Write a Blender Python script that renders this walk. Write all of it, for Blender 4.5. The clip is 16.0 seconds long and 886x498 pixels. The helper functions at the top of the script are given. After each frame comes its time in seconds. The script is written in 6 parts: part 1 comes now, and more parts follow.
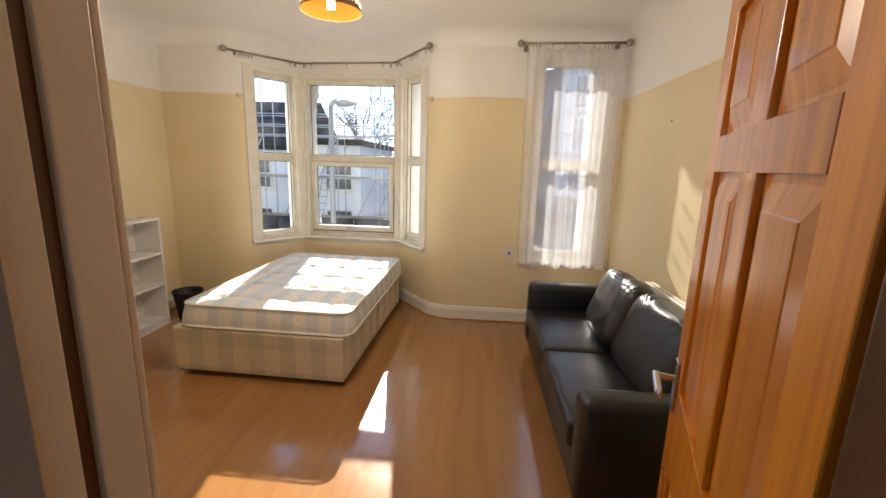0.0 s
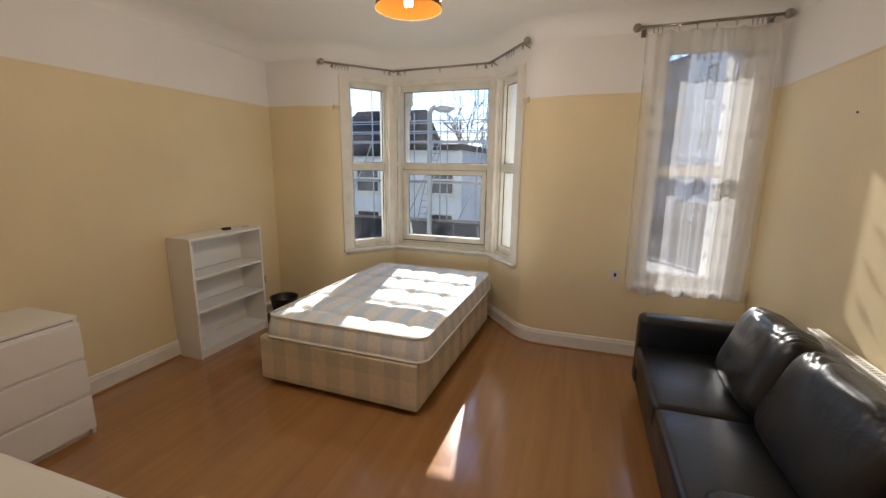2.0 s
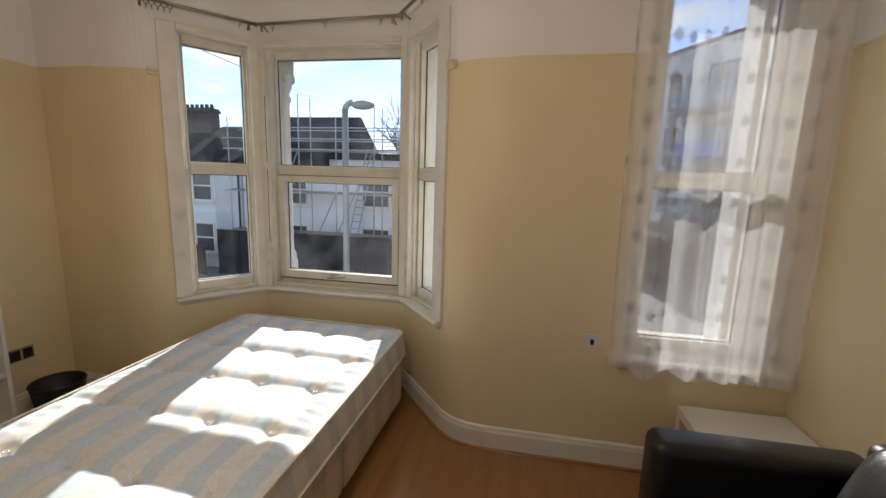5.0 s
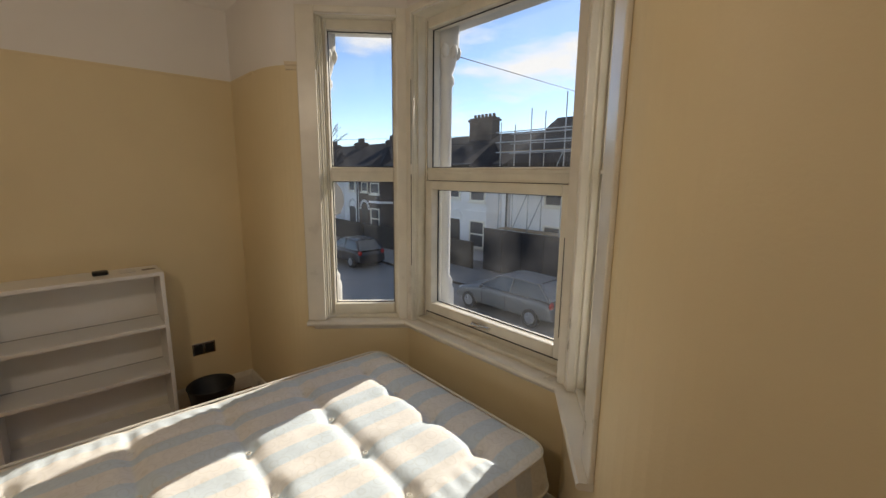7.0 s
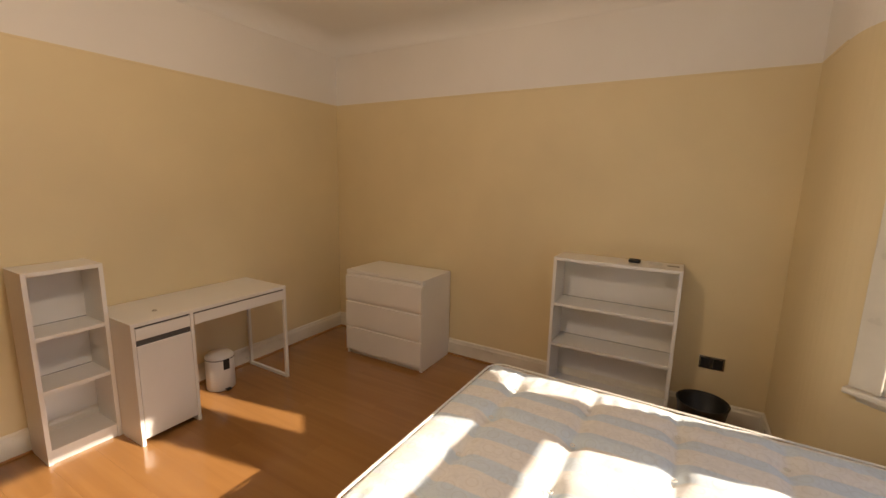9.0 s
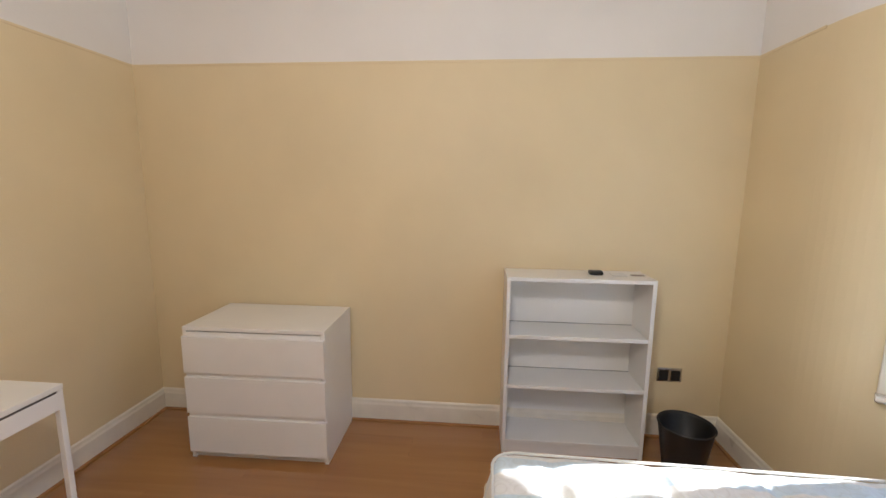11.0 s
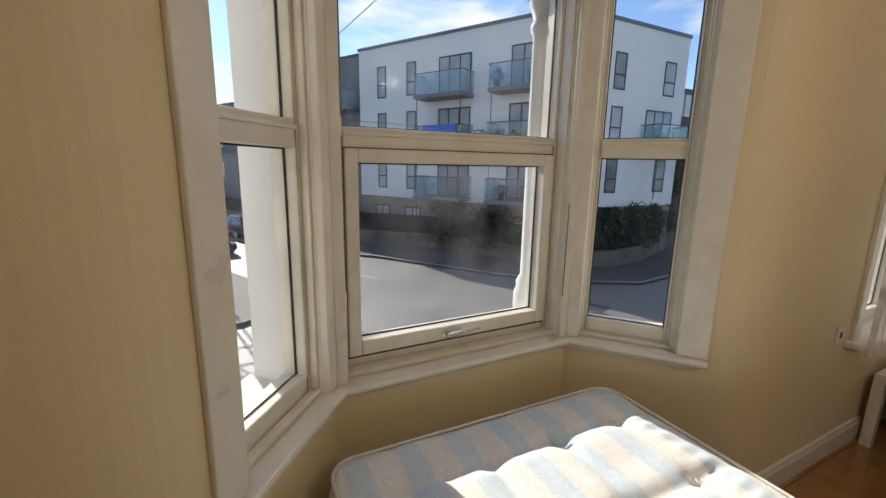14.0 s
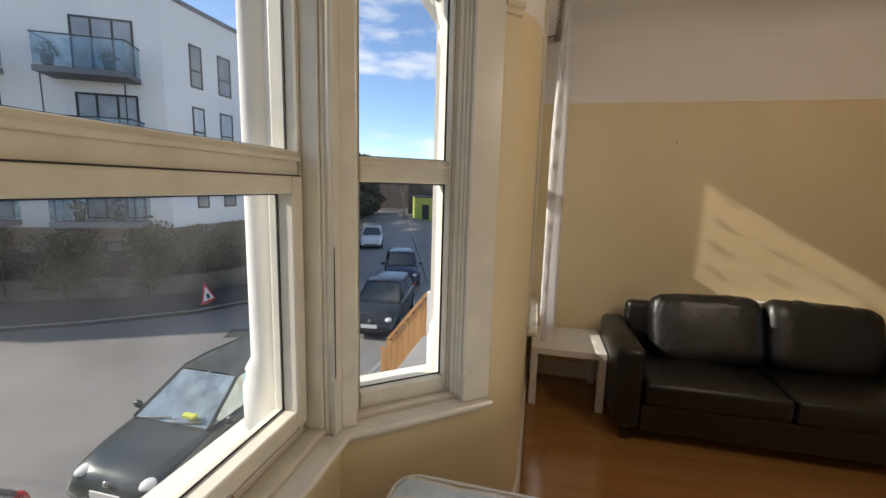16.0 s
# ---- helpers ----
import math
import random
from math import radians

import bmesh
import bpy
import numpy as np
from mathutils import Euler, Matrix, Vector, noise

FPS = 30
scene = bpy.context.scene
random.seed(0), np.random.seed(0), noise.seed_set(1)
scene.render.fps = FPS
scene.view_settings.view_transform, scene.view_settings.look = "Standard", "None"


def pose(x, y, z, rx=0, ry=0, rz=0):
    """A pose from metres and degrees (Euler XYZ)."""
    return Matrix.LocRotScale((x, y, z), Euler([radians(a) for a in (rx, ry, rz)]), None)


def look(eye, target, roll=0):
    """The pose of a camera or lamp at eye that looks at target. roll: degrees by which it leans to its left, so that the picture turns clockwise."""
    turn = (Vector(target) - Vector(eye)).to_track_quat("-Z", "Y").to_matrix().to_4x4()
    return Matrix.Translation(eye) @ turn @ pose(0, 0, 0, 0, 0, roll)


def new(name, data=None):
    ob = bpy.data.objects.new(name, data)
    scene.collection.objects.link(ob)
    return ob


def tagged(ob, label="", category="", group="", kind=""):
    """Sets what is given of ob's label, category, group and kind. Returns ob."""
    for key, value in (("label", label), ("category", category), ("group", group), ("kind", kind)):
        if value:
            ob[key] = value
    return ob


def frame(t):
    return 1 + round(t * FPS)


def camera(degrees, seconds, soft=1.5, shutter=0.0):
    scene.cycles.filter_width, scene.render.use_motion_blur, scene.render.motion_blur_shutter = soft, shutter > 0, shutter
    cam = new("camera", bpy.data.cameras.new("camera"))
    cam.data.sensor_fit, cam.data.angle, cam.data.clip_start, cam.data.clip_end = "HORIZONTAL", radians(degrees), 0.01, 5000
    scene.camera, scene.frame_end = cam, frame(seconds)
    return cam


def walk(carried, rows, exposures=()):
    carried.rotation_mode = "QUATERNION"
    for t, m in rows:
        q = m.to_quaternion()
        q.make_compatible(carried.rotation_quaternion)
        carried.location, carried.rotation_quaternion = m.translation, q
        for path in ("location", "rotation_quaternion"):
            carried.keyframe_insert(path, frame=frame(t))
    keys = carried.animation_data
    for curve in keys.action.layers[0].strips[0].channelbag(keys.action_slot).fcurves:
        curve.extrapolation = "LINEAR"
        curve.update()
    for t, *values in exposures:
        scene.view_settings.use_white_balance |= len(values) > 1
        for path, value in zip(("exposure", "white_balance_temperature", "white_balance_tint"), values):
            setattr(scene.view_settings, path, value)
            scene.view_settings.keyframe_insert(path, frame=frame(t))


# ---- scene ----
cam = camera(93.8, 16.0)
PATH = [
    (0, (0.411, 0.207, 1.629), (0.271, 2.162, 1.229), 1.7),
    (0.5, (0.413, 0.421, 1.649), (0.213, 2.368, 1.237), 0.6),
    (1, (0.447, 0.539, 1.676), (0.115, 2.475, 1.297), 0.5),
    (1.5, (0.465, 0.574, 1.697), (-0.064, 2.469, 1.335), 0.6),
    (2, (0.462, 0.584, 1.683), (-0.154, 2.444, 1.286), 0.7),
    (2.5, (0.424, 0.644, 1.653), (-0.051, 2.539, 1.225), 1.2),
    (3, (0.369, 0.758, 1.654), (0.077, 2.692, 1.24), 1.8),
    (3.5, (0.282, 0.936, 1.628), (-0.005, 2.879, 1.254), 2.4),
    (3.9, (0.283, 1.181, 1.632), (-0.029, 3.126, 1.284), 2.9),
    (4, (0.316, 1.263, 1.637), (-0.008, 3.205, 1.287), 2.3),
    (4.2, (0.344, 1.414, 1.63), (0.029, 3.36, 1.291), 2.1),
    (6.5, (0.394, 3.264, 1.624), (-0.574, 4.976, 1.262), -0.4),
    (7, (0.412, 3.481, 1.661), (-1.037, 4.814, 1.307), 0.6),
    (7.5, (0.348, 3.764, 1.625), (-1.523, 4.398, 1.314), 0.6),
    (8, (0.312, 3.831, 1.629), (-1.664, 3.761, 1.328), 1.2),
    (8.5, (0.351, 3.888, 1.64), (-1.47, 3.134, 1.302), 1.0),
    (8.7, (0.361, 3.893, 1.614), (-1.346, 2.907, 1.275), 1.3),
    (10.8, (-0.12, 2.986, 1.564), (-2.053, 2.554, 1.286), 0.5),
    (11, (-0.283, 2.921, 1.555), (-2.254, 2.756, 1.254), 0.6),
    (11.5, (-0.689, 2.739, 1.589), (-2.537, 3.396, 1.198), 0.9),
    (11.7, (-0.816, 2.743, 1.522), (-2.541, 3.695, 1.18), 1.2),
    (12, (-1.12, 2.776, 1.533), (-2.526, 4.15, 1.164), 1.6),
    (12.5, (-1.28, 2.89, 1.567), (-2.158, 4.647, 1.191), 0.8),
    (13, (-1.573, 3.042, 1.565), (-1.73, 4.998, 1.179), 1.0),
    (13.5, (-1.802, 3.318, 1.548), (-1.347, 5.232, 1.188), 0.8),
    (14, (-1.94, 3.596, 1.562), (-1.038, 5.338, 1.17), 1.0),
    (14.5, (-1.878, 3.939, 1.531), (-0.644, 5.468, 1.161), 1.2),
    (15, (-1.81, 4.26, 1.556), (-0.285, 5.506, 1.21), 1.2),
    (15.5, (-1.799, 4.48, 1.575), (-0.032, 5.367, 1.269), 1.0),
    (16, (-1.742, 4.416, 1.605), (0.187, 4.85, 1.305), 1.6),
]
EXPOSURES = [
    (0.0, 2.10, 6500, 12), (0.5, 1.78, 6150, 11), (1.0, 1.75, 6100, 11), (2.0, 1.64, 6100, 11), (3.0, 1.6, 6050, 11), (4.2, 1.48, 6100, 11), (6.5, 0.88, 6650, 11), (8.0, 1.02, 7300, 12), (8.7, 1.38, 7600, 18),
    (10.8, 2.42, 5400, 11), (11.2, 2.32, 5550, 11), (11.6, 1.92, 6200, 12), (12.2, 1.46, 6750, 11), (14.0, 1.05, 6450, 11), (16.0, 1.15, 6650, 11)]
walk(cam, [(t, look(eye, target, roll)) for t, eye, target, roll in PATH], EXPOSURES)

# ---- world, sun, exposure ----
SUN_DIR = Vector((-0.165, 0.856, 0.489))  # towards the sun
world = bpy.data.worlds.new("sky")
scene.world = world
world.use_nodes = True
wn, wl = world.node_tree.nodes, world.node_tree.links
sky = wn.new("ShaderNodeTexSky")
sky.sky_type, sky.sun_disc = "NISHITA", False
sky.sun_elevation = math.asin(SUN_DIR.z)
sky.sun_rotation = math.atan2(SUN_DIR.x, SUN_DIR.y)
sky.air_density, sky.dust_density, sky.ozone_density = 0.85, 0.3, 2.6
sky.altitude = 1500
wtc, wmap, wnoise, wramp, wmix = (wn.new("ShaderNode" + n) for n in ("TexCoord", "Mapping", "TexNoise", "ValToRGB", "MixRGB"))
wmap.inputs["Scale"].default_value = (1.0, 1.0, 3.6)
wnoise.inputs["Scale"].default_value, wnoise.inputs["Detail"].default_value, wnoise.inputs["Roughness"].default_value = 2.6, 7, 0.55
wramp.color_ramp.elements[0].position, wramp.color_ramp.elements[1].position = 0.52, 0.66
wmix.inputs["Color2"].default_value = (4.8, 4.9, 5.1, 1)
wl.new(wtc.outputs["Generated"], wmap.inputs["Vector"])
wl.new(wmap.outputs["Vector"], wnoise.inputs["Vector"])
wl.new(wnoise.outputs["Fac"], wramp.inputs["Fac"])
wl.new(wramp.outputs["Color"], wmix.inputs["Fac"])
wl.new(sky.outputs["Color"], wmix.inputs["Color1"])
wl.new(wmix.outputs["Color"], wn["Background"].inputs["Color"])
wn["Background"].inputs["Strength"].default_value = 0.105

sun = new("sun", bpy.data.lights.new("sun", "SUN"))
sun.data.energy, sun.data.angle, sun.data.color = 3.1, radians(0.6), (1.0, 0.93, 0.82)
sun.matrix_world = look(SUN_DIR * 50, (0, 0, 0))


# ---- material helpers ----
def mat_new(name):
    m = bpy.data.materials.new(name)
    m.use_nodes = True
    return m, m.node_tree.nodes, m.node_tree.links, m.node_tree.nodes["Principled BSDF"]


def painted(name, colour, rough=0.6, vary=0.06, scale=3.0, bump=0.15, grain=180.0, metal=0.0, spec=0.5, rand=0.0):
    """A surface of one colour with soft stains, fine grain and relief."""
    m, n, l, b = mat_new(name)
    tc = n.new("ShaderNodeTexCoord")
    big, fine, mul, bmp = n.new("ShaderNodeTexNoise"), n.new("ShaderNodeTexNoise"), n.new("ShaderNodeMixRGB"), n.new("ShaderNodeBump")
    big.inputs["Scale"].default_value, big.inputs["Detail"].default_value = scale, 5
    fine.inputs["Scale"].default_value, fine.inputs["Detail"].default_value = grain, 3
    l.new(tc.outputs["Object"], big.inputs["Vector"])
    l.new(tc.outputs["Object"], fine.inputs["Vector"])
    mr = n.new("ShaderNodeMapRange")
    mr.inputs["From Min"].default_value, mr.inputs["From Max"].default_value = 0.3, 0.7
    mr.inputs["To Min"].default_value, mr.inputs["To Max"].default_value = 1 - vary, 1 + vary * 0.4
    l.new(big.outputs["Fac"], mr.inputs["Value"])
    mul.blend_type = "MULTIPLY"
    mul.inputs["Fac"].default_value = 1
    mul.inputs["Color1"].default_value = (*colour, 1)
    last = mr.outputs["Result"]
    if rand:
        oi, rr, mm = n.new("ShaderNodeObjectInfo"), n.new("ShaderNodeMapRange"), n.new("ShaderNodeMath")
        rr.inputs["To Min"].default_value, rr.inputs["To Max"].default_value = 1 - rand, 1 + rand
        mm.operation = "MULTIPLY"
        l.new(oi.outputs["Random"], rr.inputs["Value"])
        l.new(rr.outputs["Result"], mm.inputs[0])
        l.new(last, mm.inputs[1])
        last = mm.outputs["Value"]
    l.new(last, mul.inputs["Color2"])
    l.new(mul.outputs["Color"], b.inputs["Base Color"])
    rg = n.new("ShaderNodeMapRange")
    rg.inputs["To Min"].default_value, rg.inputs["To Max"].default_value = max(rough - 0.08, 0.02), min(rough + 0.08, 1)
    l.new(big.outputs["Fac"], rg.inputs["Value"])
    l.new(rg.outputs["Result"], b.inputs["Roughness"])
    b.inputs["Metallic"].default_value, b.inputs["Specular IOR Level"].default_value = metal, spec
    bmp.inputs["Strength"].default_value, bmp.inputs["Distance"].default_value = bump, 0.002
    l.new(fine.outputs["Fac"], bmp.inputs["Height"])
    l.new(bmp.outputs["Normal"], b.inputs["Normal"])
    return m


def wooden(name, light, dark, rough=0.3, axis="Y", scale=1.0, rand=0.0, coat=0.0):
    """Wood with long grain along one axis."""
    m, n, l, b = mat_new(name)
    tc, mp, no, wv, mix, bmp = (n.new("ShaderNode" + k) for k in ("TexCoord", "Mapping", "TexNoise", "TexNoise", "ValToRGB", "Bump"))
    s = [26 * scale] * 3
    s["XYZ".index(axis)] = 1.4 * scale
    mp.inputs["Scale"].default_value = s
    no.inputs["Scale"].default_value, no.inputs["Detail"].default_value, no.inputs["Distortion"].default_value = 1.0, 6, 0.6
    l.new(tc.outputs["Object"], mp.inputs["Vector"])
    if rand:
        oi, ad = n.new("ShaderNodeObjectInfo"), n.new("ShaderNodeVectorMath")
        ad.operation = "ADD"
        sc = n.new("ShaderNodeVectorMath")
        sc.operation = "SCALE"
        sc.inputs[0].default_value = (37, 51, 23)
        l.new(oi.outputs["Random"], sc.inputs["Scale"])
        l.new(mp.outputs["Vector"], ad.inputs[0])
        l.new(sc.outputs["Vector"], ad.inputs[1])
        l.new(ad.outputs["Vector"], no.inputs["Vector"])
    else:
        l.new(mp.outputs["Vector"], no.inputs["Vector"])
    mix.color_ramp.elements[0].position, mix.color_ramp.elements[1].position = 0.3, 0.72
    mix.color_ramp.elements[0].color, mix.color_ramp.elements[1].color = (*dark, 1), (*light, 1)
    l.new(no.outputs["Fac"], mix.inputs["Fac"])
    col = mix.outputs["Color"]
    if rand:
        rr, mul = n.new("ShaderNodeMapRange"), n.new("ShaderNodeMixRGB")
        rr.inputs["To Min"].default_value, rr.inputs["To Max"].default_value = 1 - rand, 1 + rand
        mul.blend_type, mul.inputs["Fac"].default_value = "MULTIPLY", 1
        l.new(oi.outputs["Random"], rr.inputs["Value"])
        l.new(col, mul.inputs["Color1"])
        l.new(rr.outputs["Result"], mul.inputs["Color2"])
        col = mul.outputs["Color"]
    l.new(col, b.inputs["Base Color"])
    wv.inputs["Scale"].default_value = 2.2
    l.new(tc.outputs["Object"], wv.inputs["Vector"])
    rg = n.new("ShaderNodeMapRange")
    rg.inputs["To Min"].default_value, rg.inputs["To Max"].default_value = max(rough - 0.06, 0.05), rough + 0.1
    l.new(wv.outputs["Fac"], rg.inputs["Value"])
    l.new(rg.outputs["Result"], b.inputs["Roughness"])
    b.inputs["Coat Weight"].default_value, b.inputs["Coat Roughness"].default_value = coat, 0.12
    bmp.inputs["Strength"].default_value, bmp.inputs["Distance"].default_value = 0.08, 0.001
    l.new(no.outputs["Fac"], bmp.inputs["Height"])
    l.new(bmp.outputs["Normal"], b.inputs["Normal"])
    return m


def striped(name, ground, stripe, period, width, axis=0, cross=0.0, cross_period=0.2, rough=0.75):
    """Woven ticking: stripes of a second colour across one axis, plaid if cross is set, with a fine weave."""
    m, n, l, b = mat_new(name)
    tc, sep = n.new("ShaderNodeTexCoord"), n.new("ShaderNodeSeparateXYZ")
    l.new(tc.outputs["Object"], sep.inputs["Vector"])

    def band(sock, per, wid):
        a, f, c = n.new("ShaderNodeMath"), n.new("ShaderNodeMath"), n.new("ShaderNodeMapRange")
        a.operation, f.operation = "DIVIDE", "PINGPONG"
        a.inputs[1].default_value, f.inputs[1].default_value = per, 0.5
        l.new(sock, a.inputs[0])
        l.new(a.outputs["Value"], f.inputs[0])
        half = wid / per / 2
        c.inputs["From Min"].default_value, c.inputs["From Max"].default_value = half + 0.02, half - 0.02
        l.new(f.outputs["Value"], c.inputs["Value"])
        return c.outputs["Result"]

    fac = band(sep.outputs[axis], period, width)
    mix, no, mul, bmp = n.new("ShaderNodeMixRGB"), n.new("ShaderNodeTexNoise"), n.new("ShaderNodeMixRGB"), n.new("ShaderNodeBump")
    if cross:
        mx = n.new("ShaderNodeMath")
        mx.operation = "MULTIPLY_ADD"
        l.new(band(sep.outputs[2], cross_period, cross_period * 0.5), mx.inputs[0])
        mx.inputs[1].default_value = cross
        hf = n.new("ShaderNodeMath")
        hf.operation = "MULTIPLY"
        hf.inputs[1].default_value = 1 - cross
        l.new(fac, hf.inputs[0])
        l.new(hf.outputs["Value"], mx.inputs[2])
        fac = mx.outputs["Value"]
    mix.inputs["Color1"].default_value, mix.inputs["Color2"].default_value = (*ground, 1), (*stripe, 1)
    l.new(fac, mix.inputs["Fac"])
    no.inputs["Scale"].default_value, no.inputs["Detail"].default_value = 34, 6
    no.inputs["Distortion"].default_value = 0.8
    l.new(tc.outputs["Object"], no.inputs["Vector"])
    mr = n.new("ShaderNodeMapRange")
    mr.inputs["From Min"].default_value, mr.inputs["From Max"].default_value = 0.35, 0.65
    mr.inputs["To Min"].default_value, mr.inputs["To Max"].default_value = 0.95, 1.02
    l.new(no.outputs["Fac"], mr.inputs["Value"])
    mul.blend_type, mul.inputs["Fac"].default_value = "MULTIPLY", 1
    l.new(mix.outputs["Color"], mul.inputs["Color1"])
    l.new(mr.outputs["Result"], mul.inputs["Color2"])
    # woven sprig outlines, a shade darker than the ground
    vo, vr, last = n.new("ShaderNodeTexVoronoi"), n.new("ShaderNodeValToRGB"), n.new("ShaderNodeMixRGB")
    vo.inputs["Scale"].default_value, vo.inputs["Randomness"].default_value = 15, 0.7
    l.new(tc.outputs["Object"], vo.inputs["Vector"])
    stops = vr.color_ramp.elements
    stops[0].position, stops[0].color = 0.30, (1, 1, 1, 1)
    stops[1].position, stops[1].color = 0.36, (0.92, 0.91, 0.885, 1)
    for pos, v in ((0.42, 1.0), (0.56, 1.0), (0.60, 0.94), (0.66, 1.0)):
        e = stops.new(pos)
        e.color = (v, v, v, 1)
    l.new(vo.outputs["Distance"], vr.inputs["Fac"])
    last.blend_type, last.inputs["Fac"].default_value = "MULTIPLY", 1.0
    l.new(mul.outputs["Color"], last.inputs["Color1"])
    l.new(vr.outputs["Color"], last.inputs["Color2"])
    l.new(last.outputs["Color"], b.inputs["Base Color"])
    b.inputs["Roughness"].default_value = rough
    b.inputs["Sheen Weight"].default_value = 0.2
    bmp.inputs["Strength"].default_value, bmp.inputs["Distance"].default_value = 0.3, 0.002
    l.new(no.outputs["Fac"], bmp.inputs["Height"])
    l.new(bmp.outputs["Normal"], b.inputs["Normal"])
    return m


def glassy(name, tint=(1, 1, 1), gloss=0.06, haze=0.0):
    """A thin pane: clear, with a Fresnel-driven gloss and a little dirt that scatters."""
    m, n, l, b = mat_new(name)
    n.remove(b)
    tr, gl, mix, fr, pw, out = (n.new("ShaderNode" + k) for k in ("BsdfTransparent", "BsdfGlossy", "MixShader", "LayerWeight", "Math", "Math"))
    tr.inputs["Color"].default_value = (*tint, 1)
    gl.inputs["Roughness"].default_value = 0.01
    fr.inputs["Blend"].default_value = 0.5
    pw.operation, out.operation = "POWER", "MULTIPLY_ADD"
    pw.inputs[1].default_value = 5.0
    out.inputs[1].default_value, out.inputs[2].default_value = 0.5, gloss * 0.4
    l.new(fr.outputs["Facing"], pw.inputs[0])
    l.new(pw.outputs["Value"], out.inputs[0])
    l.new(out.outputs["Value"], mix.inputs["Fac"])
    l.new(tr.outputs["BSDF"], mix.inputs[1])
    l.new(gl.outputs["BSDF"], mix.inputs[2])
    last = mix
    if haze:
        df, mx2, no, mr, tc = (n.new("ShaderNode" + k) for k in ("BsdfTranslucent", "MixShader", "TexNoise", "MapRange", "TexCoord"))
        df.inputs["Color"].default_value = (0.9, 0.9, 0.9, 1)
        no.inputs["Scale"].default_value, no.inputs["Detail"].default_value = 3.5, 8
        mr.inputs["From Min"].default_value, mr.inputs["From Max"].default_value = 0.35, 0.8
        mr.inputs["To Max"].default_value = haze
        l.new(tc.outputs["Object"], no.inputs["Vector"])
        l.new(no.outputs["Fac"], mr.inputs["Value"])
        l.new(mr.outputs["Result"], mx2.inputs["Fac"])
        l.new(mix.outputs["Shader"], mx2.inputs[1])
        l.new(df.outputs["BSDF"], mx2.inputs[2])
        last = mx2
    l.new(last.outputs["Shader"], n["Material Output"].inputs["Surface"])
    return m


def leather(name):
    """Soft black hide: fine pebbling, long creases and a broad sheen."""
    m, n, l, b = mat_new(name)
    tc, big, fine, cr, mp, b1, b2, rg, cl = (n.new("ShaderNode" + k) for k in ("TexCoord", "TexNoise", "TexNoise", "TexNoise", "Mapping", "Bump", "Bump", "MapRange", "ValToRGB"))
    big.inputs["Scale"].default_value, big.inputs["Detail"].default_value = 5, 5
    fine.inputs["Scale"].default_value, fine.inputs["Detail"].default_value = 150, 3
    cr.inputs["Scale"].default_value, cr.inputs["Detail"].default_value, cr.inputs["Distortion"].default_value = 7, 4, 1.4
    mp.inputs["Scale"].default_value = (1.6, 0.8, 0.6)
    l.new(tc.outputs["Object"], mp.inputs["Vector"])
    l.new(mp.outputs["Vector"], cr.inputs["Vector"])
    for node in (big, fine):
        l.new(tc.outputs["Object"], node.inputs["Vector"])
    cl.color_ramp.elements[0].color, cl.color_ramp.elements[1].color = (0.004, 0.004, 0.004, 1), (0.008, 0.0078, 0.0078, 1)
    l.new(big.outputs["Fac"], cl.inputs["Fac"])
    l.new(cl.outputs["Color"], b.inputs["Base Color"])
    rg.inputs["To Min"].default_value, rg.inputs["To Max"].default_value = 0.30, 0.47
    l.new(big.outputs["Fac"], rg.inputs["Value"])
    l.new(rg.outputs["Result"], b.inputs["Roughness"])
    b.inputs["Specular IOR Level"].default_value = 0.62
    b1.inputs["Strength"].default_value, b1.inputs["Distance"].default_value = 0.16, 0.012
    b2.inputs["Strength"].default_value, b2.inputs["Distance"].default_value = 0.2, 0.002
    l.new(cr.outputs["Fac"], b1.inputs["Height"])
    l.new(fine.outputs["Fac"], b2.inputs["Height"])
    l.new(b1.outputs["Normal"], b2.inputs["Normal"])
    l.new(b2.outputs["Normal"], b.inputs["Normal"])
    return m


def glowing(name, colour, strength):
    m, n, l, b = mat_new(name)
    b.inputs["Base Color"].default_value = (*colour, 1)
    b.inputs["Emission Color"].default_value = (*colour, 1)
    b.inputs["Emission Strength"].default_value = strength
    return m


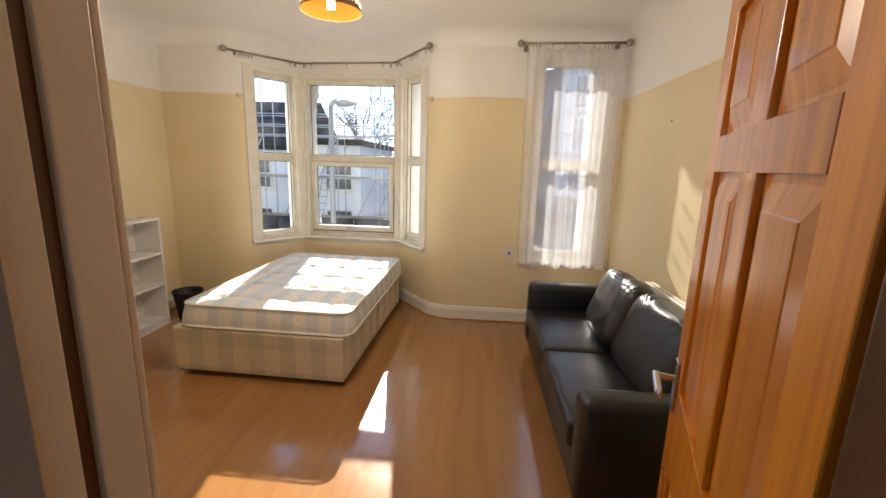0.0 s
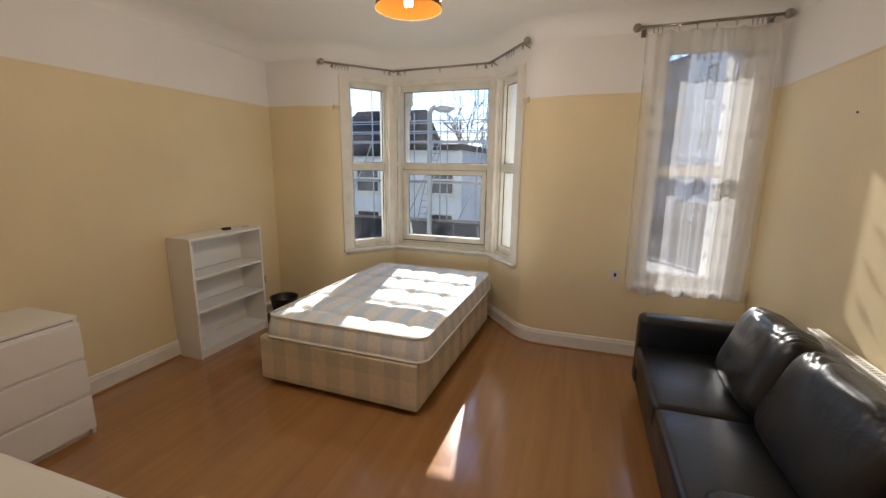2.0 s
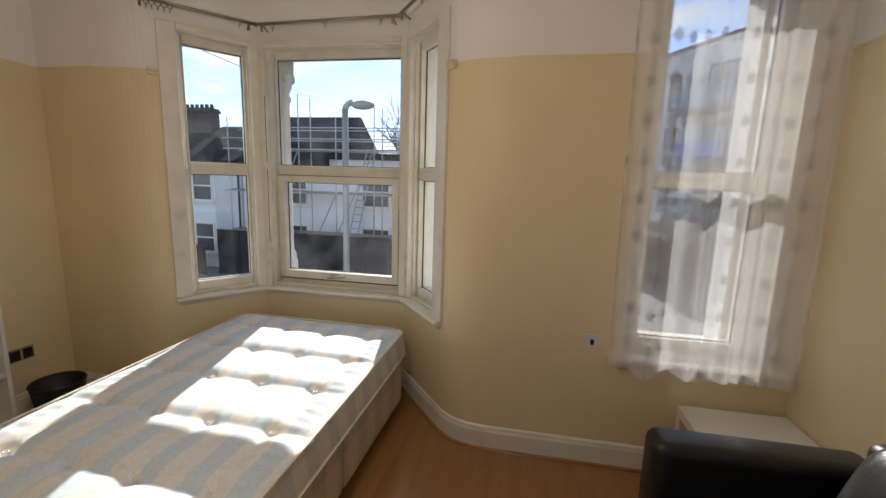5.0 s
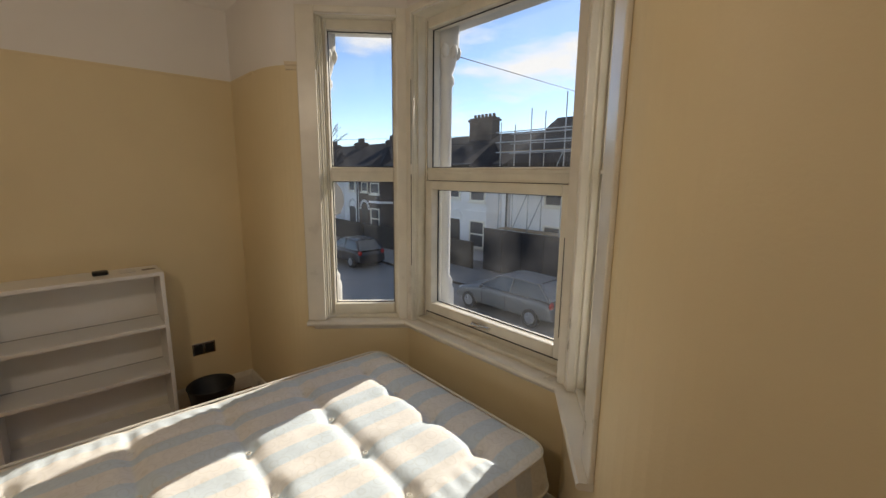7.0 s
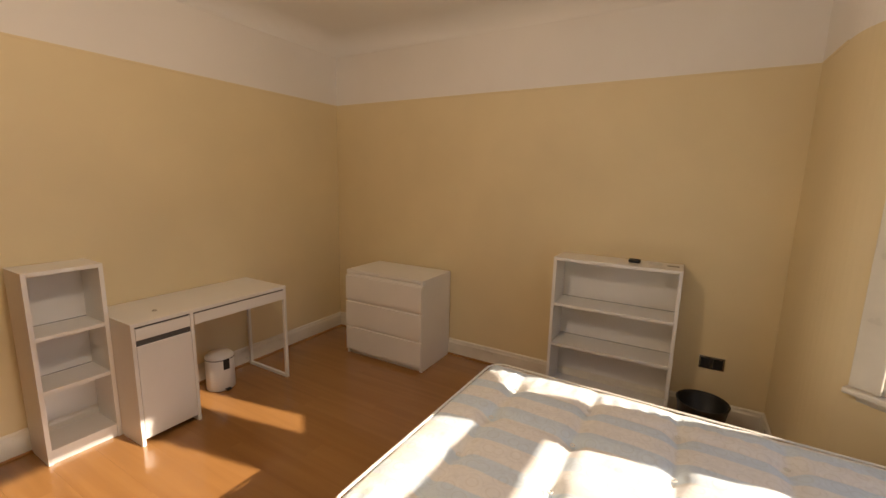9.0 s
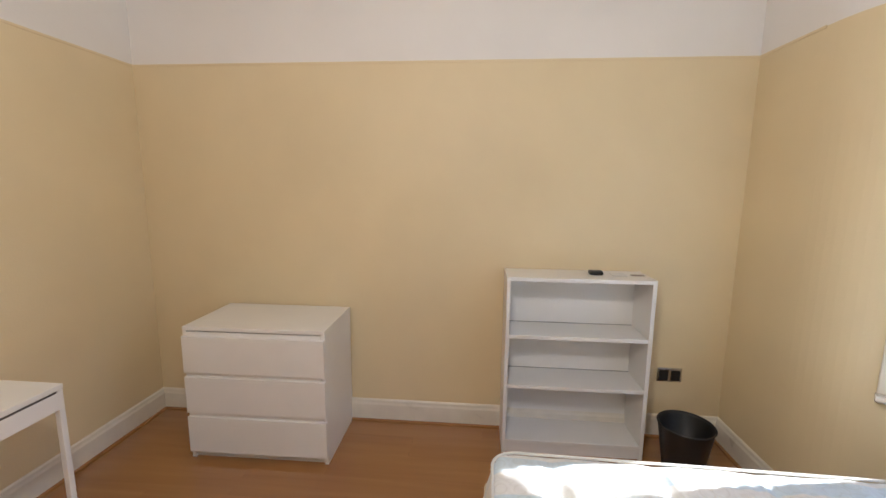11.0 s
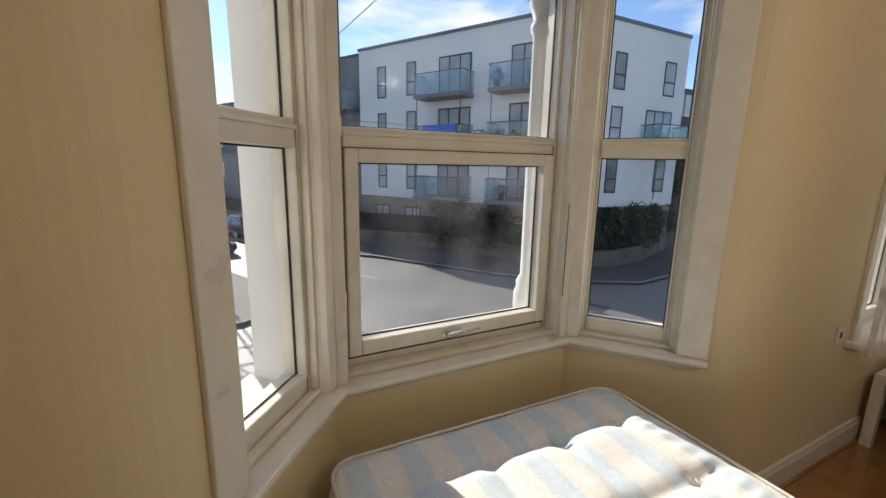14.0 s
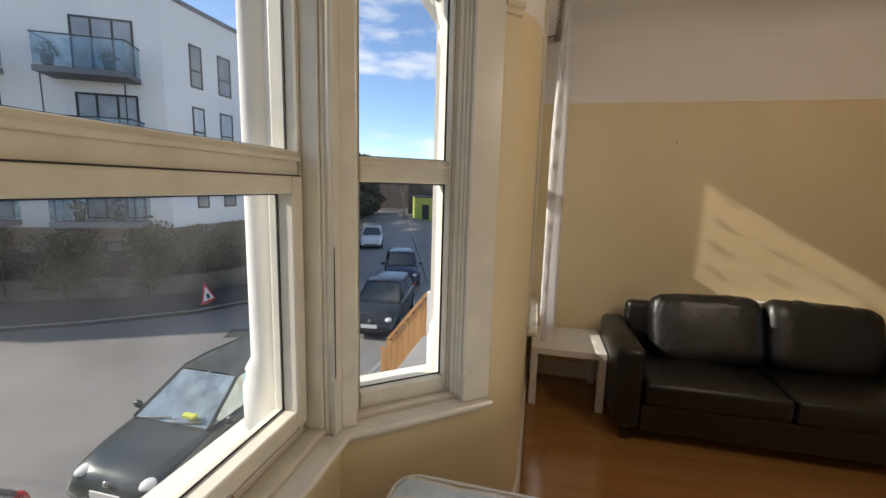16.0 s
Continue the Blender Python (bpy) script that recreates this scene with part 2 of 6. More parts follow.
def sheer(name):
    """White voile: lets half the light through, with rows of denser embroidered sprigs."""
    m, n, l, b = mat_new(name)
    n.remove(b)
    tr, tl, df, mix, mix2 = (n.new("ShaderNode" + k) for k in ("BsdfTransparent", "BsdfTranslucent", "BsdfDiffuse", "MixShader", "MixShader"))
    tl.inputs["Color"].default_value = (0.86, 0.86, 0.88, 1)
    df.inputs["Color"].default_value = (0.86, 0.86, 0.88, 1)
    tc, sep, mr, ad = (n.new("ShaderNode" + k) for k in ("TexCoord", "SeparateXYZ", "MapRange", "Math"))
    l.new(tc.outputs["UV"], sep.inputs["Vector"])
    waves = []
    for axis, period, weight in ((0, 0.125, 0.4), (1, 0.185, 1.0)):
        turn, wave, gain = (n.new("ShaderNodeMath") for _ in range(3))
        turn.operation, wave.operation, gain.operation = "MULTIPLY", "COSINE", "MULTIPLY"
        turn.inputs[1].default_value, gain.inputs[1].default_value = 2 * math.pi / period, weight
        l.new(sep.outputs[axis], turn.inputs[0])
        l.new(turn.outputs["Value"], wave.inputs[0])
        l.new(wave.outputs["Value"], gain.inputs[0])
        waves.append(gain.outputs["Value"])
    l.new(waves[0], ad.inputs[0])
    l.new(waves[1], ad.inputs[1])
    mr.inputs["From Min"].default_value, mr.inputs["From Max"].default_value = 0.85, 1.1
    mr.inputs["To Min"].default_value, mr.inputs["To Max"].default_value = 1.0, 0.50
    l.new(ad.outputs["Value"], mr.inputs["Value"])
    mix2.inputs["Fac"].default_value = 0.70
    l.new(tl.outputs["BSDF"], mix2.inputs[1])
    l.new(df.outputs["BSDF"], mix2.inputs[2])
    l.new(mr.outputs["Result"], tr.inputs["Color"])
    mix.inputs["Fac"].default_value = 0.44
    l.new(tr.outputs["BSDF"], mix.inputs[1])
    l.new(mix2.outputs["Shader"], mix.inputs[2])
    l.new(mix.outputs["Shader"], n["Material Output"].inputs["Surface"])
    return m


# ---- materials ----
M_CREAM = painted("cream_wall_paint", (0.76, 0.633, 0.395), 0.55, 0.06, 1.6, 0.25, 90)
M_WHITEWALL = painted("white_wall_paint", (0.82, 0.79, 0.75), 0.7, 0.04, 1.6, 0.2, 90)
M_CEIL = painted("ceiling_paint", (0.84, 0.82, 0.78), 0.8, 0.04, 1.2, 0.2, 60)
M_TRIM = painted("white_gloss_trim", (0.78, 0.735, 0.635), 0.3, 0.10, 7, 0.05, 60)
M_FRAME = painted("window_frame_paint", (0.77, 0.73, 0.62), 0.32, 0.13, 8, 0.08, 70)
M_GROOVE = painted("groove_shade_brown", (0.40, 0.35, 0.27), 0.8, 0.3, 12)
M_SEAL = painted("black_rubber_seal", (0.03, 0.03, 0.03), 0.6)
M_RAIL = painted("cream_picture_rail", (0.72, 0.61, 0.43), 0.5, 0.06, 4)
M_LAMINATE = wooden("beech_laminate", (0.37, 0.178, 0.060), (0.30, 0.140, 0.045), 0.13, "Y", 0.5, 0.02, 0.75)
M_PINE = wooden("varnished_pine", (0.82, 0.33, 0.022), (0.46, 0.135, 0.006), 0.27, "Z", 0.9, 0.10, 0.35)
M_DARKWOOD = wooden("dark_wood", (0.14, 0.055, 0.018), (0.06, 0.022, 0.008), 0.4, "Z")
M_MELAMINE = painted("white_melamine", (0.80, 0.78, 0.74), 0.35, 0.03, 4, 0.02, 60)
M_METALW = painted("white_powder_coat", (0.78, 0.77, 0.74), 0.4, 0.03)
M_GAP = painted("shadow_slot_grey", (0.10, 0.09, 0.085), 0.6)
M_TICK = striped("mattress_ticking", (0.81, 0.80, 0.765), (0.64, 0.738, 0.80), 0.19, 0.085, 0)
M_TICKSIDE = striped("mattress_border_ticking", (0.80, 0.77, 0.70), (0.66, 0.68, 0.68), 0.19, 0.09, 0, 0.0)
M_TICKSIDEY = striped("mattress_long_border_ticking", (0.80, 0.77, 0.70), (0.66, 0.68, 0.68), 0.19, 0.09, 1, 0.0)
M_DIVAN = striped("divan_plaid_cloth", (0.78, 0.65, 0.46), (0.54, 0.50, 0.37), 0.24, 0.12, 0, 0.5, 0.34)
M_DIVANY = striped("divan_side_plaid_cloth", (0.78, 0.65, 0.46), (0.54, 0.50, 0.37), 0.24, 0.12, 1, 0.5, 0.34)
M_PIPING = painted("white_piping", (0.75, 0.73, 0.66), 0.7)
M_LEATHER = leather("black_leather")
M_BLACK = painted("black_plastic", (0.012, 0.012, 0.012), 0.45)
M_CHROME = painted("brushed_chrome", (0.62, 0.60, 0.57), 0.22, 0.05, 8, 0.02, 200, 1.0)
M_STEEL = painted("satin_rod_steel", (0.36, 0.33, 0.29), 0.3, 0.1, 8, 0.05, 200, 1.0)
M_GLASS = glassy("window_glass", (0.985, 0.99, 0.985), 0.004, 0.034)
M_SHEER = sheer("white_voile")
M_SHADE = painted("terracotta_lampshade", (0.36, 0.22, 0.11), 0.6, 0.08)
M_LINING = painted("amber_shade_lining", (0.050, 0.020, 0.0025), 0.9, 0.05, spec=0.02)
M_BULB = glowing("lamp_glow", (1.0, 0.66, 0.28), 7)
M_RADI = painted("radiator_enamel", (0.74, 0.71, 0.64), 0.3, 0.03)
M_PAPER = painted("paper_scrap", (0.75, 0.74, 0.72), 0.7)
M_PLASTICW = painted("white_plastic", (0.72, 0.70, 0.66), 0.35)
M_HALLGREY = painted("hall_grey", (0.24, 0.22, 0.21), 0.6, 0.1, 5)
M_TANBRICK = painted("tan_brick", (0.25, 0.20, 0.145), 0.85, 0.25, 1.2, 0.4, 14)
M_FOOTWAY = painted("dark_footway", (0.060, 0.058, 0.058), 0.8, 0.25, 0.8, 0.1, 30)
M_STONEWALL = painted("weathered_stone_wall", (0.13, 0.118, 0.095), 0.9, 0.35, 1.6, 0.4, 12)
M_APTGLASS = painted("flat_window_glass", (0.32, 0.33, 0.34), 0.08, 0.35, 0.9, 0.0, 20, spec=0.8, rand=0.5)
M_CARPET = painted("dark_hall_carpet", (0.06, 0.05, 0.05), 0.95, 0.3, 8, 0.5, 300)
M_BRICKW = painted("white_masonry_paint", (0.72, 0.71, 0.68), 0.75, 0.12, 2.5, 0.4, 40)
M_RENDER = painted("white_render", (0.82, 0.815, 0.80), 0.85, 0.10, 0.6, 0.3, 20)
M_APT = painted("apartment_render", (0.70, 0.69, 0.68), 0.85, 0.08, 0.25, 0.2, 12)
M_DARKBRICK = painted("dark_brick", (0.10, 0.085, 0.075), 0.85, 0.25, 1.0, 0.4, 14)
M_GREYCLAD = painted("grey_cladding", (0.14, 0.145, 0.16), 0.7, 0.12, 0.6, 0.2, 10)
M_SLATE = painted("roof_slate", (0.045, 0.041, 0.041), 0.95, 0.3, 1.4, 0.3, 10, spec=0.15)
M_BRICK = painted("stock_brick", (0.095, 0.072, 0.058), 0.85, 0.3, 1.5, 0.4, 14)
M_ASPHALT = painted("asphalt", (0.185, 0.177, 0.166), 0.55, 0.28, 0.25, 0.012, 40, spec=0.75)
M_PAVE = painted("paving_slab", (0.24, 0.23, 0.215), 0.85, 0.2, 0.5, 0.04, 12, rand=0.12)
M_KERB = painted("kerb_granite", (0.24, 0.235, 0.23), 0.8, 0.2, 2)
M_LINE = painted("road_paint", (0.36, 0.355, 0.34), 0.7, 0.25, 3)
M_DARKGLASS = painted("dark_window_glass", (0.06, 0.068, 0.077), 0.08, 0.2, 0.5, 0.0, 20, spec=0.8)
# pale mottled base paints sky and tree reflections into the near car's glass
M_CARGLASSREFL = painted("car_glass_painted_reflection", (0.42, 0.49, 0.47), 0.07, 0.5, 3.0, 0.0, 20, 0.6, 0.8)
M_CARGLASSDARK = painted("dark_car_glass", (0.05, 0.058, 0.06), 0.06, 0.1, 1.0, 0.0, 20, 0.2, 0.8)
M_BALGLASS = glassy("balcony_glass", (0.80, 0.89, 0.92), 0.16, 0.25)
M_FRAMEDK = painted("anthracite_frame", (0.022, 0.022, 0.025), 0.5)
M_BLUESHEET = painted("blue_sheet", (0.10, 0.20, 0.55), 0.7, 0.2, 3, 0.3, 20)
M_WALLDARK = painted("dark_garden_brick", (0.050, 0.044, 0.038), 0.9, 0.3, 1.5, 0.3, 14, spec=0.2)
M_HEDGE = painted("hedge_leaf", (0.032, 0.045, 0.019), 0.7, 0.4, 6, 0.3, 30)
M_BARK = painted("bare_bark", (0.16, 0.135, 0.115), 0.9, 0.3, 4)
M_SCAFF = painted("scaffold_tube", (0.36, 0.37, 0.38), 0.4, 0.1, 3, 0.1, 50, 0.8)
M_BOARDS = painted("scaffold_board", (0.34, 0.25, 0.15), 0.85, 0.2)
M_HOARD = painted("dark_hoarding", (0.028, 0.028, 0.032), 0.95, 0.2, 1.0, 0.02, spec=0.1)
M_TYRE = painted("tyre_rubber", (0.02, 0.02, 0.02), 0.8)
M_ALLOY = painted("alloy_wheel", (0.42, 0.42, 0.43), 0.3, 0.05, 4, 0.0, 20, 0.9)
M_CARSILV = painted("silver_car_paint", (0.14, 0.146, 0.152), 0.34, 0.03, 2, 0.0, 20, 0.25)
M_CARDARK = painted("dark_grey_car_paint", (0.035, 0.04, 0.042), 0.18, 0.03, 2, 0.0, 20, 0.4)
M_CARGREEN = painted("grey_green_car_paint", (0.075, 0.085, 0.08), 0.2, 0.03, 2, 0.0, 20, 0.45)
M_CARBLUE = painted("navy_car_paint", (0.02, 0.025, 0.045), 0.18, 0.03, 2, 0.0, 20, 0.4)
M_CARWHITE = painted("white_car_paint", (0.66, 0.66, 0.66), 0.2, 0.03, 2, 0.0, 20)
M_CARRED = painted("black_car_paint", (0.022, 0.020, 0.024), 0.2, 0.03, 2, 0.0, 20)
M_LENS = painted("headlamp_lens", (0.6, 0.6, 0.6), 0.08, 0.05, 4)
M_TAIL = painted("tail_lamp_lens", (0.35, 0.01, 0.01), 0.15, 0.05, 4)
M_PLATE = painted("number_plate", (0.7, 0.7, 0.68), 0.4)
M_YELLOW = painted("lime_yellow_panel", (0.50, 0.55, 0.08), 0.6)
M_BLUESIGN = painted("blue_road_sign", (0.02, 0.12, 0.42), 0.4)
M_SIGNWHITE = painted("sign_white", (0.75, 0.75, 0.75), 0.4)
M_SIGNRED = painted("sign_red", (0.55, 0.03, 0.03), 0.4)
M_FENCE = wooden("orange_fence_panel", (0.50, 0.27, 0.11), (0.38, 0.19, 0.07), 0.7, "Z", 0.4)
M_CABLE = painted("black_cable", (0.02, 0.02, 0.02), 0.6)
M_LAMPPOST = painted("grey_lamp_post", (0.17, 0.19, 0.20), 0.45, 0.1, 3)


# ---- geometry helpers ----
def mesh_of(name, bm, material, smooth=False):
    me = bpy.data.meshes.new(name)
    bm.normal_update()
    bm.to_mesh(me)
    bm.free()
    for mt in (material if isinstance(material, (list, tuple)) else [material]):
        me.materials.append(mt)
    if smooth:
        me.shade_smooth()
    return me


def part(name, bm, material, parent=None, label="", smooth=False):
    ob = new(name, mesh_of(name, bm, material, smooth))
    if parent is not None:
        ob.parent = parent
    if label:
        tagged(ob, label)
    return ob


def thing(name, m, label, category, group="", kind=""):
    ob = new(name)
    ob.matrix_world = m
    ob.empty_display_size = 0.05
    return tagged(ob, label, category, group, kind)


def structure(name, bm, material, label="", category="", smooth=False):
    ob = part(name, bm, material, None, "", smooth)
    return tagged(ob, label, category, "", "structure")


def box(bm, x0, x1, y0, y1, z0, z1, bevel=0.0, seg=2, mi=0):
    """Adds a box, with rounded edges if bevel is set."""
    r = bmesh.ops.create_cube(bm, size=1.0)
    vs = r["verts"]
    bmesh.ops.scale(bm, vec=(x1 - x0, y1 - y0, z1 - z0), verts=vs)
    bmesh.ops.translate(bm, vec=((x0 + x1) / 2, (y0 + y1) / 2, (z0 + z1) / 2), verts=vs)
    fs = {f for v in vs for f in v.link_faces}
    for f in fs:
        f.material_index = mi
    if bevel > 0:
        es = list({e for v in vs for e in v.link_edges})
        bmesh.ops.bevel(bm, geom=es, offset=bevel, segments=seg, profile=0.5, affect="EDGES", clamp_overlap=True)
    return bm


def boxed(x0, x1, y0, y1, z0, z1, bevel=0.0, seg=2):
    return box(bmesh.new(), x0, x1, y0, y1, z0, z1, bevel, seg)


def prism(bm, pts, z0, z1, mi=0):
    """Extrudes a flat outline, given counter-clockwise, from z0 to z1."""
    a = [bm.verts.new((x, y, z0)) for x, y in pts]
    b = [bm.verts.new((x, y, z1)) for x, y in pts]
    n = len(pts)
    fs = [bm.faces.new(list(reversed(a))), bm.faces.new(b)]
    for i in range(n):
        fs.append(bm.faces.new((a[i], a[(i + 1) % n], b[(i + 1) % n], b[i])))
    for f in fs:
        f.material_index = mi
    return bm


def tube(bm, a, b, r, seg=10, r2=None):
    """A round bar from a to b."""
    a, b = Vector(a), Vector(b)
    q = (b - a).to_track_quat("Z", "Y").to_matrix().to_4x4()
    res = bmesh.ops.create_cone(bm, cap_ends=True, segments=seg, radius1=r, radius2=r if r2 is None else r2, depth=(b - a).length)
    bmesh.ops.transform(bm, matrix=Matrix.Translation((a + b) / 2) @ q, verts=res["verts"])
    return bm


def ball(bm, c, r, u=12, v=8, scale=(1, 1, 1)):
    res = bmesh.ops.create_uvsphere(bm, u_segments=u, v_segments=v, radius=r)
    bmesh.ops.scale(bm, vec=scale, verts=res["verts"])
    bmesh.ops.translate(bm, vec=c, verts=res["verts"])
    return bm


def lathe(bm, rings, seg=24, cap=True):
    """Turns (radius, z) rings about z."""
    loops = [[bm.verts.new((r * math.cos(2 * math.pi * i / seg), r * math.sin(2 * math.pi * i / seg), z)) for i in range(seg)] for r, z in rings]
    for lo, hi in zip(loops, loops[1:]):
        for i in range(seg):
            bm.faces.new((lo[i], lo[(i + 1) % seg], hi[(i + 1) % seg], hi[i]))
    if cap:
        bm.faces.new(list(reversed(loops[0])))
        bm.faces.new(loops[-1])
    return bm


def torus(bm, c, r, rr, axis="Y", n=18, k=8):
    grid = []
    for i in range(n):
        a = 2 * math.pi * i / n
        ring = []
        for j in range(k):
            b = 2 * math.pi * j / k
            p = Vector(((r + rr * math.cos(b)) * math.cos(a), rr * math.sin(b), (r + rr * math.cos(b)) * math.sin(a)))
            if axis == "Z":
                p = Vector((p.x, p.z, p.y))
            if axis == "X":
                p = Vector((p.y, p.x, p.z))
            ring.append(bm.verts.new(p + Vector(c)))
        grid.append(ring)
    for i in range(n):
        for j in range(k):
            bm.faces.new((grid[i][j], grid[(i + 1) % n][j], grid[(i + 1) % n][(j + 1) % k], grid[i][(j + 1) % k]))
    return bm


def offset_path(path, d, closed):
    """The path moved d to its left, with mitred corners."""
    n, out = len(path), []
    for i in range(n):
        p = Vector(path[i])
        a = Vector(path[i - 1]) if (i > 0 or closed) else None
        b = Vector(path[(i + 1) % n]) if (i < n - 1 or closed) else None
        n1 = Vector((-(p - a).y, (p - a).x)).normalized() if a is not None else None
        n2 = Vector((-(b - p).y, (b - p).x)).normalized() if b is not None else None
        if n1 is None or n2 is None:
            m = n1 if n2 is None else n2
            out.append(p + m * d)
        else:
            m = (n1 + n2).normalized()
            out.append(p + m * (d / max(m.dot(n1), 0.2)))
    return out


def sweep(bm, path, profile, closed=False, cap=True):
    """Carries a closed profile of (offset to the left, z) along a flat path."""
    rows = []
    for d, z in profile:
        rows.append([bm.verts.new((p.x, p.y, z)) for p in offset_path(path, d, closed)])
    n, k = len(path), len(profile)
    for i in range(n if closed else n - 1):
        for j in range(k):
            j2, i2 = (j + 1) % k, (i + 1) % n
            bm.faces.new((rows[j][i], rows[j2][i], rows[j2][i2], rows[j][i2]))
    if not closed and cap:
        bm.faces.new([rows[j][0] for j in range(k)])
        bm.faces.new([rows[j][-1] for j in reversed(range(k))])
    bmesh.ops.recalc_face_normals(bm, faces=bm.faces)
    return bm


def wire(bm, pts, r, seg=6):
    """A thin round line through points."""
    for a, b in zip(pts, pts[1:]):
        tube(bm, a, b, r, seg)
    return bm

# ---- plan ----
XL, XR, YB, YW, ZC, ZR = -2.82, 1.80, 0.765, 4.44, 2.88, 2.272   # left, right, back and window walls, ceiling, picture rail
YD, XS = 0.56, -0.12                                            # door wall and the step beside it
A, B, C, D = (-2.13, 4.44), (-1.63, 5.06), (-0.48, 5.06), (0.02, 4.44)  # inner corners of the bay
ROOM = [(XL, YB), (XS, YB), (XS, YD), (XR, YD), (XR, YW), D, C, B, A, (XL, YW)]
ZSILL, ZHEAD = 0.735, 2.55

# ---- floor: boards are laid at the end of the file ----
structure("floor", boxed(-3.1, 2.1, -1.6, 5.3, -0.28, -0.014), M_GAP, "plywood subfloor beneath the laminate boards", "floor")


# ---- walls ----
def wall(name, pts, z0, z1, mat, label):
    return structure(name, prism(bmesh.new(), pts, z0, z1), mat, label, "wall")


def along(p, q, s, off=0.0):
    """The point s metres along p to q and off metres to the left."""
    p, q = Vector(p), Vector(q)
    d = (q - p).normalized()
    return p + d * s + Vector((-d.y, d.x)) * off


def soft_turn(p, q, w):
    """Points of the broad rounding at p, from the wall towards w to the return towards q."""
    a, b, c = along(p, w, 0.24), Vector(p), along(p, q, 0.16)
    return [tuple(a * (1 - t) ** 2 + b * 2 * t * (1 - t) + c * t * t) for t in [k / 10 for k in range(11)]]


def bay_corner(p, q, w, sg):
    """The soft plaster corner from the wall end w round p to the return towards q, then its outer face."""
    return soft_turn(p, q, w) + [tuple(along(p, q, 0.20)), tuple(along(p, q, 0.20, 0.22 * sg)), tuple(along(p, q, 0.02, 0.22 * sg))]


WX0, WX1, WZ0, WZ1 = 1.00, 1.635, 0.69, 2.64
CREAM, WHITE = "cream painted plaster wall with slight unevenness", "white painted plaster frieze above the picture rail"
for tag, z0, z1, mt, lb in (("", -0.014, ZR, M_CREAM, CREAM), ("_upper", ZR, ZC + 0.05, M_WHITEWALL, WHITE)):
    wall("wall_left" + tag, [(XL - 0.15, YB - 0.2), (XL, YB - 0.2), (XL, YW + 0.25), (XL - 0.15, YW + 0.25)], z0, z1, mt, lb)
    wall("wall_right" + tag, [(XR, 0.3), (XR + 0.15, 0.3), (XR + 0.15, YW + 0.25), (XR, YW + 0.25)], z0, z1, mt, lb)
    wall("wall_back" + tag, [(XL, 0.42), (XS, 0.42), (XS, YB), (XL, YB)], z0, z1, mt, lb)
    wall("wall_window_left" + tag, [(XL, YW)] + bay_corner(A, B, (XL, YW), 1) + [(XL, YW + 0.25)], z0, z1, mt, lb)
    wall("wall_window_middle" + tag, list(reversed([(WX0, YW)] + bay_corner(D, C, (WX0, YW), -1) + [(WX0, YW + 0.25)])), z0, z1, mt, lb)
    wall("wall_door_right" + tag, [(0.80, 0.42), (XR, 0.42), (XR, YD), (0.80, YD)], z0, z1, mt, lb)
wall("wall_over_door", [(XS, 0.42), (0.80, 0.42), (0.80, YD), (XS, YD)], 2.11, ZC + 0.05, M_WHITEWALL, WHITE)
# window wall beside, under and over the sash window
wall("wall_window_right", [(WX1, YW), (XR, YW), (XR, YW + 0.25), (WX1, YW + 0.25)], -0.014, ZR, M_CREAM, CREAM)
wall("wall_window_right_upper", [(WX1, YW), (XR, YW), (XR, YW + 0.25), (WX1, YW + 0.25)], ZR, ZC + 0.05, M_WHITEWALL, WHITE)
wall("wall_under_window", [(WX0, YW), (WX1, YW), (WX1, YW + 0.25), (WX0, YW + 0.25)], -0.014, WZ0, M_CREAM, CREAM)
wall("wall_over_window", [(WX0, YW), (WX1, YW), (WX1, YW + 0.25), (WX0, YW + 0.25)], WZ1, ZC + 0.05, M_WHITEWALL, WHITE)


def bay_strip(z0, z1, o0, o1):
    bm = bmesh.new()
    line = [tuple(along(A, B, 0.2)), B, C, tuple(along(D, C, 0.2))]
    inner, outer = offset_path(line, o0, False), offset_path(line, o1, False)
    prism(bm, [tuple(v) for v in inner] + [tuple(v) for v in reversed(outer)], z0, z1)
    bmesh.ops.recalc_face_normals(bm, faces=bm.faces)
    return bm


structure("wall_bay_lower", bay_strip(-0.014, ZSILL - 0.03, 0.0, 0.22), M_CREAM, "cream painted plaster under the bay window", "wall")
structure("wall_bay_upper", bay_strip(ZHEAD, ZC + 0.05, 0.0, 0.22), M_WHITEWALL, "white painted plaster above the bay window", "wall")
LAB = (Vector(B) - Vector(A)).length
TURN_A, TURN_D = soft_turn(A, B, (XL, YW)), soft_turn(D, C, (XR, YW))
# ---- ceiling and coving ----
bm = boxed(XL - 0.15, XR + 0.15, 0.42, 5.3, ZC, ZC + 0.12)
structure("ceiling", bm, M_CEIL, "white painted plaster ceiling", "ceiling")
R = 0.15
prof = [(-0.01, ZC - R - 0.004), (0.0006, ZC - R - 0.004), (0.0006, ZC - R - 0.002)] + [(R - R * math.cos(a), ZC - R + R * math.sin(a)) for a in [radians(x) for x in range(0, 91, 10)]] + [(R + 0.002, ZC - 0.0004), (R + 0.004, ZC - 0.0004), (R + 0.004, ZC + 0.01), (-0.01, ZC + 0.01)]
structure("coving", sweep(bmesh.new(), ROOM[:5] + TURN_D + [C, B] + TURN_A[::-1] + ROOM[9:], prof, True), M_CEIL, "white curved plaster coving between wall and ceiling", "coving", True)

